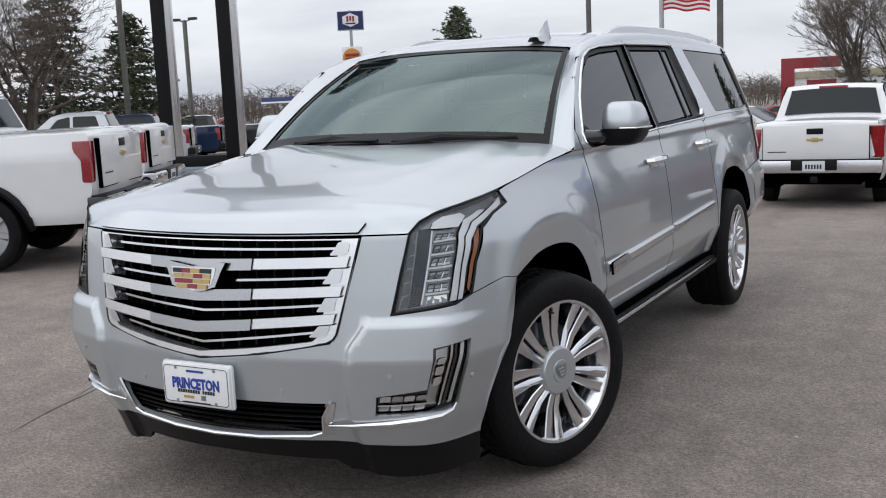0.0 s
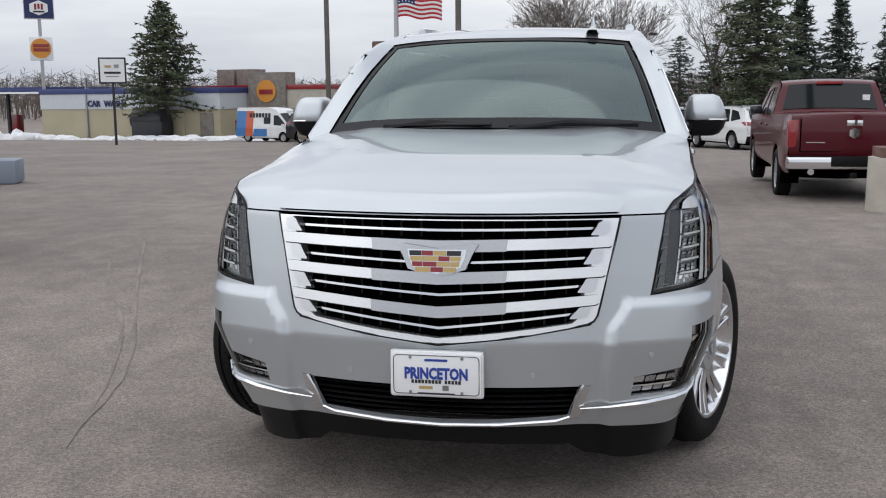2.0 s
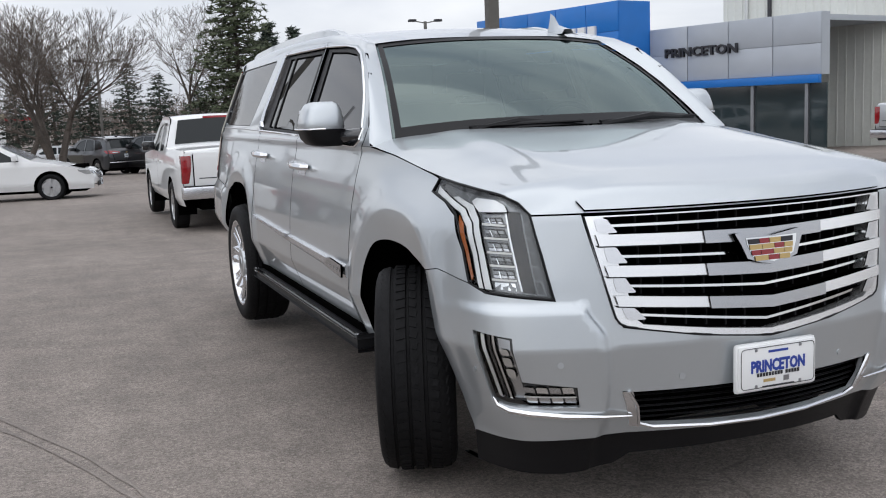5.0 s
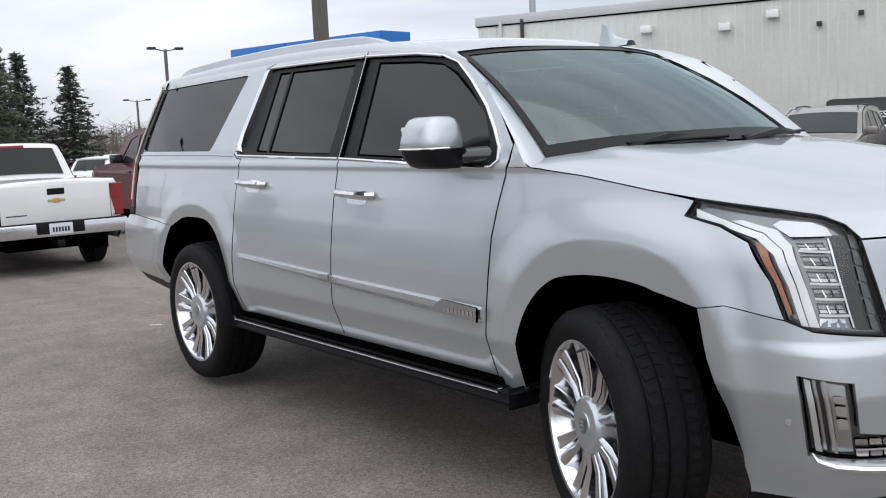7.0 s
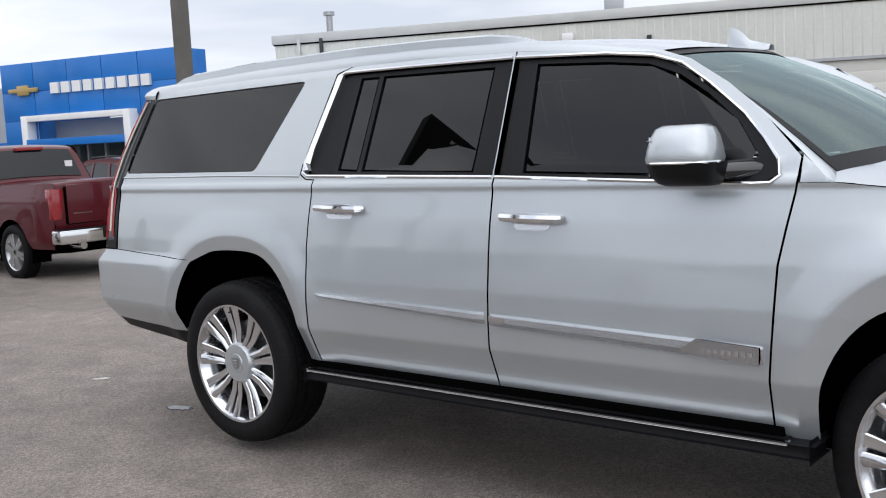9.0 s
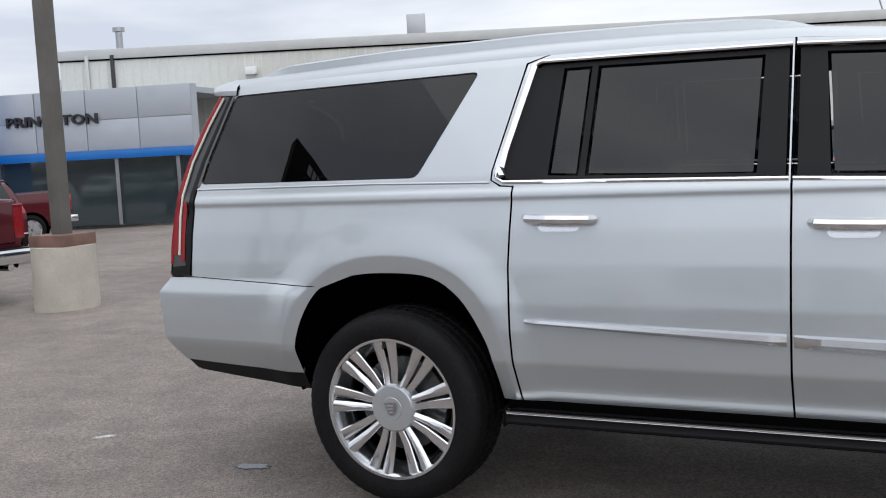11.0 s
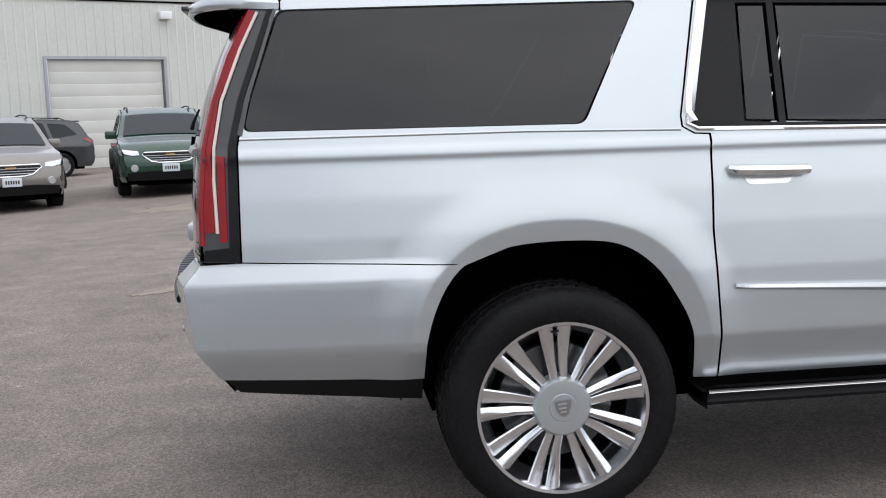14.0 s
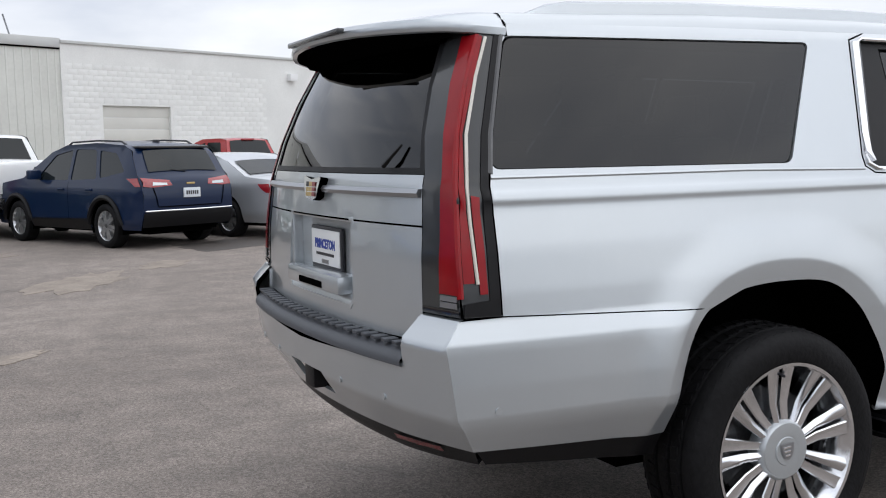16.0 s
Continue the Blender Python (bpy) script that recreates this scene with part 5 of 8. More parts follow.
part("dashboard", boxed(-0.76, 0.76, 0.45, 0.80, 1.10, 1.27, 0.05), M["cabin"], suv)
wheel_pts = [pose(0.38, 0.98, 1.24, 65) @ Vector((0.19 * math.cos(2 * math.pi * i / 28), 0.19 * math.sin(2 * math.pi * i / 28), 0)) for i in range(29)]
part("steering_wheel", tube(bmesh.new(), wheel_pts, 0.016), M["black"], suv)
for sg in (1, -1):
    part("trim_panel", boxed(sg * 0.80, sg * 0.835, 2.9, 4.34, 1.18, 1.352, 0.01), M["cabin"], suv)
part("headliner", boxed(-0.60, 0.60, 1.20, 4.1, 1.735, 1.755), M["cabin"], suv)

TY_R, RIM_R = 0.405, 0.292


def make_wheel(parent, m, pairs=9, tread=True):
    bm = bmesh.new()
    revolve(bm, [(0.135, RIM_R + 0.002), (0.140, RIM_R + 0.004), (0.138, 0.285), (0.12, 0.277), (0.072, 0.246), (-0.03, 0.238), (-0.10, 0.275)], steps=56)
    wheel = part("wheel", bm, M["alloy"], parent, "multi-spoke polished alloy wheel")
    wheel.matrix_basis = m
    bm = bmesh.new()
    prof = [(0.118, 0.286), (0.140, 0.300), (0.150, 0.330), (0.147, 0.360), (0.138, 0.384), (0.118, 0.398), (0.095, 0.4035), (0.088, 0.4035), (0.086, 0.396), (0.076, 0.396), (0.074, 0.405), (0.030, 0.405), (0.028, 0.396), (0.018, 0.396), (0.016, 0.405),
            (-0.03, 0.405), (-0.032, 0.396), (-0.044, 0.396), (-0.046, 0.405), (-0.09, 0.403), (-0.118, 0.397), (-0.140, 0.38), (-0.148, 0.34), (-0.135, 0.29)]
    revolve(bm, prof, steps=72)
    part("tyre", bm, M["rubber"], wheel, "black all-season tyre")
    if tread:
        bm = bmesh.new()
        for i in range(60):
            for x0, x1, ph in ((0.098, 0.124, 0), (-0.012, 0.014, 0.3), (0.034, 0.070, 0.5), (-0.088, -0.050, 0.5), (-0.124, -0.098, 0)):
                a = 2 * math.pi * (i + ph) / 60
                r = 0.404 if abs(x0) < 0.09 and abs(x1) < 0.09 else 0.3925
                box(bm, x0, x1, -0.0135, 0.0135, r - 0.012, r + 0.004, m=pose(0, 0, 0, math.degrees(a)) @ pose(0, 0, 0, 0, 0, 14 if x0 > 0 else -14))
        tagged(part("tread", bm, M["rubber"], wheel), kind="stuff")
    # twin spokes, built once and shared
    bm = bmesh.new()
    for o in (-1, 1):
        rows = []
        for r, w, x, off in ((0.085, 0.0135, 0.112, 0.0155), (0.16, 0.0170, 0.105, 0.0218), (0.24, 0.0225, 0.118, 0.0295), (0.290, 0.0262, 0.130, 0.0340)):
            c = o * off
            rows.append([Vector((x - 0.04, c - w * 0.8, r)), Vector((x - 0.004, c - w, r)), Vector((x, c - w * 0.80, r)), Vector((x + 0.0015 - o * 0.004, c, r)), Vector((x, c + w * 0.80, r)), Vector((x - 0.004, c + w, r)), Vector((x - 0.04, c + w * 0.8, r))])
        loft(bm, rows)
    first = part("spoke", bm, M["alloy"], wheel)
    for i in range(1, pairs):
        ob = link("spoke", first.data, None, wheel)
        ob.matrix_basis = pose(0, 0, 0, 360 * i / pairs)
    bm = bmesh.new()
    revolve(bm, [(0.06, 0.105), (0.112, 0.102), (0.124, 0.092), (0.127, 0.060), (0.126, 0.048), (0.130, 0.046), (0.130, 0.0)], steps=40)
    cap = part("hub_cap", bm, M["silver"], wheel)
    crest_bm = bmesh.new()
    loft(crest_bm, [[(0.1335, -0.030, 0.026), (0.1335, 0.030, 0.026)], [(0.134, -0.024, 0.0), (0.134, 0.024, 0.0)], [(0.134, -0.016, -0.020), (0.134, 0.016, -0.020)], [(0.1335, -0.004, -0.028), (0.1335, 0.004, -0.028)]])
    part("cap_crest", crest_bm, M["alloy_grey"], wheel)
    for q in range(3):
        part("crest_bar", boxed(0.1335, 0.1355, -0.020 + 0.004 * q, 0.012 - 0.002 * q, 0.012 - 0.014 * q, 0.017 - 0.014 * q), M["chrome"], wheel)
    bm = bmesh.new()
    revolve(bm, [(-0.02, 0.20), (0.02, 0.20), (0.022, 0.19), (0.022, 0.06)], steps=40)
    part("brake_disc", bm, M["lamp_grey"], wheel)
    # near-black disc paints the shade behind the spokes
    bm = bmesh.new()
    revolve(bm, [(-0.03, 0.272), (-0.03, 0.01)], steps=32)
    part("wheel_back", bm, M["dark"], wheel)
    part("valve", tube(bmesh.new(), [(0.11, 0.0, 0.262), (0.135, 0.0, 0.255)], 0.005), M["ink"], wheel)
    return wheel


STEER = 21
for x, y, rz in ((0.882, 0.02, -STEER), (0.868, 3.302, 0)):
    make_wheel(suv, pose(x, y, 0.4 if y > 1 else 0.388, 0 if y > 1 else 10, 0, rz))
for x, y, rz in ((-0.882, 0.02, 180 - STEER), (-0.868, 3.302, 180)):
    make_wheel(suv, pose(x, y, 0.4 if y > 1 else 0.388, 5, 0, rz))


# ---- ground: one asphalt sheet, falling slightly towards the far side of the lot ----
def ground_z(x, y):
    return -0.20 * smooth01(4.5, 12.5, y) - float(np.interp(y, [14.0, 24.0, 40.0, 60.0, 90.0], [0.04, 0.30, 0.64, 1.20, 1.50]))


def asphalt():
    """Worn asphalt: coarse and fine stones, broad stains, tyre lanes, sealed hairline cracks and pale chips."""
    m = bpy.data.materials.new("asphalt")
    m.use_nodes = True
    nt = m.node_tree
    b = nt.nodes["Principled BSDF"]
    tc = nt.nodes.new("ShaderNodeTexCoord")

    def node(kind, vec=None, **values):
        n = nt.nodes.new(kind)
        for key, v in values.items():
            n.inputs[key].default_value = v
        if vec:
            nt.links.new(vec, n.inputs["Vector"])
        return n

    def spread(sock, lo, hi, out_lo, out_hi):
        r = node("ShaderNodeMapRange")
        for key, v in (("From Min", lo), ("From Max", hi), ("To Min", out_lo), ("To Max", out_hi)):
            r.inputs[key].default_value = v
        nt.links.new(sock, r.inputs["Value"])
        return r.outputs[0]

    def math_(op, a, b_):
        n = nt.nodes.new("ShaderNodeMath")
        n.operation = op
        for k, v in enumerate((a, b_)):
            if isinstance(v, (int, float)):
                n.inputs[k].default_value = v
            else:
                nt.links.new(v, n.inputs[k])
        return n.outputs[0]

    ob = tc.outputs["Object"]
    broad = node("ShaderNodeTexNoise", ob, Scale=0.32, Detail=5.0, Roughness=0.6)
    mid = node("ShaderNodeTexNoise", ob, Scale=3.2, Detail=4.0, Roughness=0.6)
    stones = node("ShaderNodeTexVoronoi", ob, Scale=95.0)
    fine = node("ShaderNodeTexNoise", ob, Scale=170.0, Detail=3.0, Roughness=0.75)
    # tyre lanes run along the lot
    lane_map = node("ShaderNodeMapping", ob)
    lane_map.inputs["Scale"].default_value, lane_map.inputs["Rotation"].default_value = (2.6, 0.10, 1.0), (0, 0, radians(-12))
    lanes = node("ShaderNodeTexNoise", lane_map.outputs[0], Scale=1.6, Detail=4.0, Roughness=0.55)
    value = math_("MULTIPLY", spread(broad.outputs[0], 0.3, 0.7, 0.82, 1.15), spread(mid.outputs[0], 0.3, 0.7, 0.80, 1.20))
    value = math_("MULTIPLY", value, spread(lanes.outputs[0], 0.35, 0.65, 0.94, 1.05))
    value = math_("MULTIPLY", value, spread(fine.outputs[0], 0.3, 0.7, 0.55, 1.45))
    sep = nt.nodes.new("ShaderNodeSeparateColor")
    nt.links.new(stones.outputs["Color"], sep.inputs[0])
    value = math_("MULTIPLY", value, spread(sep.outputs[0], 0.0, 1.0, 0.70, 1.30))
    # hairline cracks, wandering, only in places
    wander = node("ShaderNodeTexNoise", ob, Scale=1.1, Detail=3.0)
    add = nt.nodes.new("ShaderNodeVectorMath")
    nt.links.new(ob, add.inputs[0])
    nt.links.new(wander.outputs["Color"], add.inputs[1])
    crack = node("ShaderNodeTexVoronoi", add.outputs[0], Scale=0.55)
    crack.feature = "DISTANCE_TO_EDGE"
    where = node("ShaderNodeTexNoise", ob, Scale=0.55, Detail=3.0)
    line = math_("MULTIPLY", spread(crack.outputs["Distance"], 0.0, 0.006, 1.0, 0.0), spread(where.outputs[0], 0.55, 0.66, 0.0, 0.32))
    value = math_("MULTIPLY", value, math_("SUBTRACT", 1.0, line))
    # sparse pale chips and road-paint crumbs
    chips = node("ShaderNodeTexVoronoi", ob, Scale=2.6)
    size = nt.nodes.new("ShaderNodeSeparateColor")
    nt.links.new(chips.outputs["Color"], size.inputs[0])
    chip = math_("MULTIPLY", spread(chips.outputs["Distance"], 0.020, 0.034, 1.0, 0.0), spread(size.outputs[1], 0.80, 0.84, 0.0, 1.0))
    value = math_("ADD", value, math_("MULTIPLY", chip, 1.1))
    base = nt.nodes.new("ShaderNodeRGB")
    base.outputs[0].default_value = (0.212, 0.184, 0.164, 1)
    tint = nt.nodes.new("ShaderNodeVectorMath")
    tint.operation = "SCALE"
    nt.links.new(base.outputs[0], tint.inputs[0])
    nt.links.new(value, tint.inputs["Scale"])
    nt.links.new(tint.outputs[0], b.inputs["Base Color"])
    nt.links.new(spread(mid.outputs[0], 0.3, 0.7, 0.72, 0.92), b.inputs["Roughness"])
    b.inputs["Specular IOR Level"].default_value = 0.3
    height = math_("ADD", fine.outputs[0], math_("MULTIPLY", stones.outputs["Distance"], 0.8))
    bp = node("ShaderNodeBump", Strength=0.55, Distance=0.006)
    nt.links.new(height, bp.inputs["Height"])
    nt.links.new(bp.outputs[0], b.inputs["Normal"])
    return m


M["asphalt"] = asphalt()
xs = sorted(set([-900, -400, -200, -120, -80, -60] + list(range(-50, 51, 5)) + [60, 80, 120, 200, 400, 900]))
ys = sorted(set([-900, -400, -200, -100, -60, -40, -30] + list(range(-20, 20, 1)) + list(range(20, 61, 5)) + [80, 120, 200, 400, 900]))
bm = bmesh.new()
loft(bm, [[(x, y, ground_z(x, y)) for x in xs] for y in ys])
tagged(part("ground", bm, M["asphalt"]), "grey-brown worn asphalt car park with tyre marks and fine cracks", "ground", kind="structure")


# ---- other vehicles ----
M["bg_glass"] = mat("vehicle_glass", (0.010, 0.013, 0.014), 0.06, spec=0.35)
M["bg_rim"] = mat("cast_alloy", (0.55, 0.56, 0.57), 0.3, 0.9)
M["tail_red"] = mat("tail_lamp_red", (0.26, 0.010, 0.014), 0.15, coat=1.0, grain=0.2, grain_size=40)
M["lamp_clear"] = mat("head_lamp", (0.55, 0.57, 0.58), 0.1, 0.5, coat=1.0)
M["plate_white"] = mat("plate_enamel", (0.62, 0.66, 0.70), 0.4)
P = {
    "white": paint("white_paint", (0.72, 0.73, 0.73)), "maroon": mat("maroon_paint", (0.072, 0.003, 0.008), 0.35, coat=0.5, spec=0.2, stain=0.03), "navy": mat("navy_paint", (0.003, 0.013, 0.044), 0.35, coat=0.4, spec=0.2, stain=0.03),
    "green": paint("dark_green_paint", (0.006, 0.042, 0.024), 0.2, 0.25), "grey": paint("grey_brown_paint", (0.20, 0.185, 0.17), 0.5, 0.35), "silver2": paint("light_silver_paint", (0.52, 0.54, 0.56), 0.5, 0.35),
    "black": paint("black_paint", (0.010, 0.010, 0.012)), "red": paint("bright_red_paint", (0.33, 0.012, 0.015)), "tan": paint("tan_paint", (0.30, 0.26, 0.20), 0.4, 0.35), "dgrey": paint("dark_grey_paint", (0.05, 0.052, 0.056), 0.4, 0.3),
}
# profiles run from the front bumper over the roof to the rear bumper; y runs from the middle between the axles, front negative
KINDS = {
    "suv": dict(W=1.86, wb=2.73, r=0.355, sill=0.30, belt=1.02, roof=1.66, top=[(-2.26, 0.32), (-2.31, 0.60), (-2.24, 0.86), (-1.98, 1.0), (-1.20, 1.10), (-0.40, 1.53), (0.05, 1.64), (0.9, 1.66), (1.70, 1.61), (1.92, 1.53), (2.16, 1.14), (2.27, 1.04), (2.31, 0.82), (2.29, 0.50), (2.22, 0.34)],
                shield=(4, 5), back=(9, 10), win=[[(-0.76, 1.07), (-0.26, 1.48), (0.26, 1.565), (0.26, 1.07)], [(0.34, 1.07), (0.34, 1.57), (0.95, 1.555), (1.10, 1.09)], [(1.19, 1.10), (1.06, 1.545), (1.55, 1.49), (1.86, 1.20)]]),
    "sedan": dict(W=1.84, wb=2.80, r=0.335, sill=0.27, belt=0.96, roof=1.46, top=[(-2.40, 0.28), (-2.42, 0.55), (-2.32, 0.72), (-1.35, 0.94), (-1.0, 1.0), (-0.25, 1.38), (0.2, 1.455), (0.8, 1.44), (1.25, 1.32), (1.85, 1.05), (2.45, 1.00), (2.52, 0.80), (2.52, 0.45), (2.45, 0.30)],
                  shield=(4, 5), back=(8, 9), win=[[(-0.72, 1.00), (-0.12, 1.345), (0.30, 1.385), (0.30, 1.00)], [(0.38, 1.00), (0.38, 1.385), (0.85, 1.35), (1.38, 1.08), (1.30, 1.01)]]),
    "pickup": dict(W=2.0, wb=3.74, r=0.40, sill=0.46, belt=1.24, roof=1.92, top=[(-2.83, 0.50), (-2.88, 0.80), (-2.82, 1.12), (-2.60, 1.22), (-1.45, 1.30), (-0.85, 1.80), (-0.5, 1.90), (0.35, 1.91), (0.62, 1.86), (0.82, 1.36), (0.86, 1.34), (2.95, 1.37), (2.99, 1.34), (3.0, 0.78), (2.93, 0.62)],
                   shield=(4, 5), back=(8, 9), win=[[(-1.05, 1.30), (-0.68, 1.72), (-0.32, 1.80), (-0.32, 1.30)], [(-0.24, 1.30), (-0.24, 1.80), (0.40, 1.79), (0.55, 1.32)]]),
    "midpickup": dict(W=1.89, wb=3.26, r=0.385, sill=0.42, belt=1.14, roof=1.80, top=[(-2.50, 0.45), (-2.55, 0.75), (-2.48, 1.02), (-2.25, 1.10), (-1.25, 1.18), (-0.65, 1.68), (-0.3, 1.78), (0.45, 1.785), (0.68, 1.74), (0.86, 1.27), (0.9, 1.25), (2.70, 1.27), (2.74, 1.24), (2.75, 0.72), (2.68, 0.56)],
                      shield=(4, 5), back=(8, 9), win=[[(-0.85, 1.20), (-0.48, 1.60), (-0.10, 1.68), (-0.10, 1.20)], [(-0.02, 1.20), (-0.02, 1.68), (0.48, 1.67), (0.60, 1.22)]]),
    "van": dict(W=1.98, wb=3.45, r=0.35, sill=0.32, belt=1.10, roof=2.45, top=[(-2.85, 0.36), (-2.88, 0.75), (-2.75, 1.05), (-2.30, 1.22), (-2.1, 1.28), (-1.30, 2.05), (-0.9, 2.35), (-0.2, 2.44), (2.6, 2.45), (2.78, 2.36), (2.88, 1.2), (2.90, 0.6), (2.85, 0.36)],
                shield=(4, 5), back=None, win=[[(-1.95, 1.30), (-1.30, 1.90), (-0.85, 1.92), (-0.85, 1.22), (-1.9, 1.18)], [(-0.55, 1.30), (-0.55, 1.75), (0.1, 1.75), (0.1, 1.30)]]),
}
WHEELS = {}


def road_wheel(parent, m, r):
    key = round(r, 3)
    if key not in WHEELS:
        bm = bmesh.new()
        revolve(bm, [(0.09, r * 0.66), (0.115, r * 0.74), (0.12, r * 0.86), (0.095, r * 0.97), (0.06, r), (-0.10, r), (-0.12, r * 0.9), (-0.11, r * 0.66)], steps=32)
        bm2 = bmesh.new()
        revolve(bm2, [(0.095, r * 0.67), (0.085, r * 0.64), (0.03, r * 0.60), (0.03, 0.02)], steps=32)
        for i in range(6):
            for o in (-1, 1):
                a = math.degrees(2 * math.pi * i / 6)
                rows = [[Vector((x - 0.03, o * off - w, rr)), Vector((x, o * off - w, rr)), Vector((x, o * off + w, rr)), Vector((x - 0.03, o * off + w, rr))] for rr, w, x, off in ((0.03, 0.02, 0.09, 0.012), (r * 0.64, 0.026, 0.088, 0.035))]
                mm = pose(0, 0, 0, a)
                loft(bm2, [[mm @ p for p in row] for row in rows], close=True)
        tmp = []
        for b in (bm, bm2):
            me = bpy.data.meshes.new("wheel_mesh")
            bmesh.ops.recalc_face_normals(b, faces=b.faces)
            b.to_mesh(me)
            b.free()
            me.polygons.foreach_set("use_smooth", [True] * len(me.polygons))
            me.set_sharp_from_angle(angle=radians(40))
            tmp.append(me)
        tmp[0].materials.append(M["rubber"])
        tmp[1].materials.append(M["bg_rim"])
        back = bmesh.new()
        revolve(back, [(0.02, r * 0.66), (0.02, 0.01)], steps=24)
        me = bpy.data.meshes.new("wheel_back")
        back.to_mesh(me)
        back.free()
        me.materials.append(M["dark"])
        WHEELS[key] = (tmp[0], tmp[1], me)
    t, rim, bk = WHEELS[key]
    w = link("wheel", bk, None, parent)
    w.matrix_basis = m
    link("tyre", t, None, w)
    link("rim", rim, None, w)


def vehicle(name, kind, colour, x, y, rz, label, category, group="", tail_high=False, bumper="black", cladding=False, plate=True, mark=None, scale=1.0):
    k = KINDS[kind]
    m = pose(x, y, ground_z(x, y), 0, 0, rz) @ Matrix.Scale(scale, 4)
    car = thing(name, label, category, m, group)
    W, top = k["W"] / 2, k["top"]
    y0, y1 = top[0][0], top[-1][0]
    ymin, ymax = min(p[0] for p in top), max(p[0] for p in top)

    def half(yy, z):
        f = 1 - 0.13 * (1 - min(1, max(0, (yy - ymin) / 0.55))) ** 2 - (0.05 if "pickup" in kind else 0.10) * (1 - min(1, max(0, (ymax - yy) / 0.5))) ** 2
        low = 1 - 0.05 * max(0, (k["sill"] + 0.12 - z) / 0.12) if z < k["sill"] + 0.12 else 1
        if z > k["belt"] - 0.08:
            f *= 1 - (0.10 if kind == "van" else 0.20) * min(1, max(0.0, (z - k["belt"] + 0.08)) / (k["roof"] - k["belt"]))
        return W * f * low

    paintm = P[colour]
    nose_s, tail_s = sorted((p[1], p[0]) for p in top[:4]), sorted((p[1], p[0]) for p in top[-5:])
    arches = []
    for cy in (k["wb"] / 2, -k["wb"] / 2):
        R = k["r"] + 0.075
        a0 = math.asin((k["sill"] - k["r"]) / R)
        arches += [(cy + R * math.cos(a), k["r"] + R * math.sin(a)) for a in np.linspace(a0, math.pi - a0, 13)]
    outline = [p for p in top] + [(y1 - 0.02, k["sill"])] + arches + [(y0 + 0.02, k["sill"])]
    for sg in (1, -1):
        f = lambda u, v, sg=sg: Vector((sg * half(u, v), u, v))
        panel("body_side", outline, f, paintm, car, (sg, 0, 0), holes=[rounded(w, 0.05, 2) for w in k["win"]], step=0.12, depth=0.02)
        for w in k["win"]:
            panel("side_window", rounded(w, 0.05, 2), f, M["bg_glass"], car, (sg, 0, 0), lift=-0.012, step=0.3, depth=0)
        for w in k["win"][1:2]:
            cx = w[0][0] - 0.04
            panel("door_gap", [(cx - 0.004, k["sill"] + 0.1), (cx - 0.004, k["belt"] + 0.02), (cx + 0.004, k["belt"] + 0.02), (cx + 0.004, k["sill"] + 0.1)], f, M["dark"], car, (sg, 0, 0), lift=0.002, depth=0)
        if kind != "van":
            for w in k["win"][:2]:
                hy = max(p[0] for p in w) - 0.16
                c = f(hy, k["belt"] - 0.10)
                part("door_handle", boxed(c.x - 0.02, c.x + 0.02, c.y - 0.09, c.y + 0.09, c.z - 0.018, c.z + 0.018, 0.01), paintm, car)
        if cladding:
            lo = [(-k["wb"] / 2 + k["r"] + 0.10, k["sill"] - 0.02), (-k["wb"] / 2 + k["r"] + 0.10, k["sill"] + 0.13), (k["wb"] / 2 - k["r"] - 0.10, k["sill"] + 0.16), (k["wb"] / 2 - k["r"] - 0.10, k["sill"] - 0.02)]
            for cy in (k["wb"] / 2, -k["wb"] / 2):
                R = k["r"] + 0.095
                arc = [f(cy + R * math.cos(a), k["r"] + R * math.sin(a)) + Vector((sg * 0.004, 0, 0)) for a in np.linspace(0.05, math.pi - 0.05, 15)]
                part("wheel_flare", tube(bmesh.new(), arc, 0.045, 6), M["black"], car)
            panel("sill_cladding", lo, f, M["black"], car, (sg, 0, 0), lift=0.008, depth=0.01)
        # mirror
        wy = k["win"][0][0][0] + 0.12
        c = f(wy, k["belt"] + 0.12)
        part("side_mirror", boxed(c.x - (0.0 if sg > 0 else 0.22), c.x + (0.22 if sg > 0 else 0.0), wy - 0.08, wy + 0.05, k["belt"] + 0.06, k["belt"] + 0.22, 0.035), M["gloss_black"] if "pickup" in kind else paintm, car)
        # lamps
        hz = top[2][1] - 0.05
        if kind not in ("suv", "sedan"):
            part("head_lamp", boxed(sg * (W * 0.56), sg * (W * 0.93), ymin + 0.02, ymin + 0.34, hz - 0.07, hz + 0.05, 0.02, ), M["lamp_clear"], car)
        if "pickup" in kind:
            zr = top[-3][1]
            lamp = boxed(sg * (W * 0.80), sg * (W * 0.965), ymax - 0.16, ymax + 0.012, zr - 0.47, zr - 0.05, 0.015)
        elif kind == "van":
            lamp = boxed(sg * (W * 0.85), sg * (W * 0.97), ymax - 0.06, ymax + 0.01, 0.8, 1.5, 0.02)
        else:
            lamp = None
            zl, ze = (0.97, 1.10) if kind == "suv" else (0.78, 0.93)
            yl = float(np.interp(zl, *zip(*tail_s)))
            yh = float(np.interp(ze, *zip(*tail_s)))
            panel("tail_lamp", [(yl - 0.02, zl), (yh - 0.03, ze), (yh - 0.26, ze - 0.005), (yl - 0.20, zl + 0.05), (yl - 0.12, zl)], f, M["tail_red"], car, (sg, 0, 0), lift=0.008, depth=0.01, step=0.05)
            hl = (0.80, 0.90) if kind == "suv" else (0.62, 0.72)
            yn = float(np.interp(hl[0], *zip(*nose_s)))
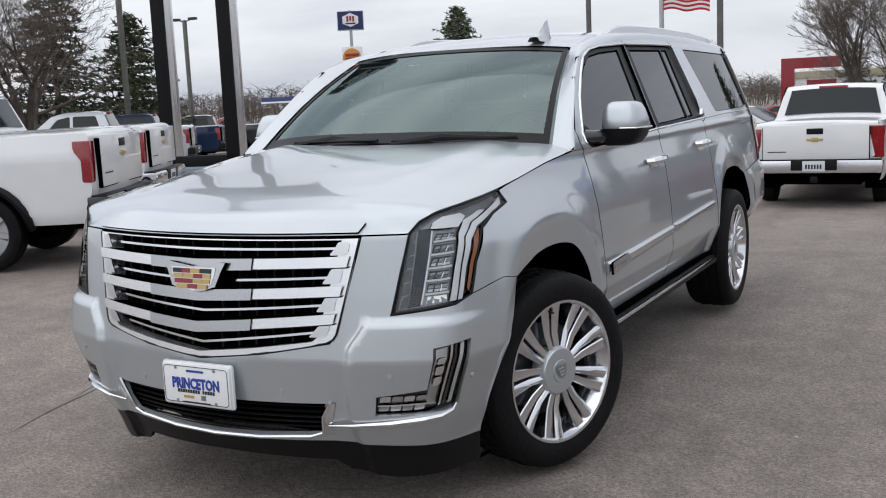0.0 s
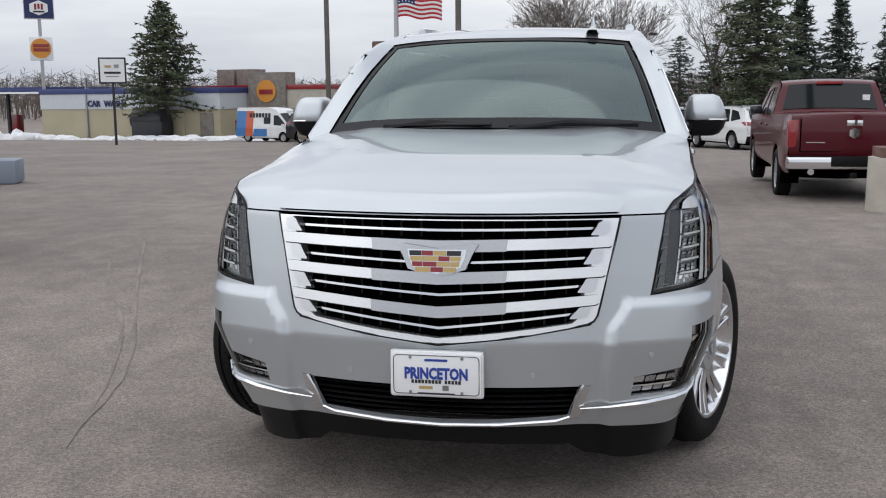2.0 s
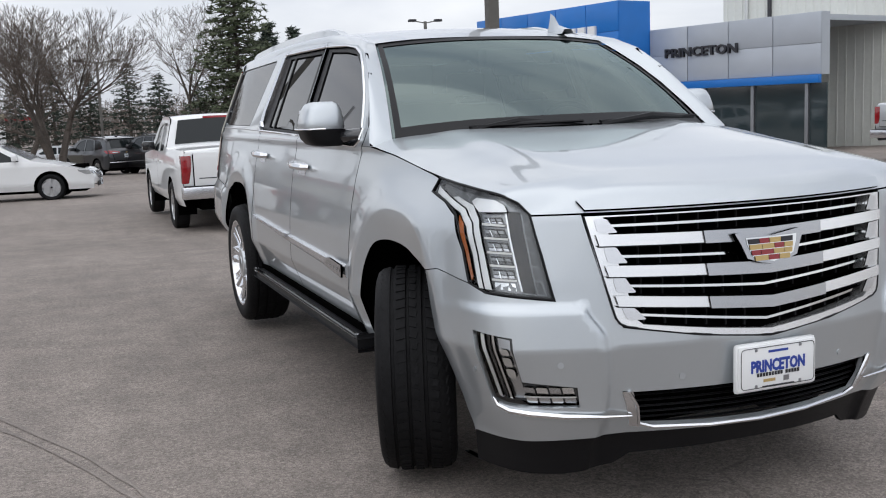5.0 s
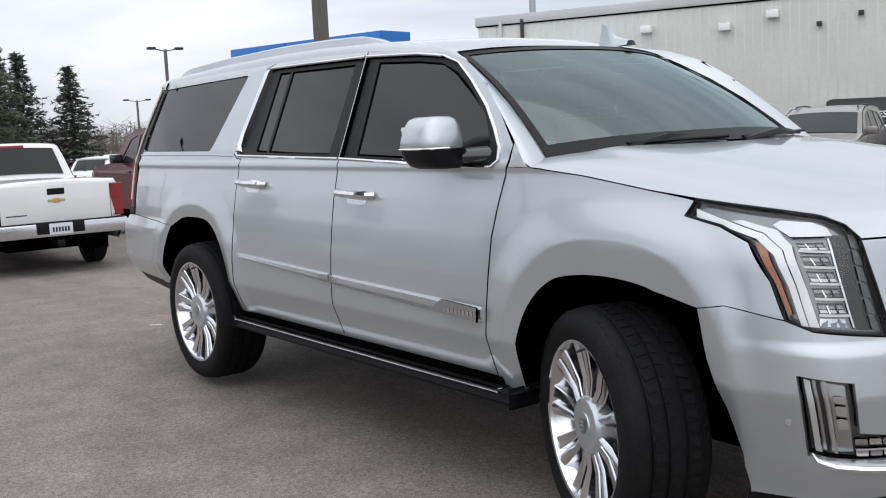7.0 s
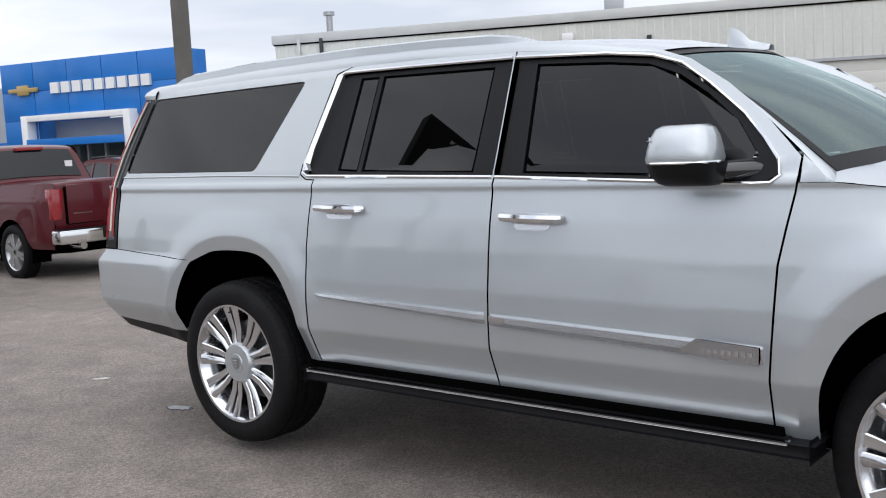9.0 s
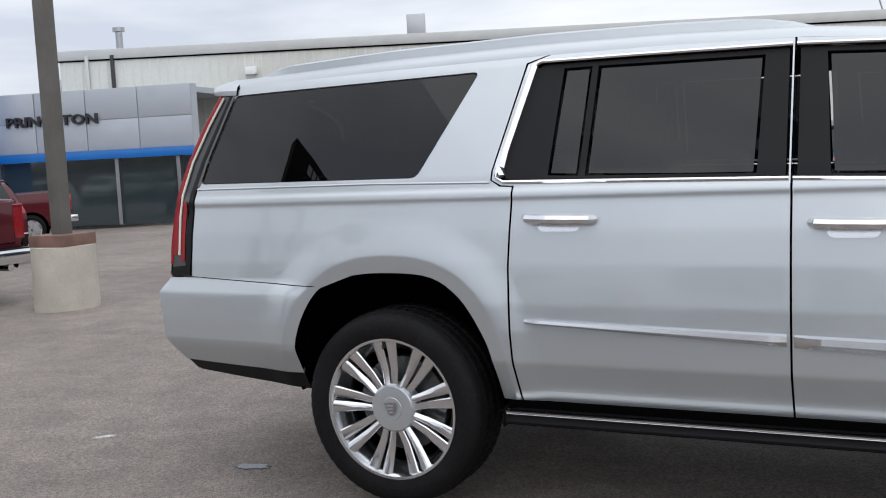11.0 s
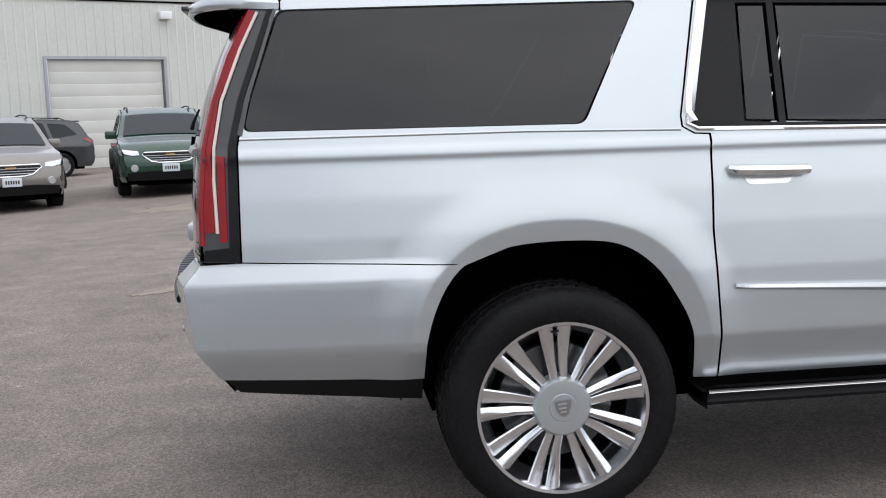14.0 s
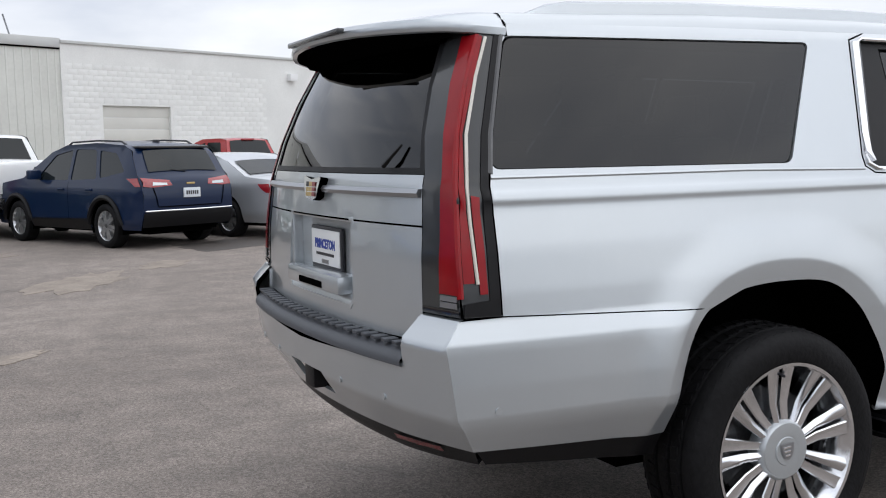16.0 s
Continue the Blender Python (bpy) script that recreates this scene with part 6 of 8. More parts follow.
            panel("head_lamp", [(yn + 0.03, hl[0]), (yn + 0.06, hl[1]), (yn + 0.34, hl[1] + 0.03), (yn + 0.30, hl[1] - 0.02), (yn + 0.14, hl[0])], f, M["lamp_clear"], car, (sg, 0, 0), lift=0.008, depth=0.01, step=0.05)
        if lamp:
            part("tail_lamp", lamp, M["tail_red"], car)
        for cy in (k["wb"] / 2, -k["wb"] / 2):
            road_wheel(car, pose(sg * (W - 0.115), cy, k["r"], 15, 0, 0 if sg > 0 else 180), k["r"])
            bm = bmesh.new()
            R = k["r"] + 0.085
            rows = [[Vector((sg * (W - 0.32), cy + R * math.cos(a), k["r"] + R * math.sin(a))), Vector((sg * (W - 0.035), cy + R * math.cos(a), k["r"] + R * math.sin(a)))] for a in np.linspace(-0.3, math.pi + 0.3, 13)]
            vs = loft(bm, rows)
            bm.faces.new([v[0] for v in vs])
            # near-black liner, shade of the well painted in
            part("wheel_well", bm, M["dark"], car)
    def bulge(yy, u):
        return math.copysign(0.07, yy) * (1 - u * u) * smooth01(ymax - 0.75, ymax - 0.2, abs(yy))

    nose_p, tail_p = sorted((p[1], p[0]) for p in top[:4]), sorted((p[1], p[0]) for p in top[-7:])

    def end_at(profile):
        def f(u, z):
            yy = float(np.interp(z, [p[0] for p in profile], [p[1] for p in profile]))
            return Vector((u * half(yy, z), yy + bulge(yy, u), z))
        return f

    # the sheet over nose, roof and tail
    prof = rounded(top, 0.10, 3)[3:-3]
    bm = bmesh.new()
    rows = []
    for yy, z in prof:
        h = half(yy, z)
        rows.append([Vector((u * h, yy + bulge(yy, u), z + (0.035 if z > 0.9 else 0.0) * (1 - u * u) - 0.004)) for u in (-1, -0.95, -0.85, -0.7, -0.5, -0.25, 0, 0.25, 0.5, 0.7, 0.85, 0.95, 1)])
    loft(bm, rows)
    part("body_top", bm, paintm, car)

    def pane(nm, a, b, t0, t1, wfrac=0.88):
        bm = bmesh.new()
        rows = []
        for t in np.linspace(t0, t1, 5):
            yy, z = a[0] + (b[0] - a[0]) * t, a[1] + (b[1] - a[1]) * t
            n = Vector((0, -(b[1] - a[1]), b[0] - a[0])).normalized()
            if n.z < 0:
                n = -n
            h = half(yy, z) * wfrac
            rows.append([Vector((u * h, yy + bulge(yy, u * wfrac), z + 0.035 * (1 - (u * wfrac) ** 2))) + n * 0.014 for u in np.linspace(-1, 1, 13)])
        loft(bm, rows)
        part(nm, bm, M["bg_glass"], car)

    i, j = k["shield"]
    pane("windshield", top[i], top[j], 0.06, 0.96)
    if k["back"]:
        i, j = k["back"]
        pane("rear_glass", top[i], top[j], 0.08, 0.92, 0.84 if kind != "suv" else 0.78)
    # underbody, bumpers, plates
    part("underbody", boxed(-W + 0.34, W - 0.34, ymin + 0.25, ymax - 0.25, k["sill"] - 0.08, k["belt"] - 0.12), M["dark"], car, smooth=False)
    part("cabin_block", boxed(-W * 0.70, W * 0.70, k["win"][0][0][0] + 0.35, max(p[0] for p in k["win"][-1]) - 0.1, k["belt"] - 0.2, k["belt"] + 0.22), M["cabin"], car, smooth=False)
    if kind in ("suv", "sedan"):
        ff, fr = end_at(nose_p), end_at(tail_p)
        dz = 0.0 if kind == "suv" else -0.17
        N, T = (0, -1, 0.2), (0, 1, 0.2)
        gp = [(-0.42, 0.68), (-0.60, 0.80), (-0.56, 0.845), (0.56, 0.845), (0.60, 0.80), (0.42, 0.68), (0.25, 0.655), (-0.25, 0.655)]
        gp = [(u, z + dz) for u, z in gp]
        gril = panel("front_grille", gp, ff, M["black"], car, N, lift=0.012, depth=0.02, step=0.08)
        ring = [ff(u, z) + Vector((0, -0.016, 0)) for u, z in dense(gp, 0.06)]
        part("grille_trim", tube(bmesh.new(), ring + ring[:2], 0.014), M["chrome"], gril)
        for q in range(3):
            part("grille_bar", tube(bmesh.new(), [ff(u, 0.70 + dz + q * 0.042) + Vector((0, -0.016, 0)) for u in np.linspace(-0.44 - 0.05 * q, 0.44 + 0.05 * q, 9)], 0.007, 5), M["alloy_grey"], gril)
        bt = boxed(-0.085, 0.085, -0.02, 0.0, -0.014, 0.014, 0.005, m=Matrix.Translation(ff(0, 0.795 + dz) + Vector((0, -0.012, 0))))
        part("grille_mark", bt, M["gold"] if kind == "suv" else M["chrome"], gril)
        panel("lower_bumper", [(-0.97, 0.33), (-0.95, 0.47), (-0.45, 0.50), (0.45, 0.50), (0.95, 0.47), (0.97, 0.33)] if kind == "suv" else [(-0.6, 0.30), (-0.6, 0.42), (0.6, 0.42), (0.6, 0.30)], ff, M["black"], car, N, lift=0.010, depth=0.015, step=0.1)
        for sg in (1, -1):
            panel("head_lamp", [(sg * u, z + dz) for u, z in ((0.66, 0.80), (0.68, 0.865), (0.985, 0.90), (0.985, 0.83), (0.82, 0.79))], ff, M["lamp_clear"], car, N, lift=0.010, depth=0.012, step=0.08)
            if kind == "suv":
                c = ff(sg * 0.80, 0.56)
                bm = bmesh.new()
                bmesh.ops.create_cone(bm, segments=16, radius1=0.075, radius2=0.06, depth=0.03, cap_ends=True, matrix=Matrix.Translation(c) @ pose(0, 0, 0, 90, 0, sg * 12))
                part("fog_lamp", bm, M["lamp_clear"], car)
            lp = ((0.40, 0.98), (0.44, 1.055), (0.985, 1.10), (0.985, 0.97), (0.78, 0.955)) if kind == "suv" else ((0.55, 0.80), (0.55, 0.92), (0.985, 0.93), (0.985, 0.78))
            tl = panel("tail_lamp", [(sg * u, z) for u, z in lp], fr, M["tail_red"], car, T, lift=0.010, depth=0.012, step=0.08)
            lq = ((0.50, 0.985), (0.52, 1.02), (0.80, 1.035), (0.80, 0.985)) if kind == "suv" else ((0.60, 0.85), (0.60, 0.88), (0.80, 0.88), (0.80, 0.85))
            panel("reverse_lens", [(sg * u, z) for u, z in lq], fr, M["lamp_clear"], tl, T, lift=0.014, depth=0, step=0.1)
        c = ff(0, 0.56 + dz)
        part("front_plate", boxed(-0.155, 0.155, c.y - 0.035, c.y - 0.012, c.z - 0.075, c.z + 0.075, 0.004), M["plate_white"], car)
        for q in range(6):
            part("plate_bar", boxed(-0.11 + q * 0.04, -0.085 + q * 0.04, c.y - 0.038, c.y - 0.034, c.z - 0.03, c.z + 0.03), M["ink"], car)
        # tail: bumper, chrome line, wiper, mark
        panel("rear_bumper", [(-0.985, 0.35), (-0.985, 0.56), (-0.7, 0.575), (0.7, 0.575), (0.985, 0.56), (0.985, 0.35)], fr, M["black"] if kind == "suv" else paintm, car, T, lift=0.016, depth=0.02, step=0.1)
        part("bumper_trim", tube(bmesh.new(), [fr(u, 0.595) + Vector((0, 0.016, 0)) for u in np.linspace(-0.97, 0.97, 17)], 0.013, 6), M["chrome"], car)
        seam = [fr(u, z) + Vector((0, 0.004, 0)) for u, z in dense([(-0.72, 0.66), (-0.80, 0.96), (-0.79, 0.97), (-0.70, 0.65), (0.70, 0.65), (0.79, 0.97), (0.80, 0.96), (0.72, 0.66)], 0.08)]
        part("gate_line", tube(bmesh.new(), seam, 0.004, 4), M["dark"], car)
        if kind == "suv":
            part("rear_wiper", tube(bmesh.new(), [fr(0.0, 1.19) + Vector((0, 0.03, 0)), fr(0.32, 1.22) + Vector((0, 0.03, 0))], 0.010), M["black"], car)
            part("tail_mark", boxed(-0.075, 0.075, -0.004, 0.012, -0.014, 0.014, 0.004, m=Matrix.Translation(fr(0, 1.005) + Vector((0, 0.006, 0)))), M["gold"], car)
            part("roof_spoiler", boxed(-W * 0.70, W * 0.70, 1.62, 1.99, 1.555, 1.60, 0.02), M["gloss_black"] if cladding else paintm, car)
            part("roof_fin", boxed(-0.02, 0.02, 1.40, 1.55, 1.62, 1.70, 0.012), M["ink"], car)
            for sg in (1, -1):
                part("roof_rail", tube(bmesh.new(), [(sg * W * 0.66, y_, z_) for y_, z_ in ((-0.1, 1.64), (0.0, 1.685), (0.8, 1.70), (1.45, 1.675), (1.58, 1.62))], 0.016), M["ink"], car)
        c = fr(0, 0.86 if kind == "suv" else 0.86)
        part("rear_plate", boxed(-0.155, 0.155, c.y - 0.01, c.y + 0.020, c.z - 0.075, c.z + 0.075, 0.004), M["plate_white"], car)
        for q in range(6):
            part("plate_bar", boxed(-0.11 + q * 0.04, -0.085 + q * 0.04, c.y + 0.018, c.y + 0.024, c.z - 0.03, c.z + 0.03), M["ink"], car)
        return car
    part("front_grille", boxed(-W * 0.52, W * 0.52, ymin - 0.015, ymin + 0.2, hz - 0.17, hz + 0.03, 0.02), M["black"], car)
    part("grille_trim", tube(bmesh.new(), [(-W * 0.55, ymin + 0.03, hz + 0.02), (-W * 0.38, ymin - 0.02, hz - 0.12), (0, ymin - 0.03, hz - 0.16), (W * 0.38, ymin - 0.02, hz - 0.12), (W * 0.55, ymin + 0.03, hz + 0.02)], 0.018), M["chrome"], car)
    part("lower_bumper", boxed(-W * 0.82, W * 0.82, ymin - 0.01, ymin + 0.25, k["sill"] - 0.05, k["sill"] + 0.14, 0.03), M["black"], car)
    part("front_plate", boxed(-0.155, 0.155, ymin - 0.03, ymin - 0.015, hz - 0.36, hz - 0.205, 0.004), M["plate_white"], car)
    part("grille_bowtie", boxed(-0.08, 0.08, ymin - 0.03, ymin - 0.01, hz - 0.055, hz - 0.02, 0.01), M["gold"], car)
    if "pickup" in kind:
        zr = top[-3][1]
        part("tailgate_gap", boxed(-W * 0.785, W * 0.785, ymax - 0.01, ymax + 0.063, zr - 0.54, zr - 0.03, 0.01), M["dark"], car)
        gate_p = part("tailgate", boxed(-W * 0.775, W * 0.775, ymax + 0.03, ymax + 0.072, zr - 0.53, zr, 0.015), paintm, car)
        part("handle_bezel", boxed(-0.115, 0.115, ymax + 0.066, ymax + 0.078, zr - 0.14, zr - 0.055, 0.008), M["black"] if colour != "maroon" else M["chrome"], gate_p)
        if mark == "round":
            bm = bmesh.new()
            bmesh.ops.create_cone(bm, segments=6, radius1=0.085, radius2=0.075, depth=0.02, cap_ends=True, matrix=pose(0, ymax + 0.078, zr - 0.25, 90))
            part("tailgate_mark", bm, M["chrome"], gate_p)
        else:
            bm = boxed(-0.115, 0.115, ymax + 0.068, ymax + 0.08, zr - 0.235, zr - 0.20, 0.006)
            box(bm, -0.045, 0.045, ymax + 0.069, ymax + 0.081, zr - 0.25, zr - 0.185, 0.006)
            part("tailgate_bowtie", bm, M["gold"], gate_p)
        part("name_bar", boxed(W * 0.42, W * 0.70, ymax + 0.070, ymax + 0.075, zr - 0.40, zr - 0.385), M["ink"] if colour != "maroon" else M["chrome"], gate_p)
        part("brake_light", boxed(-0.22, 0.22, 0.60, 0.70, k["roof"] - 0.075, k["roof"] - 0.02, 0.01), M["tail_red"], car)
        zb = 0.52
        bb = part("rear_bumper", boxed(-W * 0.98, W * 0.98, ymax - 0.06, ymax + 0.17, zb + 0.02, zb + 0.21, 0.03), M[bumper], car)
        part("bumper_recess", boxed(-W * 0.34, W * 0.34, ymax + 0.12, ymax + 0.177, zb + 0.06, zb + 0.222, 0.015), M["black"], bb)
        part("bumper_top", boxed(-W * 0.95, W * 0.95, ymax - 0.05, ymax + 0.14, zb + 0.205, zb + 0.22, 0.004), M["black"], bb)
        if plate:
            part("rear_plate", boxed(-0.155, 0.155, ymax + 0.176, ymax + 0.184, zb + 0.05, zb + 0.20, 0.004), M["plate_white"], car)
            for q in range(6):
                part("plate_bar", boxed(-0.11 + q * 0.04, -0.085 + q * 0.04, ymax + 0.183, ymax + 0.186, zb + 0.085, zb + 0.15), M["ink"], car)
        part("axle", tube(bmesh.new(), [(-W + 0.3, k["wb"] / 2, k["r"]), (0, k["wb"] / 2, k["r"] - 0.02), (W - 0.3, k["wb"] / 2, k["r"])], 0.09, 10), M["black"], car)
        part("hitch", boxed(-0.05, 0.05, ymax - 0.3, ymax + 0.15, zb - 0.12, zb - 0.03, 0.01), M["black"], car)
        part("bed_cover", boxed(-W * 0.86, W * 0.86, 0.95, ymax - 0.05, zr - 0.04, zr - 0.01), M["black"], car)
    else:
        zb = k["sill"]
        part("rear_bumper", boxed(-W * 0.86, W * 0.86, ymax - 0.18, ymax + 0.015, zb - 0.02, zb + 0.26, 0.04), M["black"], car)
        py = ymax
        part("rear_plate", boxed(-0.155, 0.155, py - 0.02, py + 0.075, 0.80, 0.94, 0.004), M["plate_white"], car)
        for q in range(6):
            part("plate_bar", boxed(-0.11 + q * 0.04, -0.085 + q * 0.04, py + 0.072, py + 0.078, 0.835, 0.895), M["ink"], car)
    return car


vehicle("pickup_truck", "pickup", "white", -8.49, 2.88, -60, "white heavy-duty pickup with black wheel flares, parked", "pickup truck", bumper="gloss_black", cladding=True)
vehicle("pickup_truck", "pickup", "white", -10.76, 5.92, -59, "white crew-cab pickup with chrome rear bumper, parked", "pickup truck", bumper="chrome")
vehicle("pickup_truck", "pickup", "silver2", -21.1, 18.2, -54, "pale silver pickup with dark tinted windows, parked", "pickup truck")
vehicle("pickup_truck", "pickup", "navy", -25.0, 24.2, -54, "dark blue pickup parked in a row", "pickup truck")
vehicle("pickup_truck", "pickup", "black", -31.5, 35.0, -54, "black pickup parked in a row", "pickup truck")
vehicle("pickup_truck", "pickup", "red", -38.0, 45.5, -54, "red pickup parked in a row", "pickup truck")
vehicle("pickup_truck", "midpickup", "white", 0.42, 13.55, 180.5, "white mid-size pickup with green-white plate, parked", "pickup truck", bumper="satin", scale=0.94)
red_truck = vehicle("pickup_truck", "pickup", "maroon", 4.10, 15.13, 179, "dark red pickup with chrome bumper and twin exhausts", "pickup truck", bumper="chrome", mark="round", plate=False)
for x in (-0.62, 0.62):
    bm = bmesh.new()
    tube(bm, [(x, 2.7, 0.50), (x, 3.14, 0.50)], 0.05, 12)
    part("exhaust_tip", bm, M["chrome"], red_truck)
part("window_tag", boxed(-0.66, -0.54, 0.70, 0.76, 1.50, 1.66), M["white"], red_truck)
vehicle("suv", "suv", "maroon", 9.28, 20.0, 174, "dark red crossover SUV, parked on asphalt", "suv", scale=1.06)
vehicle("sedan", "sedan", "white", -3.31, 24.3, 81, "white four-door sedan, parked side-on", "sedan")
ROW = [("suv", "maroon", -6.5, 31.1, "dark red SUV parked in a row"), ("suv", "grey", -8.3, 33.5, "grey-brown SUV parked in a row"), ("suv", "white", -9.7, 35.9, "white SUV parked in a row"), ("suv", "tan", -11.5, 40.1, "tan crossover parked in a row"),
       ("suv", "black", -13.4, 44.1, "black SUV parked in a row"), ("suv", "silver2", -16.3, 49.7, "silver hatchback parked in a row"), ("suv", "dgrey", -18.1, 53.6, "dark grey crossover parked in a row")]
for kd, col, x, y, lab in ROW:
    vehicle("suv", kd, col, x, y, 81, lab + " of cars", "suv", "cars parked in a row")
van = vehicle("van", "van", "white", -18.5, 49.6, 66, "white van with blue and orange side graphics", "van", scale=0.77)
for sg in (1, -1):
    for a, b, col in ((1.9, 2.86, "sky_blue"), (1.2, 1.9, "orange"), (-0.2, 1.2, "sky_blue")):
        M.setdefault("sky_blue", mat("blue_vinyl", (0.03, 0.16, 0.42), 0.35, coat=0.5))
        M.setdefault("orange", mat("orange_vinyl", (0.55, 0.09, 0.02), 0.35, coat=0.5))
        top_z = 2.2 if a > 1 else 0.95
        f = lambda u, v, sg=sg: Vector((sg * 0.985 * (1 - 0.10 * min(1, max(0.0, (v - 1.02) / 1.35))), u, v))
        panel("side_graphic", [(a, 0.42), (a - (0.15 if a > 1 else 0), top_z), (b - 0.15, top_z), (b, 0.42)], f, M[col], van, (sg, 0, 0), lift=0.012, depth=0)
    for q in range(7):
        part("letter_bar", boxed(sg * 0.93, sg * 0.965, -0.55 + q * 0.30, -0.35 + q * 0.30, 1.75, 2.05), M["ink"], van)
vehicle("sedan", "sedan", "silver2", -0.9, 60.0, 81, "pale silver sedan parked far off", "sedan")
vehicle("sedan", "sedan", "tan", 1.2, 51.8, 81, "tan sedan parked far off", "sedan")
vehicle("sedan", "sedan", "red", -9.5, 70.0, 81, "red sedan parked far off", "sedan")
vehicle("sedan", "sedan", "dgrey", 5.0, 66.0, 75, "dark grey sedan parked far off", "sedan")
vehicle("suv", "suv", "black", 2.4, 41.5, 205, "black crossover SUV parked beyond the pickup trucks", "suv", cladding=True)
vehicle("suv", "suv", "dgrey", 0.2, 44.0, 205, "dark grey crossover SUV parked beyond the pickups", "suv")
vehicle("suv", "suv", "white", 4.8, 37.4, 205, "white crossover SUV parked beside a black one", "suv")
vehicle("suv", "suv", "white", 9.5, 33.0, 120, "white SUV parked beyond the dark red pickup", "suv")
vehicle("pickup_truck", "pickup", "maroon", 13.5, 24.5, 250, "dark red pickup parked beside the showroom", "pickup truck", bumper="chrome", plate=False)
vehicle("suv", "suv", "green", 17.55, 7.12, -78, "dark green compact SUV with chrome grille trim", "suv", cladding=True)
vehicle("suv", "suv", "grey", 16.05, 9.98, -68, "grey-brown compact SUV with chrome grille trim", "suv", cladding=True)
vehicle("pickup_truck", "pickup", "white", 19.4, 4.98, 108, "white crew-cab pickup parked by a metal building", "pickup truck", bumper="gloss_black")
vehicle("suv", "suv", "navy", 14.9, 3.1, 113.6, "dark blue compact SUV with black cladding", "suv", cladding=True)
vehicle("sedan", "sedan", "silver2", 15.8, 0.95, 113.6, "silver sedan parked beside a blue SUV", "sedan")
vehicle("sedan", "sedan", "silver2", 19.0, 1.0, 113.6, "silver sedan parked in the second row", "sedan")
vehicle("pickup_truck", "pickup", "red", 27.5, -2.5, 113.6, "bright red crew-cab pickup by the brick wall", "pickup truck")
vehicle("pickup_truck", "pickup", "silver2", 19.9, 15.2, 98, "silver pickup seen from behind by a metal wall", "pickup truck", bumper="satin")
vehicle("suv", "suv", "dgrey", 26.0, 12.6, 205, "dark grey crossover parked by the metal wall", "suv")
van2 = vehicle("van", "van", "black", 28.6, 15.2, 25, "black cargo van with white lettering", "van", scale=0.82)
text_mesh("lettering", "TWIN CITIES", 0.36, pose(-0.955, 1.55, 1.78, 90, 0, -90), M["white"], van2, 0.004, bold=0.006)
part("letter_bar", boxed(-1.0, -0.965, -0.2, 2.0, 1.32, 1.38), M["white"], van2)
part("letter_bar", boxed(-1.005, -0.975, -1.6, 2.3, 0.62, 0.69), M["white"], van2)

# ---- long metal-clad workshop with a brick end ----
M["cladding"] = mat("ribbed_metal_cladding", (0.60, 0.61, 0.57), 0.5, grain=0.03, grain_size=8, stain=0.07, stain_size=0.5, per_piece=0.03)
M["brick_white"] = mat("white_painted_brick", (0.74, 0.75, 0.73), 0.75, grain=0.04, grain_size=20, stain=0.06, stain_size=0.6, per_piece=0.04)
M["door_white"] = mat("garage_door_enamel", (0.60, 0.60, 0.56), 0.5, stain=0.05, stain_size=1.0)
M["flashing"] = mat("roof_flashing", (0.50, 0.51, 0.50), 0.4, 0.2, stain=0.05)
NW, TW, C0 = Vector((0.906, 0.423, 0)), Vector((0.423, -0.906, 0)), Vector((22.4, 29.2, 0))
WALL = Matrix(((TW.x, NW.x, 0, C0.x), (TW.y, NW.y, 0, C0.y), (0, 0, 1, -0.68), (0, 0, 0, 1)))  # local x along, y into the building, z up
work = thing("workshop", "long pale metal-clad workshop with garage doors and brick end", "building", WALL)
H = 6.15
DOOR = (18.7, 22.5, 4.0)
BR = 30.5
bm = bmesh.new()
for x0, x1, z0, z1 in ((0, DOOR[0], 0, H), (DOOR[0], DOOR[1], DOOR[2], H), (DOOR[1], BR, 0, H)):
    box(bm, x0, x1, 0.0, 0.25, z0, z1)
part("wall", bm, M["cladding"], work, smooth=False)
rib = boxed(-0.030, 0.030, -0.016, 0.0, 0.02, H - 0.2, 0.006)
first = part("rib", rib, M["cladding"], work)
first.location.x = 0.15
nrib = 1
x = 0.45
while x < BR - 0.1:
    if not DOOR[0] - 0.06 < x < DOOR[1] + 0.06:
        ob = link("rib", first.data, None, work)
        ob.location.x = x
    x += 0.305
short = boxed(-0.030, 0.030, -0.016, 0.0, DOOR[2] + 0.02, H - 0.2, 0.008)
x = DOOR[0] + 0.1
fs = part("rib", short, M["cladding"], work)
fs.location.x = x
while x < DOOR[1] - 0.3:
    x += 0.305
    link("rib", fs.data, None, work).location.x = x
part("eave_flashing", boxed(-0.1, BR, -0.09, 0.3, H - 0.22, H + 0.12, 0.02), M["flashing"], work)
# solid near-black strip paints the eave's shadow on the wall
part("eave_shadow_strip", boxed(-0.05, BR, -0.05, 0.0, H - 0.27, H - 0.22), M["dark"], work)
for seg in range(10):
    part("door_panel", boxed(DOOR[0] + 0.05, DOOR[1] - 0.05, 0.08, 0.14, seg * 0.4 + 0.004, seg * 0.4 + 0.396, 0.006), M["door_white"], work)
for x0, x1, z0, z1 in ((DOOR[0] - 0.1, DOOR[0], 0, DOOR[2] + 0.1), (DOOR[1], DOOR[1] + 0.1, 0, DOOR[2] + 0.1), (DOOR[0], DOOR[1], DOOR[2], DOOR[2] + 0.1)):
    part("door_frame", boxed(x0, x1, -0.05, 0.08, z0, z1), M["alloy_grey"], work)
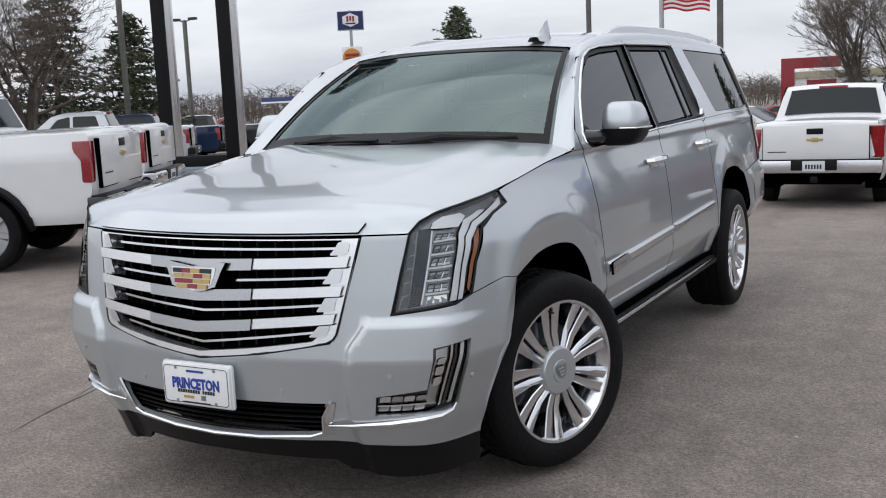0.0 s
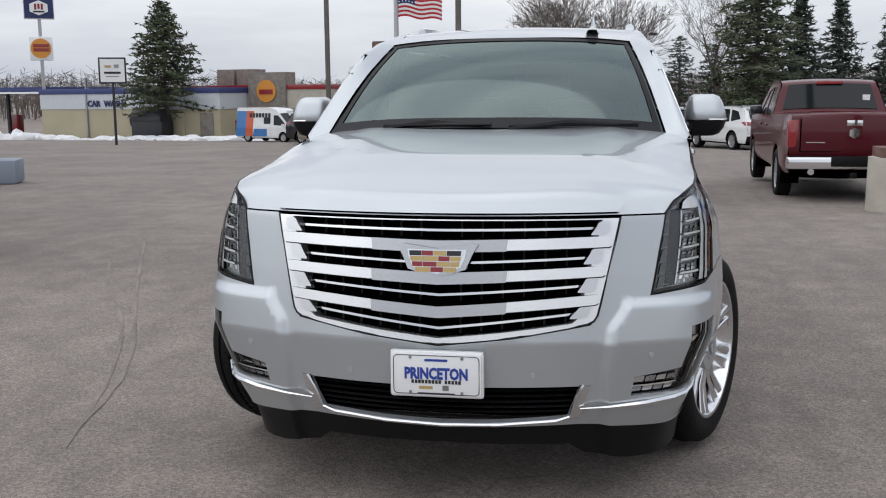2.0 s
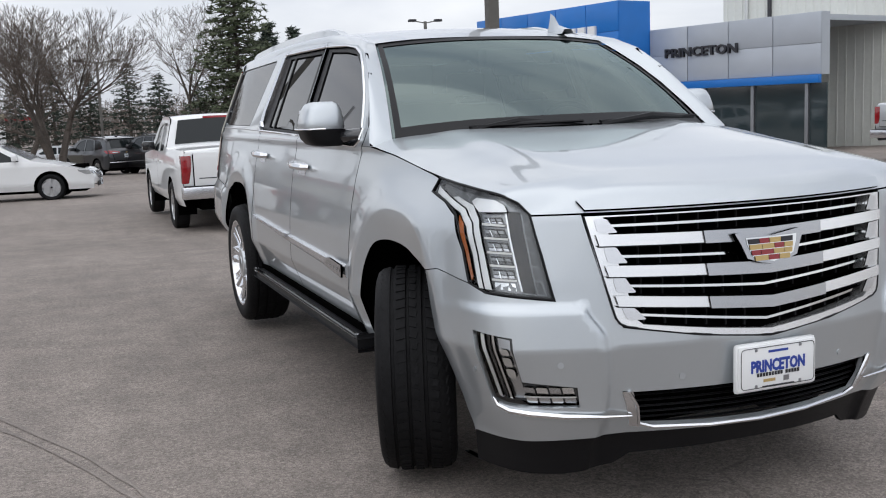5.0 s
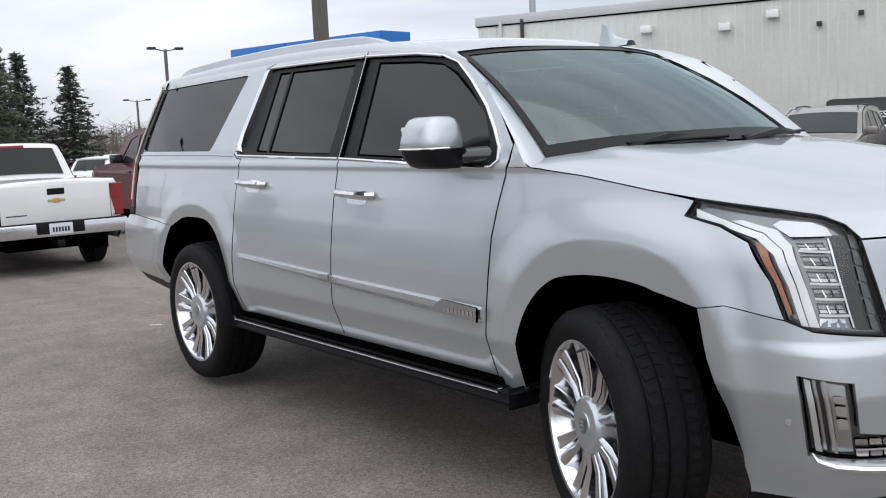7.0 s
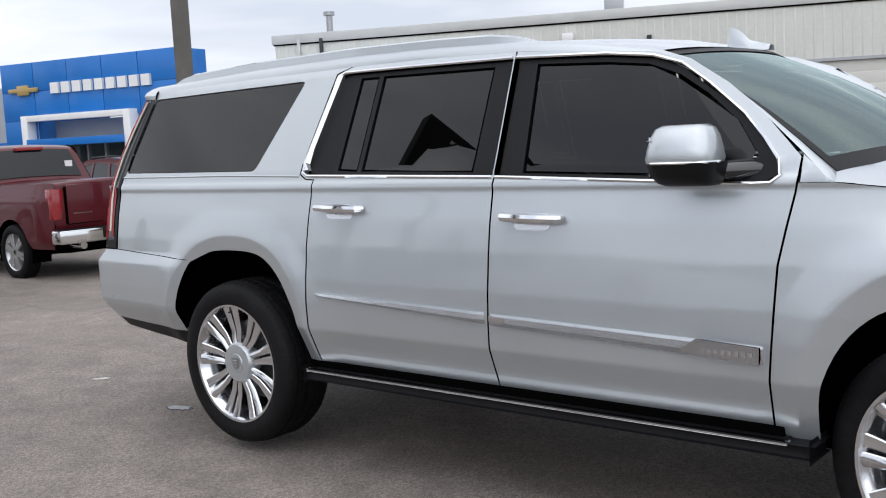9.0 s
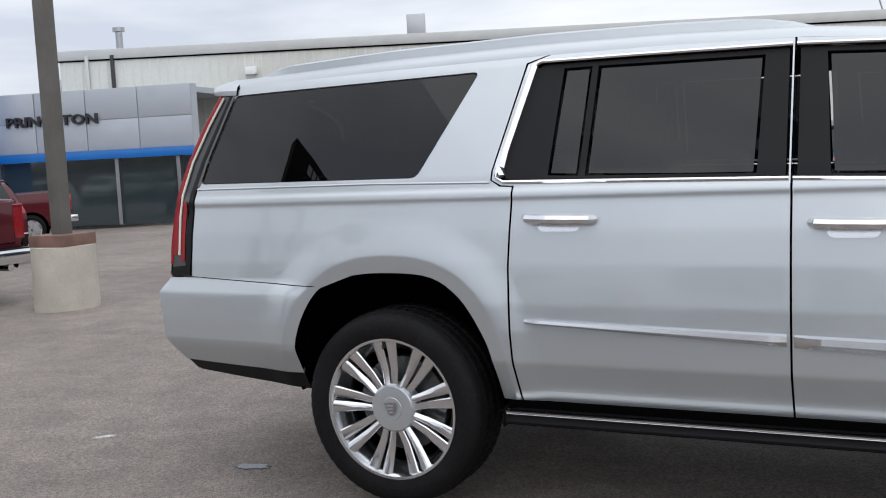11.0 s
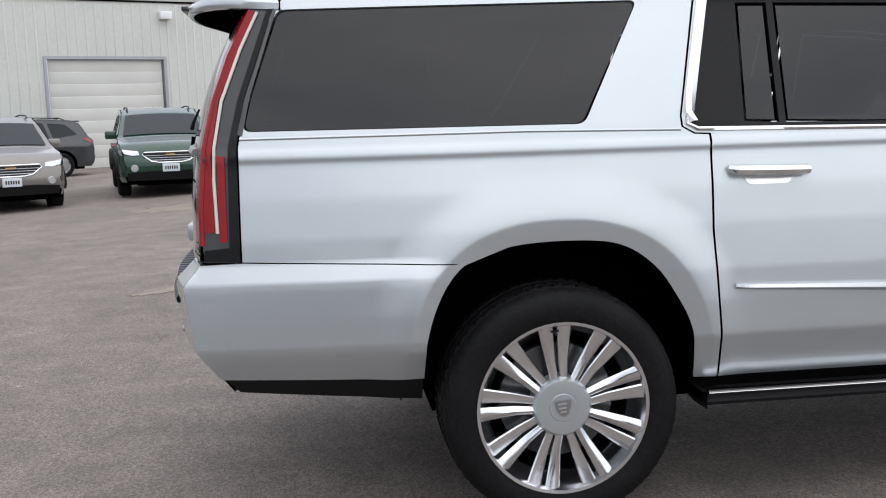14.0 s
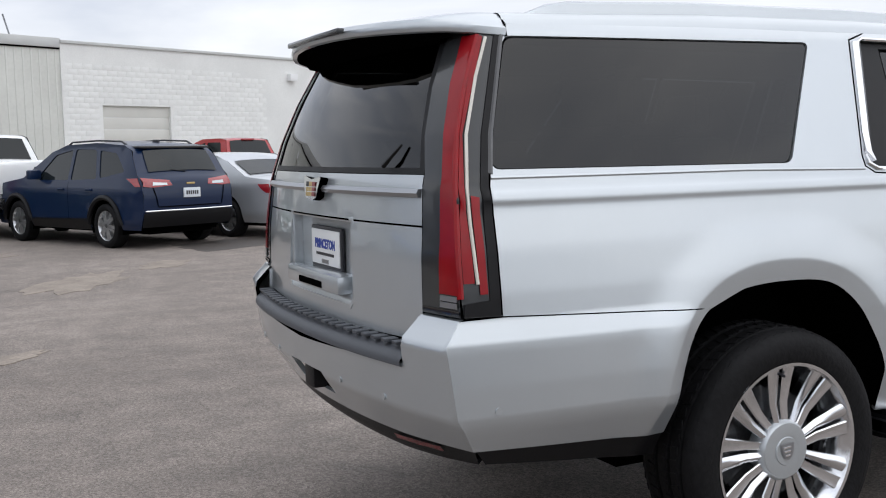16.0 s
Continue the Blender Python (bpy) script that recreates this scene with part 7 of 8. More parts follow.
for x, z in ((6.8, 5.25), (9.6, 5.1), (11.2, 5.4), (22.6, 5.45)):
    lampw = part("wall_lamp", boxed(x - 0.2, x + 0.2, -0.32, -0.03, z - 0.12, z + 0.14, 0.03), M["white"], work)
for x, z in ((12.7, 4.95), (14.0, 5.2), (26.8, 5.25)):
    part("wall_camera", boxed(x - 0.08, x + 0.08, -0.25, -0.03, z - 0.08, z + 0.08, 0.02), M["ink"], work)
for x in (1.0, 1.9):
    part("downspout", boxed(x - 0.06, x + 0.06, -0.14, -0.03, 0, H - 0.1, 0.01), M["flashing"] if x < 1.5 else M["ink"], work)
bm = bmesh.new()
tube(bm, [(1.7, 1.5, H - 0.2), (1.7, 1.5, H + 0.9)], 0.13, 12)
tube(bm, [(1.7, 1.5, H + 0.9), (1.7, 1.5, H + 1.05)], 0.22, 12)
part("flue", bm, M["alloy_grey"], work)
bm = bmesh.new()
bmesh.ops.create_cone(bm, segments=20, radius1=0.24, radius2=0.19, depth=0.16, cap_ends=True, matrix=pose(7.5, -0.06, 2.25, 90))
part("round_vent", bm, M["alloy_grey"], work)
part("office_door", boxed(8.45, 9.5, -0.09, -0.03, 0.3, 1.82, 0.01), M["brick_white"], work, "white office door")
part("office_window", boxed(6.7, 8.35, -0.08, -0.03, 0.95, 1.78, 0.01), M["bg_glass"], work)
part("office_hood", boxed(6.5, 9.6, -0.16, -0.02, 1.84, 1.90, 0.01), M["flashing"], work)
office = part("office_sign", boxed(8.66, 9.3, -0.11, -0.085, 1.12, 1.62), M["white"], work, "white office sign with blue lettering")
for z, t_, s_ in ((1.50, "BODY", 0.17), (1.36, "SHOP", 0.09), (1.21, "OFFICE", 0.15)):
    text_mesh("lettering", t_, s_, pose(8.98, -0.115, z, 90), M["blue_ink"], work, 0.004, bold=0.004)
part("red_notice", boxed(7.6, 7.95, -0.10, -0.03, 0.5, 0.85), M["red"], work)
# brick end, slightly proud, with its own door
BD = (32.1, 35.1, 3.95)
bm = bmesh.new()
for x0, x1, z0, z1 in ((BR, BD[0], 0, H - 0.05), (BD[0], BD[1], BD[2], H - 0.05), (BD[1], 46.0, 0, H - 0.05)):
    box(bm, x0, x1, -0.06, 0.25, z0, z1)
part("brick_wall", bm, M["brick_white"], work, smooth=False)
part("coping", boxed(BR, 46.0, -0.12, 0.3, H - 0.05, H + 0.06, 0.01), M["flashing"], work)
for seg in range(9):
    part("door_panel", boxed(BD[0], BD[1], 0.06, 0.12, seg * 0.44, seg * 0.44 + 0.432, 0.006), M["door_white"], work)
part("wall_lamp", boxed(41.3, 41.7, -0.32, -0.06, 5.2, 5.5, 0.03), M["white"], work)
part("roof", boxed(-0.1, 46, 0.25, 30.0, H - 0.1, H + 0.05), M["flashing"], work, smooth=False)
part("end_wall", boxed(-0.05, 0.2, 0.25, 30.0, 0, H - 0.1), M["cladding"], work, smooth=False)
part("roof_fan", boxed(12.2, 12.9, 3, 3.7, H, H + 1.2, 0.03), M["alloy_grey"], work)
part("antenna", tube(bmesh.new(), [(29.6, 1.5, H), (29.3, 1.5, H + 1.0)], 0.03), M["alloy_grey"], work)
brick = bmesh.new()
box(brick, -0.197, 0.197, -0.064, -0.050, -0.095, 0.095, 0.003)
bme = part("brick", brick, M["brick_white"], work)
bme.location = (BR + 0.25, 0, 0.12)
count = 1
for row in range(30):
    for col in range(40):
        xx, zz = BR + 0.25 + col * 0.405 + (0.2 if row % 2 else 0), 0.12 + row * 0.2
        if (row or col) and xx < 40.0 and zz < H - 0.15 and not (BD[0] - 0.22 < xx < BD[1] + 0.22 and zz < BD[2] + 0.1) and zz > 2.2 and count < 290:
            link("brick", bme.data, None, work).location = (xx, 0, zz)
            count += 1

# ---- showroom: blue tower with portal, grey wing ----
M["blue_panel"] = mat("blue_composite_panel", (0.006, 0.15, 0.50), 0.35, coat=0.2, stain=0.04, per_piece=0.05)
M["grey_panel"] = mat("pale_grey_panel", (0.42, 0.45, 0.49), 0.4, 0.2, stain=0.04, per_piece=0.04)
M["shop_glass"] = mat("shop_glass", (0.03, 0.045, 0.05), 0.05, spec=0.8)
PT = Vector((15.85, 37.65, 0))
tx = (Vector((17.80, 29.19, 0)) - PT) / 6.8
tyv = Vector((-tx.y, tx.x, 0)).normalized()
SHOW = Matrix(((tx.x, tyv.x, 0, PT.x), (tx.y, tyv.y, 0, PT.y), (0, 0, 0.893, -0.42), (0, 0, 0, 1)))
show = thing("showroom", "car showroom with bright blue entrance tower and grey wing", "building", SHOW)
TH = 6.1
bm = bmesh.new()
for x0, x1, z0, z1 in ((0, 1.2, 0, TH), (1.2, 5.2, 3.75, TH), (5.2, 6.8, 0, TH)):
    box(bm, x0, x1, 0.0, 0.4, z0, z1)
part("tower_wall", bm, M["blue_panel"], show, smooth=False)
part("tower_side", boxed(6.4, 6.8, 0.4, 1.6, 0, TH), M["blue_panel"], show, smooth=False)
part("tower_side", boxed(0, 0.4, 0.4, 5, 0, TH), M["blue_panel"], show, smooth=False)
for r in range(5):
    for i in range(5):
        x0, z0 = i * 1.36, r * 1.22
        if (1.0 < x0 + 0.7 < 5.3) and z0 < 3.6:
            continue
        part("panel", boxed(x0 + 0.012, x0 + 1.348, -0.035, 0.0, z0 + 0.012, z0 + 1.208, 0.006), M["blue_panel"], show)
for x0, x1, z0, z1 in ((1.05, 1.3, 0, 3.85), (5.05, 5.3, 0, 3.85), (1.3, 5.05, 3.6, 3.85)):
    part("portal_frame", boxed(x0, x1, -0.45, 0.1, z0, z1, 0.01), M["white"], show)
part("canopy_blade", boxed(1.3, 5.05, -0.55, 0.3, 2.55, 2.85, 0.01), M["blue_panel"], show)
part("portal_back", boxed(1.3, 5.05, 0.9, 0.95, 2.85, 3.6), M["grey_panel"], show)
part("entrance_glass", boxed(1.3, 5.05, 0.8, 0.84, 0, 2.6), M["shop_glass"], show)
for x in (1.9, 2.7, 3.4, 4.2):
    part("mullion", boxed(x - 0.04, x + 0.04, 0.72, 0.8, 0, 2.55), M["alloy_grey"], show)
letter_bars(9, 0.66, pose(4.0, -0.09, 4.95, 90), M["white"], show, 0.05)
bm = boxed(0.35, 1.55, -0.13, -0.04, 4.86, 5.04, 0.03)
box(bm, 0.72, 1.18, -0.14, -0.04, 4.74, 5.16, 0.03)
part("bowtie_mark", bm, M["gold"], show)
# grey wing to the right and white block to the left
part("wing_wall", boxed(6.8, 12.6, 1.6, 2.0, 2.7, 4.9), M["grey_panel"], show, smooth=False)
for i in range(4):
    for r in range(2):
        part("panel", boxed(6.82 + i * 1.45, 8.24 + i * 1.45, 1.56, 1.6, 2.72 + r * 1.09, 3.79 + r * 1.09, 0.006), M["grey_panel"], show)
part("wing_stripe", boxed(6.8, 12.6, 1.45, 1.6, 2.4, 2.7, 0.01), M["blue_panel"], show)
part("wing_glass", boxed(6.8, 12.6, 1.9, 1.94, 0, 2.4), M["shop_glass"], show)
for i in range(4):
    part("mullion", boxed(6.9 + i * 1.7, 7.0 + i * 1.7, 1.8, 1.9, 0, 2.4), M["alloy_grey"], show)
text_mesh("lettering", "PRINCETON", 0.50, pose(8.75, 1.52, 3.85, 90), M["ink"], show, 0.05, squeeze=0.95, bold=0.012)
part("side_block", boxed(-2.6, 0, 0.6, 4, 0, 5.2), M["grey_panel"], show, smooth=False)
part("side_glass", boxed(-2.4, -0.5, 0.52, 0.6, 0, 2.5), M["shop_glass"], show)
part("side_stripe", boxed(-2.6, 0, 0.5, 0.6, 2.5, 2.8), M["blue_panel"], show)
part("showroom_roof", boxed(-2.6, 12.6, 2.0, 8, 4.6, 4.8), M["grey_panel"], show, smooth=False)
part("roof_unit", boxed(7.3, 9.2, 5, 7, 4.8, 5.7, 0.03), M["alloy_grey"], show)

# ---- poles, signs ----
M["pole"] = mat("weathered_steel_pole", (0.11, 0.105, 0.095), 0.6, stain=0.2, stain_size=3)
M["concrete"] = mat("concrete", (0.44, 0.41, 0.35), 0.85, grain=0.04, grain_size=40, stain=0.12, stain_size=2.5, bump=0.3)
M["rust"] = mat("rusty_shroud", (0.16, 0.09, 0.07), 0.7, stain=0.25, stain_size=5)


def lamp_post(x, y, h, w, label, base=False, heads=2, spread=0.9):
    z = ground_z(x, y)
    lp = thing("street_lamp", label, "street lamp", pose(x, y, z))
    b = 0.0
    if base:
        bm = bmesh.new()
        bmesh.ops.create_cone(bm, segments=28, radius1=0.38, radius2=0.37, depth=0.78, cap_ends=True, matrix=pose(0, 0, 0.37))
        part("concrete_base", bm, M["concrete"], lp)
        part("base_shroud", boxed(-0.27, 0.27, -0.27, 0.27, 0.76, 0.90, 0.01), M["rust"], lp)
        b = 0.84
    part("pole", boxed(-w / 2, w / 2, -w / 2, w / 2, b, h, 0.012), M["pole"], lp)
    if heads:
        for sg in (1, -1)[:heads]:
            part("lamp_arm", tube(bmesh.new(), [(0, 0, h - 0.1), (sg * spread, 0, h + 0.05)], 0.035), M["pole"], lp)
            part("lamp_head", boxed(sg * spread - 0.22, sg * spread + 0.22, -0.16, 0.16, h - 0.02, h + 0.12, 0.03), M["ink"], lp)
    return lp


lamp_post(4.34, 10.70, 9.5, 0.17, "tall square lamp post on a round concrete base", base=True)
lamp_post(-4.55, 27.3, 9.0, 0.16, "tall dark lamp post standing in the car park")
lamp_post(-9.35, 29.3, 9.0, 0.14, "tall dark lamp post standing in the car park")
lamp_post(19.2, 52.9, 7.6, 0.15, "dark lamp post with two angled heads", spread=0.8)
lamp_post(29.9, 86.3, 6.6, 0.16, "dark lamp post far behind parked cars", spread=1.0)
lamp_post(1.0, 55.7, 5.9, 0.14, "dark lamp post with two flat heads", spread=1.0)
lamp_post(-37.3, 41.0, 7.3, 0.18, "dark lamp post beyond the pickups", spread=0.6)
lamp_post(-25.7, 24.5, 9.0, 0.16, "tall dark lamp post beside bare trees")
# concrete post block and flag
M["pole_alu"] = mat("aluminium_pole", (0.45, 0.45, 0.46), 0.35, 0.8)
fp = thing("flagpole", "tall aluminium flagpole flying a striped national flag", "flagpole", pose(-7.3, 30.8, ground_z(-7.3, 30.8)))
bm = bmesh.new()
tube(bm, [(0, 0, 0), (0, 0, 5.0), (0, 0, 8.2)], [0.10, 0.08, 0.05], 10)
part("pole", bm, M["pole_alu"], fp)
M["flag_red"], M["flag_white"], M["flag_blue"] = mat("flag_red", (0.42, 0.02, 0.03), 0.8), mat("flag_white", (0.72, 0.72, 0.72), 0.8), mat("flag_blue", (0.02, 0.03, 0.12), 0.8)


def flag_at(u, v):
    return Vector((0.05 + u * 1.55, 0.12 * math.sin(u * 7 + v) * u, 4.72 + 0.95 * v - 0.16 * u * u + 0.05 * math.sin(u * 9)))


for i in range(13):
    bm = bmesh.new()
    u0 = 0.4 if i >= 6 else 0.0
    loft(bm, [[flag_at(u0 + (1 - u0) * a / 14, (i + q) / 13) for a in range(15)] for q in (0, 1)])
    part("stripe", bm, M["flag_red"] if i % 2 == 0 else M["flag_white"], fp)
bm = bmesh.new()
loft(bm, [[flag_at(0.4 * a / 8, 6 / 13 + 7 / 13 * q / 4) for a in range(9)] for q in range(5)])
part("canton", bm, M["flag_blue"], fp)
for r in range(4):
    for c in range(5):
        p = flag_at(0.04 + c * 0.075 + (0.03 if r % 2 else 0), 6 / 13 + 0.08 + r * 0.12)
        part("star", boxed(p.x - 0.02, p.x + 0.02, p.y - 0.012, p.y + 0.012, p.z - 0.02, p.z + 0.02), M["flag_white"], fp)

# pylon sign: two black posts on a long plinth, letter panel high above
M["plinth"] = mat("grey_painted_plinth", (0.20, 0.235, 0.28), 0.6, stain=0.10, stain_size=1.5, grain=0.06)
PY = pose(-12.83, 13.82, ground_z(-12.83, 13.82), 0, 0, 22)
pyl = thing("pylon_sign", "tall black-framed pylon sign on a grey plinth", "sign", PY)
part("plinth", boxed(-1.5, 1.5, -0.45, 0.45, 0, 0.48, 0.06), M["plinth"], pyl)
for x in (-0.85, 0.62):
    post = part("post", boxed(x - 0.14, x + 0.14, -0.06, 0.06, 0.48, 11.9, 0.01), M["black"], pyl)
    part("post_edge", boxed(x + 0.14, x + 0.29, -0.02, 0.14, 0.48, 11.9, 0.01), M["satin"], pyl)
part("cross_bar", boxed(-0.99, 0.76, -0.06, 0.06, 0.48, 0.72, 0.01), M["black"], pyl)
part("letter_panel", boxed(-1.75, 1.75, -0.2, 0.2, 8.0, 11.95, 0.03), M["black"], pyl)
letter_bars(9, 0.36, pose(0, -0.23, 11.55, 90), M["white"], pyl, 0.02)
letter_bars(5, 0.36, pose(0, -0.23, 11.05, 90), M["white"], pyl, 0.02)
text_mesh("lettering", "PRINCETON", 0.36, pose(0, -0.23, 10.55, 90), M["white"], pyl, 0.02, squeeze=0.9, bold=0.012)
# small dealer board on a post
cs = thing("board_sign", "white square board sign on a thin black post", "sign", pose(-23.86, 41.9, ground_z(0, 41.9), 0, 0, 25))
part("post", boxed(-0.06, 0.06, -0.06, 0.06, 0, 3.0), M["ink"], cs)
part("board_frame", boxed(-0.64, 0.64, -0.08, 0.08, 2.95, 4.2, 0.02), M["ink"], cs)
part("board", boxed(-0.56, 0.56, -0.10, -0.075, 3.03, 4.12), M["white"], cs)
part("board_mark", boxed(-0.35, -0.05, -0.11, -0.095, 3.72, 3.82), M["gold"], cs)
part("board_mark", boxed(0.08, 0.30, -0.11, -0.095, 3.70, 3.86), M["alloy_grey"], cs)
part("board_bar", boxed(-0.38, 0.38, -0.11, -0.095, 3.42, 3.52), M["ink"], cs)
part("board_bar", boxed(-0.30, 0.30, -0.11, -0.095, 3.28, 3.32), M["alloy_grey"], cs)
# fuel station pylon
M["sign_blue"], M["sign_orange"] = mat("sign_dark_blue", (0.012, 0.025, 0.10), 0.4), mat("sign_orange", (0.62, 0.26, 0.04), 0.4)
fs_ = thing("fuel_sign", "tall fuel station sign with two boards", "sign", pose(-38.66, 60.2, ground_z(0, 60.2), 0, 0, 32))
part("post", boxed(-0.11, 0.11, -0.11, 0.11, 0, 9.5), M["pole_alu"], fs_)
part("board", boxed(-0.97, 0.97, -0.2, 0.2, 8.05, 9.45, 0.03), M["white"], fs_)
part("board_face", boxed(-0.92, 0.92, -0.23, -0.2, 8.1, 9.4), M["sign_blue"], fs_)
bm = bmesh.new()
bmesh.ops.create_cone(bm, segments=6, radius1=0.66, radius2=0.66, depth=0.04, cap_ends=True, matrix=pose(0, -0.25, 8.78, 90) @ Matrix.Diagonal((1, 0.75, 1, 1)))
part("emblem", bm, M["white"], fs_)
for x0, x1 in ((-0.28, -0.14), (0.14, 0.28), (-0.07, 0.07)):
    part("emblem_bar", boxed(x0, x1, -0.29, -0.26, 8.72 if abs(x0) < 0.1 else 8.66, 9.05), M["red"], fs_)
part("emblem_bar", boxed(-0.36, 0.36, -0.29, -0.26, 8.48, 8.58), M["ink"], fs_)
part("board", boxed(-0.75, 0.75, -0.2, 0.2, 5.3, 6.9, 0.12), M["white"], fs_)
bm = bmesh.new()
bmesh.ops.create_cone(bm, segments=28, radius1=0.66, radius2=0.66, depth=0.04, cap_ends=True, matrix=pose(-0.02, -0.22, 6.1, 90))
part("emblem", bm, M["sign_orange"], fs_)
for z in (6.28, 6.0):
    part("emblem_bar", boxed(-0.5, 0.5, -0.27, -0.24, z - 0.10, z + 0.10), M["red"], fs_)

# ---- car wash, canopy and restaurant ----
M["beige"] = mat("beige_block_wall", (0.40, 0.36, 0.25), 0.8, grain=0.04, grain_size=10, stain=0.08, stain_size=0.5)
M["pale_fascia"] = mat("pale_fascia", (0.50, 0.53, 0.56), 0.5, stain=0.04)
M["blue_band"] = mat("blue_band", (0.03, 0.045, 0.15), 0.45)
M["stone"] = mat("grey_stone_cladding", (0.20, 0.18, 0.16), 0.8, stain=0.2, stain_size=2, grain=0.15, grain_size=6)
CW = Matrix.Translation((-38.8, 60.0, ground_z(0, 60))) @ pose(0, 0, 0, 0, 0, -13)
wash = thing("car_wash", "low beige car wash with blue roof band", "building", CW)
part("wall", boxed(0, 14.6, 0, 10, 0, 2.0), M["beige"], wash, smooth=False)
part("fascia", boxed(-0.05, 14.65, -0.05, 10, 2.0, 3.0), M["pale_fascia"], wash, smooth=False)
part("roof_band", boxed(-0.1, 14.7, -0.1, 10, 3.0, 3.35, 0.02), M["blue_band"], wash)
text_mesh("lettering", "CAR  WASH", 0.55, pose(5.6, -0.10, 2.35, 90), M["sign_blue"], wash, 0.03, bold=0.012)
for x in (4.0, 10.2):
    part("downspout", boxed(x - 0.06, x + 0.06, -0.13, -0.05, 0, 3.0), M["alloy_grey"], wash)
for x0, x1, z1 in ((10.9, 11.9, 1.75), (13.1, 14.1, 1.75)):
    part("door", boxed(x0, x1, -0.06, 0.0, 0, z1, 0.01), M["stone"] if x0 > 12 else M["beige"], wash)
part("flue", tube(bmesh.new(), [(2.2, 2, 3.3), (2.2, 2, 4.1)], 0.12), M["alloy_grey"], wash)
can = thing("fuel_canopy", "fuel station canopy with blue and white edge", "canopy", Matrix.Translation((-49.0, 63.0, ground_z(0, 63))) @ pose(0, 0, 0, 0, 0, -13))
part("canopy_roof", boxed(-0.5, 10.2, 0, 8, 3.1, 3.55), M["blue_band"], can, smooth=False)
part("canopy_trim", boxed(-0.52, 10.22, -0.03, 0.0, 3.1, 3.22), M["white"], can)
for x in (1.0, 5.0, 9.4):
    part("column", boxed(x - 0.1, x + 0.1, 1.8, 2.0, 0, 3.1), M["white"] if x > 8 else M["ink"], can)
    part("fuel_pump", boxed(x - 0.35, x + 0.35, 2.4, 2.9, 0, 1.6, 0.05), M["alloy_grey"] if x > 8 else M["red"], can)
RB = Matrix.Translation((-29.0, 60.5, ground_z(0, 60.5))) @ pose(0, 0, 0, 0, 0, -13)
rest = thing("restaurant", "low beige restaurant with red band and round sign", "building", RB)
part("wall", boxed(0, 11, 0.5, 10, 0, 3.0), M["beige"], rest, smooth=False)
part("window_band", boxed(0.2, 5.2, 0.44, 0.5, 0.9, 1.9), M["shop_glass"], rest)
part("upper_wall", boxed(-0.05, 11.05, 0.42, 10, 2.0, 3.2), M["concrete"], rest, smooth=False)
part("red_band", boxed(-0.05, 11.1, 0.36, 10, 3.2, 3.5, 0.02), M["red"], rest)
part("sign_tower", boxed(5.4, 8.2, 0.2, 1.5, 0, 4.3, 0.03), M["stone"], rest)
bm = bmesh.new()
bmesh.ops.create_cone(bm, segments=28, radius1=0.72, radius2=0.72, depth=0.06, cap_ends=True, matrix=pose(6.8, 0.15, 3.1, 90))
part("round_sign", bm, M["sign_orange"], rest)
part("sign_bar", boxed(6.3, 7.3, 0.08, 0.12, 2.9, 3.2), M["red"], rest)
for x in (1.0, 2.6):
    part("roof_unit", boxed(x, x + 1.4, 3, 4.5, 3.5, 4.6, 0.03), M["stone"], rest)
M["snow"] = mat("dirty_snow", (0.66, 0.67, 0.68), 0.8, stain=0.15, stain_size=2.5, grain=0.1, grain_size=8)
rng = random.Random(4)
bm = bmesh.new()
for i in range(70):
    t = rng.random()
    x, y = -45.5 + 26 * t, 58.2 - 5.4 * t + rng.uniform(-1, 1)
    h = rng.uniform(0.08, 0.5) * (1.4 if t < 0.35 else 0.7)
    r = bmesh.ops.create_icosphere(bm, subdivisions=2, radius=1, matrix=Matrix.Translation((x, y, ground_z(x, y))) @ Matrix.Diagonal((rng.uniform(0.4, 1.3), rng.uniform(0.3, 0.8), h, 1)))
    for v in r["verts"]:
        v.co += Vector((rng.uniform(-1, 1), rng.uniform(-1, 1), rng.uniform(-1, 1))) * 0.06
tagged(part("snow_bank", bm, M["snow"]), "low dirty snow heaps along the lot edge", "snow", kind="stuff")
dome = thing("trailer_smoker", "black domed trailer smoker by the building", "trailer", pose(-29.3, 57.0, ground_z(0, 57), 0, 0, -13))
part("body", boxed(-1.2, 1.2, -0.6, 0.6, 0.2, 1.2, 0.1), M["ink"], dome)
bm = bmesh.new()
bmesh.ops.create_cone(bm, segments=20, radius1=0.62, radius2=0.62, depth=2.4, cap_ends=True, matrix=pose(-0.1, 0, 1.25, 0, 90, 0))
part("lid", bm, M["ink"], dome)
# red and white building far away
rb = thing("store", "distant red-framed pale store building", "building", pose(-14.6, 98.0, -1.3, 0, 0, 4))
part("wall", boxed(0, 9.5, 0.3, 8, 0, 3.6), M["white"], rb, smooth=False)
for x0, x1, z0, z1 in ((-0.3, 0.9, 0, 5.0), (0.9, 5.0, 4.0, 5.0), (9.5, 12, 3.0, 3.3)):
    part("red_frame", boxed(x0, x1, 0, 0.5, z0, z1), M["red"], rb, smooth=False)
part("red_frame", boxed(2.0, 4.6, 0.2, 0.4, 2.2, 2.9), M["red"], rb, smooth=False)
part("fascia", boxed(1.0, 9.6, 0.1, 0.4, 3.1, 3.7), M["beige"], rb, smooth=False)
ov = thing("oval_sign", "red oval road sign on a tall post", "sign", pose(-13.0, 53.0, ground_z(0, 53)))
part("post", boxed(-0.08, 0.08, -0.08, 0.08, 0, 5.1), M["rust"], ov)
M["sign_red"] = mat("faded_red_sign", (0.24, 0.035, 0.03), 0.5)
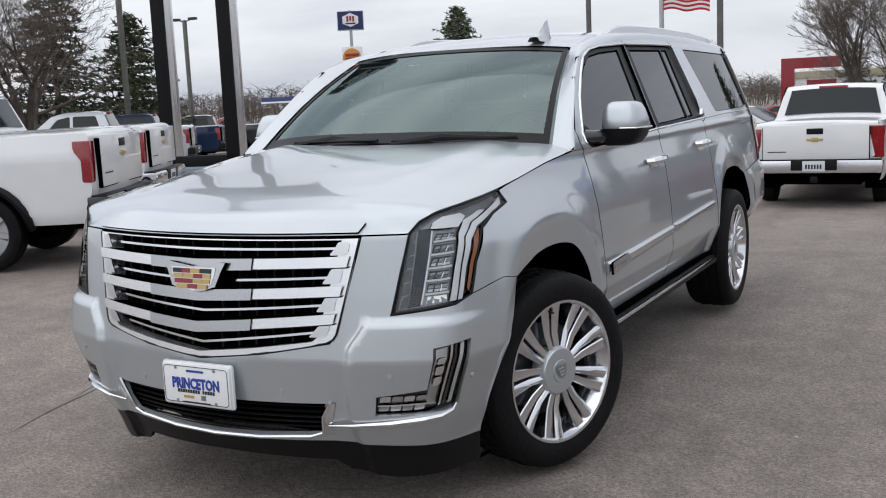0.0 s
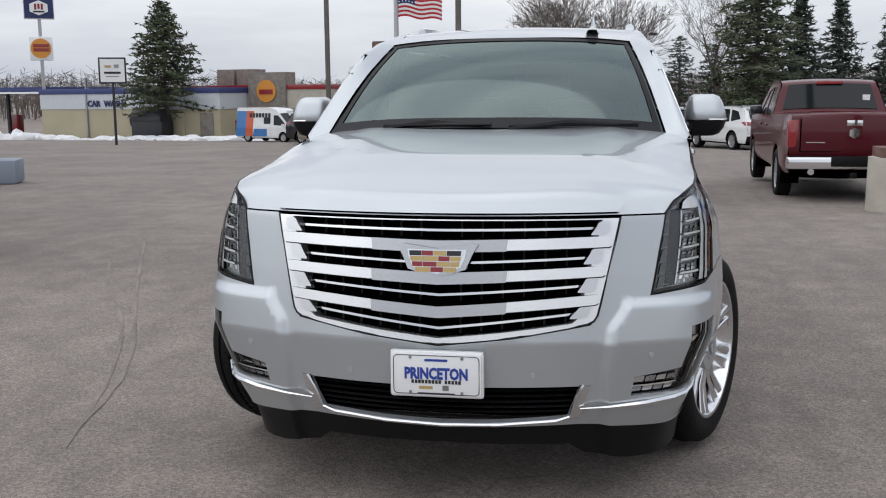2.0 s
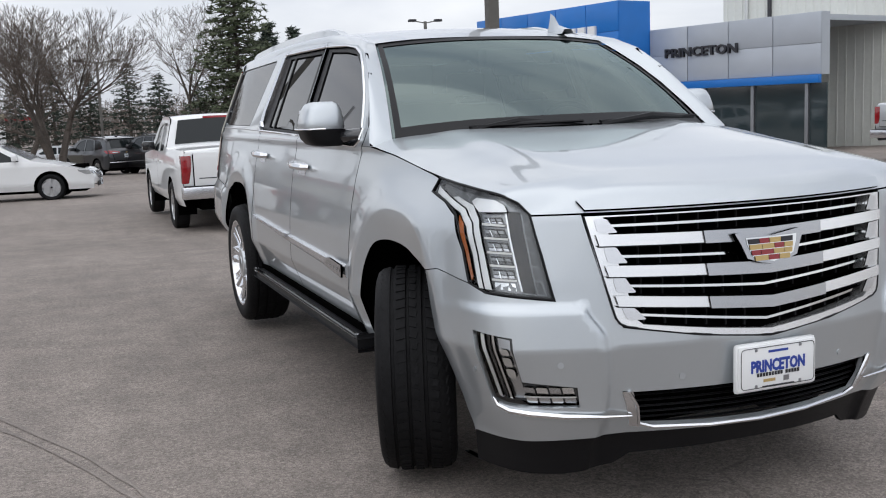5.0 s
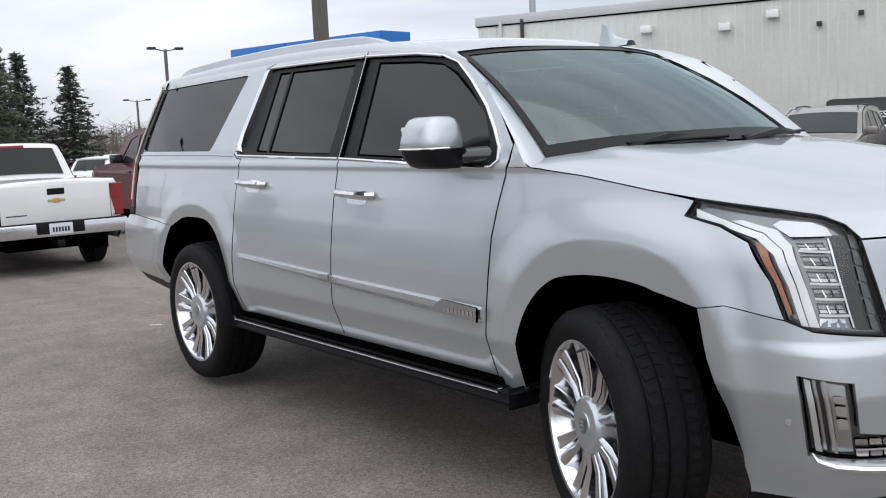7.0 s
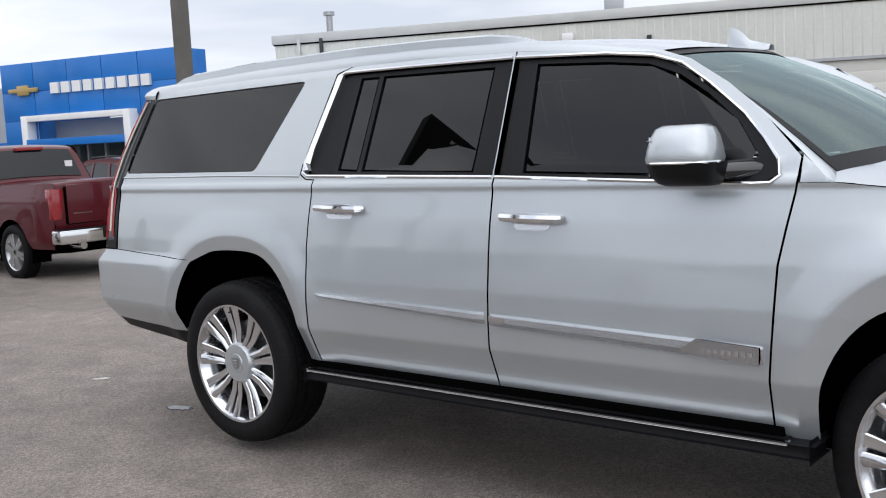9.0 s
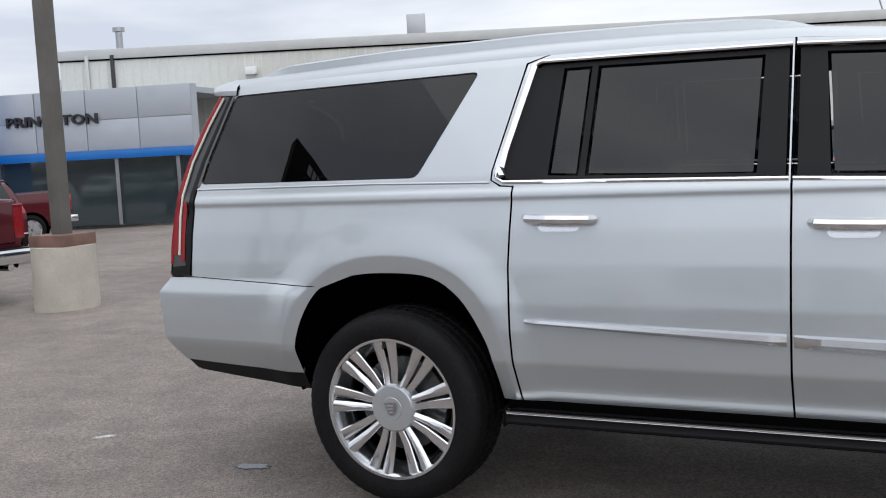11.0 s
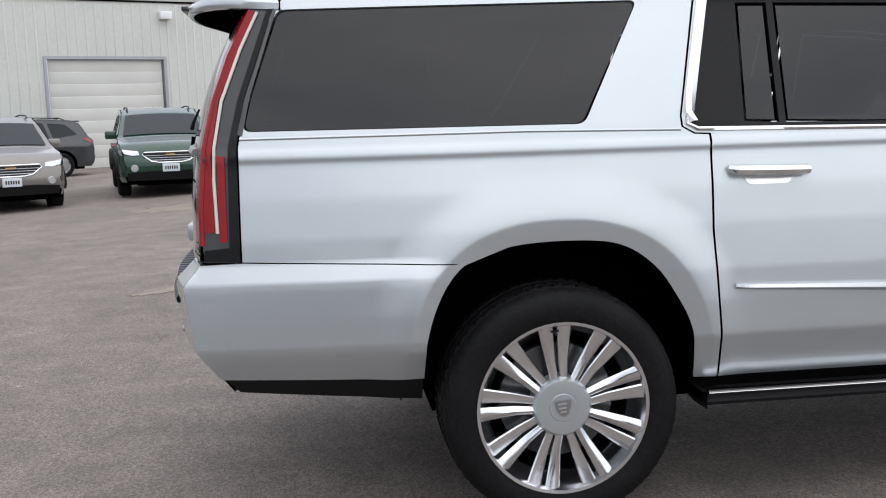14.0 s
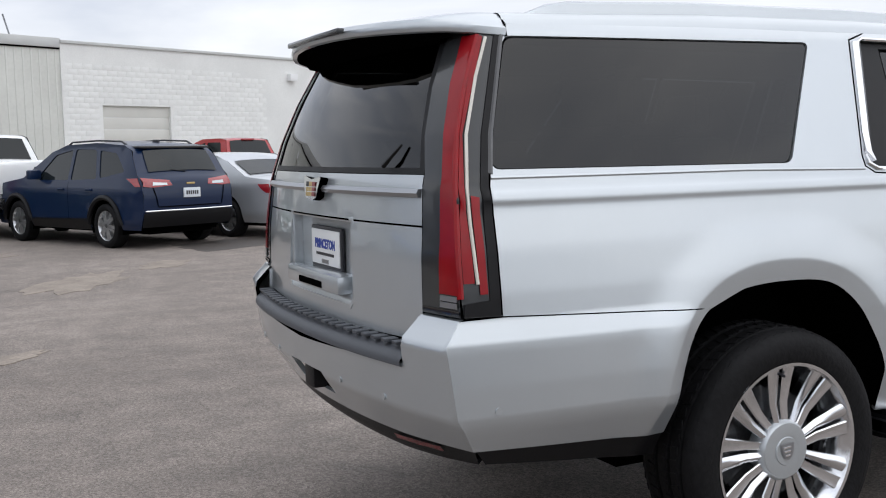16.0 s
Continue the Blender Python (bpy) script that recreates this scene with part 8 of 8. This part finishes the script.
part("board", boxed(-0.55, 0.55, -0.1, 0.1, 4.55, 4.95, 0.04), M["sign_red"], ov)
part("board_frame", boxed(-0.72, 0.72, -0.08, 0.08, 5.0, 5.62, 0.1), M["rust"], ov)
part("board_face", boxed(-0.64, 0.64, -0.10, -0.06, 5.08, 5.54, 0.05), M["rust"], ov)
part("board_bar", boxed(-0.48, 0.48, -0.12, -0.09, 5.24, 5.40), M["sign_red"], ov)

# ---- trees ----
M["bark"] = mat("grey_brown_bark", (0.075, 0.062, 0.052), 0.9, stain=0.25, stain_size=3, grain=0.2, grain_size=20, bump=0.4)
M["twig"] = mat("brown_twigs", (0.115, 0.094, 0.080), 0.9)
M["needle"] = mat("conifer_needles", (0.060, 0.075, 0.036), 0.75, grain=0.35, grain_size=3, stain=0.3, stain_size=0.8)
M["needle_dark"] = mat("spruce_needles", (0.020, 0.032, 0.020), 0.75, grain=0.35, grain_size=3, stain=0.3, stain_size=0.8)


def mesh_of(name, verts, faces, material, parent, kind=""):
    me = bpy.data.meshes.new(name)
    me.from_pydata(verts, [], faces)
    ob = link(name, me, material, parent)
    return tagged(ob, kind=kind)


def stick(verts, faces, a, b, ra, rb, sides=5):
    d = (b - a).normalized()
    u = d.orthogonal().normalized()
    w = d.cross(u)
    o = len(verts)
    for p, r in ((a, ra), (b, rb)):
        for j in range(sides):
            t = 2 * math.pi * j / sides
            verts.append(p + u * math.cos(t) * r + w * math.sin(t) * r)
    for j in range(sides):
        faces.append((o + j, o + (j + 1) % sides, o + sides + (j + 1) % sides, o + sides + j))


def bare_tree(x, y, h, label, seed, spread=0.75, trunks=1, z=None):
    rng = random.Random(seed)
    t = thing("bare_tree", label, "tree", pose(x, y, ground_z(x, y) if z is None else z))
    tv, tf, cv, cf = [], [], [], []

    def grow(p, d, length, r, level):
        n = 3 if level < 3 else 2
        for i in range(n):
            d2 = (d + Vector((rng.gauss(0, 0.13), rng.gauss(0, 0.13), rng.gauss(0.03, 0.08)))).normalized()
            q = p + d2 * length / n
            rr = r * (0.86 if i < n - 1 else 0.75)
            if level < 2:
                stick(tv, tf, p, q, r, rr, 7)
            else:
                stick(cv, cf, p, q, r, rr, 4 if level < 4 else 3)
            p, d, r = q, d2, rr
            if level < 5 and (i > 0 or level > 0):
                for _ in range(rng.choice((1, 2)) if level < 3 else rng.choice((0, 1, 1))):
                    side = Vector((rng.gauss(0, 1), rng.gauss(0, 1), rng.gauss(0.15, 0.4))).normalized()
                    grow(p, (d * (1 - spread * 0.55) + side * spread).normalized(), length * rng.uniform(0.52, 0.72), max(r * 0.55, 0.007), level + 1)
        if level < 5:
            for _ in range(2):
                side = Vector((rng.gauss(0, 1), rng.gauss(0, 1), rng.gauss(0.3, 0.4))).normalized()
                grow(p, (d + side * spread * 0.7).normalized(), length * 0.62, max(r * 0.6, 0.007), level + 1)

    for k_ in range(trunks):
        grow(Vector((rng.uniform(-0.2, 0.2) * (trunks > 1), 0, -0.1)), Vector((rng.gauss(0, 0.15) * (trunks > 1), rng.gauss(0, 0.1) * (trunks > 1), 1)), h * 0.36, h * 0.022, 0)
    mesh_of("trunk", tv, tf, M["bark"], t)
    mesh_of("crown", cv, cf, M["twig"], t, "stuff")
    return t


def conifer(x, y, h, r, label, seed, material="needle", bare=0.12, density=1.0, z=None, shape=1.0):
    rng = random.Random(seed)
    t = thing("conifer_tree", label, "tree", pose(x, y, ground_z(x, y) if z is None else z))
    tv, tf, cv, cf = [], [], [], []
    prev = Vector((0, 0, -0.2))
    for i in range(1, 9):
        q = Vector((rng.gauss(0, 0.03), rng.gauss(0, 0.03), h * i / 8))
        stick(tv, tf, prev, q, h * 0.022 * (1.05 - (i - 1) / 8), h * 0.022 * (1.05 - i / 8), 7)
        prev = q
    n = int(150 * density)
    for i in range(n):
        f = bare + (1 - bare) * (i / n) ** 0.85
        zz = h * f
        reach = r * ((1 - f) ** shape * 0.95 + 0.06) * rng.uniform(0.65, 1.12)
        a = i * 2.39996 + rng.uniform(-0.4, 0.4)
        d = Vector((math.cos(a), math.sin(a), rng.uniform(-0.22, 0.12)))
        start = Vector((0, 0, zz))
        end = start + d * reach
        stick(tv, tf, start, end, 0.03 + 0.02 * (1 - f), 0.008, 3)
        m = max(3, int(reach * 5.5))
        for j in range(m):
            c = start.lerp(end, 0.22 + 0.78 * (j + rng.random()) / m) + Vector((rng.gauss(0, 0.10), rng.gauss(0, 0.10), rng.gauss(0, 0.05)))
            for _ in range(7):
                v = Vector((rng.gauss(0, 1), rng.gauss(0, 1), rng.gauss(0.05, 0.45))).normalized()
                u = v.orthogonal().normalized() * rng.uniform(0.03, 0.06)
                L = rng.uniform(0.16, 0.34)
                o = len(cv)
                cv.extend([c - u, c + u, c + v * L])
                cf.append((o, o + 1, o + 2))
    mesh_of("trunk", tv, tf, M["bark"], t)
    mesh_of("crown", cv, cf, M[material], t, "stuff")
    return t


conifer(-28.3, 57.0, 8.6, 4.3, "tall green pine standing beside the car wash", 11, bare=0.20, density=1.5, shape=0.75)
bare_tree(-11.9, 50.5, 6.3, "wide bare deciduous tree behind parked cars", 5, 0.85)
bare_tree(-2.7, 57.5, 8.6, "bare deciduous tree with a dense twig crown", 8, 0.75)
bare_tree(-1.6, 41.5, 8.2, "bare multi-stemmed tree beyond the pickups", 21, 0.55, trunks=3)
bare_tree(5.3, 47.0, 9.5, "large bare tree beside a dark pine", 33, 0.7)
conifer(6.0, 41.0, 8.6, 3.0, "dense dark pine beyond the dark red pickup", 12, "needle", bare=0.06, density=1.5, shape=0.6)
conifer(8.7, 47.2, 6.9, 2.6, "dark green spruce with drooping boughs", 13, "needle_dark", bare=0.05, density=1.4)
conifer(12.4, 57.4, 7.8, 3.1, "dark green spruce beside a taller one", 14, "needle_dark", bare=0.05, density=1.4)
conifer(15.4, 58.2, 7.2, 3.0, "dark spruce at the edge of the lot", 15, "needle_dark", density=1.1)
conifer(-32.5, 31.8, 6.6, 2.8, "green pine behind the parked pickups", 19, bare=0.05, density=1.2, shape=0.6)
conifer(-35.5, 30.0, 8.5, 3.2, "tall green pine behind the parked pickups", 20, bare=0.1, density=1.1, shape=0.6)
bare_tree(-29.0, 22.5, 9.0, "dense bare tree behind white pickup trucks", 41, 0.8, trunks=2)
bare_tree(-33.0, 26.0, 9.5, "dense bare tree behind white pickup trucks", 42, 0.8)
bare_tree(-26.0, 18.0, 8.0, "bare tree behind white pickup trucks", 43, 0.85)
for i, (x, y, h) in enumerate(((-4, 92, 6.5), (-1, 88, 7.5), (2, 90, 7.2), (5, 87, 7.8), (8, 91, 7.0), (11, 88, 6.0), (-8, 95, 6.5))):
    conifer(x, y, h, 2.6, "dark conifer in a distant shelter belt", 60 + i, "needle_dark", bare=0.04, density=0.7, shape=0.6)
# far brown woods
rng = random.Random(9)
wv, wf = [], []
for i in range(5200):
    a = rng.uniform(-1.25, 1.05)
    R = rng.uniform(130, 210)
    x, y = math.sin(a) * R, math.cos(a) * R
    h = rng.uniform(3.0, 5.4) * (1 + 0.22 * math.sin(a * 9))
    b = Vector((x, y, -1.4))
    top = b + Vector((rng.gauss(0, 0.6), rng.gauss(0, 0.6), h))
    stick(wv, wf, b, top, 0.07, 0.02, 3)
    for _ in range(12):
        c = b.lerp(top, rng.uniform(0.25, 0.98))
        stick(wv, wf, c, c + Vector((rng.gauss(0, 1.0), rng.gauss(0, 1.0), rng.uniform(0.2, 1.0))), 0.035, 0.012, 3)
tagged(mesh_of("far_woods", wv, wf, M["twig"], None, "stuff"), "distant brown leafless woods", "woods", kind="stuff")

# ---- small marks on the asphalt ----
M["worn_paint"] = mat("worn_white_road_paint", (0.50, 0.49, 0.47), 0.85, grain=0.3, grain_size=60)
M["sand_stain"] = mat("dried_sand", (0.235, 0.20, 0.168), 0.9, grain=0.25, grain_size=40, stain=0.2, stain_size=3)
M["damp"] = mat("darker_asphalt", (0.075, 0.066, 0.060), 0.55, grain=0.25, grain_size=70)


def ground_patch(name, x, y, w, l, rz, material, label, category, seed):
    """A thin ragged patch lying on the ground."""
    rng = random.Random(seed)
    bm = bmesh.new()
    n = 26
    rim = []
    for i in range(n):
        a = 2 * math.pi * i / n
        k = rng.uniform(0.55, 1.0)
        rim.append((w * k * math.cos(a), l * k * math.sin(a)))
    m = pose(x, y, 0, 0, 0, rz)
    top = []
    for px, py in rim:
        q = m @ Vector((px, py, 0))
        top.append(bm.verts.new((q.x - x, q.y - y, ground_z(q.x, q.y) - ground_z(x, y) + 0.004)))
    f = bm.faces.new(top)
    low = bmesh.ops.extrude_face_region(bm, geom=[f])
    for v in low["geom"]:
        if isinstance(v, bmesh.types.BMVert):
            v.co.z -= 0.006
    ob = part(name, bm, material, smooth=False)
    ob.location = (x, y, ground_z(x, y))
    return tagged(ob, label, category)


ground_patch("sand_stain", 8.95, 4.29, 0.55, 1.2, 60, M["sand_stain"], "dried pale sand stain on the asphalt", "stain", 5)
ground_patch("sand_stain", 4.5, 5.35, 0.16, 0.4, 40, M["sand_stain"], "small dried sand stain on the asphalt", "stain", 6)
ground_patch("sand_stain", 12.7, 5.97, 0.8, 1.5, 30, M["sand_stain"], "dried pale sand stain near parked cars", "stain", 7)
ground_patch("damp_patch", -9.94, 9.06, 0.9, 0.5, 10, M["damp"], "dark damp patch round a drain grate", "stain", 8)
dg = thing("drain_grate", "small square iron drain grate in asphalt", "drain", pose(-9.94, 9.06, ground_z(-9.94, 9.06) + 0.004))
part("grate_frame", boxed(-0.26, 0.26, -0.26, 0.26, 0.0, 0.010, 0.003), M["alloy_grey"], dg)
for q in range(6):
    part("grate_slot", boxed(-0.22, 0.22, -0.21 + q * 0.075, -0.17 + q * 0.075, 0.008, 0.014), M["dark"], dg)
M["tyre_mark"] = mat("tyre_rubbed_asphalt", (0.196, 0.170, 0.152), 0.85, grain=0.35, grain_size=150, stain=0.25, stain_size=3)
M["oil"] = mat("oil_stained_asphalt", (0.030, 0.027, 0.026), 0.16, grain=0.4, grain_size=60, spec=0.9)


def tyre_mark(pts, width, seed):
    """A faint curved strip of rubbed asphalt, uneven in width."""
    rng = random.Random(seed)
    line = eased(pts, 10)
    bm = bmesh.new()
    rows = []
    for i, (x, y) in enumerate(line):
        a, b = Vector(line[max(0, i - 1)]), Vector(line[min(len(line) - 1, i + 1)])
        d = (b - a).normalized()
        w = width * rng.uniform(0.35, 1.0) * min(1.0, 0.2 + i / 5, 0.2 + (len(line) - 1 - i) / 5)
        l, r = (x - d.y * w, y + d.x * w), (x + d.y * w, y - d.x * w)
        rows.append([(*l, ground_z(*l) + 0.004), (x, y, ground_z(x, y) + 0.005), (*r, ground_z(*r) + 0.004)])
    loft(bm, rows)
    return tagged(part("tyre_mark", bm, M["tyre_mark"], smooth=False), "faint dark tyre mark on worn asphalt", "tyre mark", "tyre marks")


tyre_mark([(-5.3, 7.6), (-5.0, 6.9), (-3.32, 3.28), (-2.2, 0.94), (-1.85, -0.2)], 0.018, 31)
tyre_mark([(-4.2, 4.5), (-3.6, 3.3), (-2.75, 1.9), (-2.2, 0.75), (-1.76, -0.5)], 0.018, 32)
ground_patch("oil_spot", -0.662, 4.28, 0.05, 0.11, 10, M["oil"], "small wet oily spot on the asphalt", "stain", 41)
ground_patch("paint_mark", -0.44, 5.46, 0.03, 0.07, 40, M["worn_paint"], "small chip of worn white paint on asphalt", "paint mark", 42)
ground_patch("sand_stain", 10.3, 3.1, 0.35, 0.7, 60, M["sand_stain"], "dried pale sand stain on the asphalt", "stain", 43)
# darker ragged patch at the tails of the parked cars
ground_patch("damp_patch", 12.8, 1.4, 0.9, 1.8, 25, M["damp"], "dark patch on the asphalt by a parked car", "stain", 44)
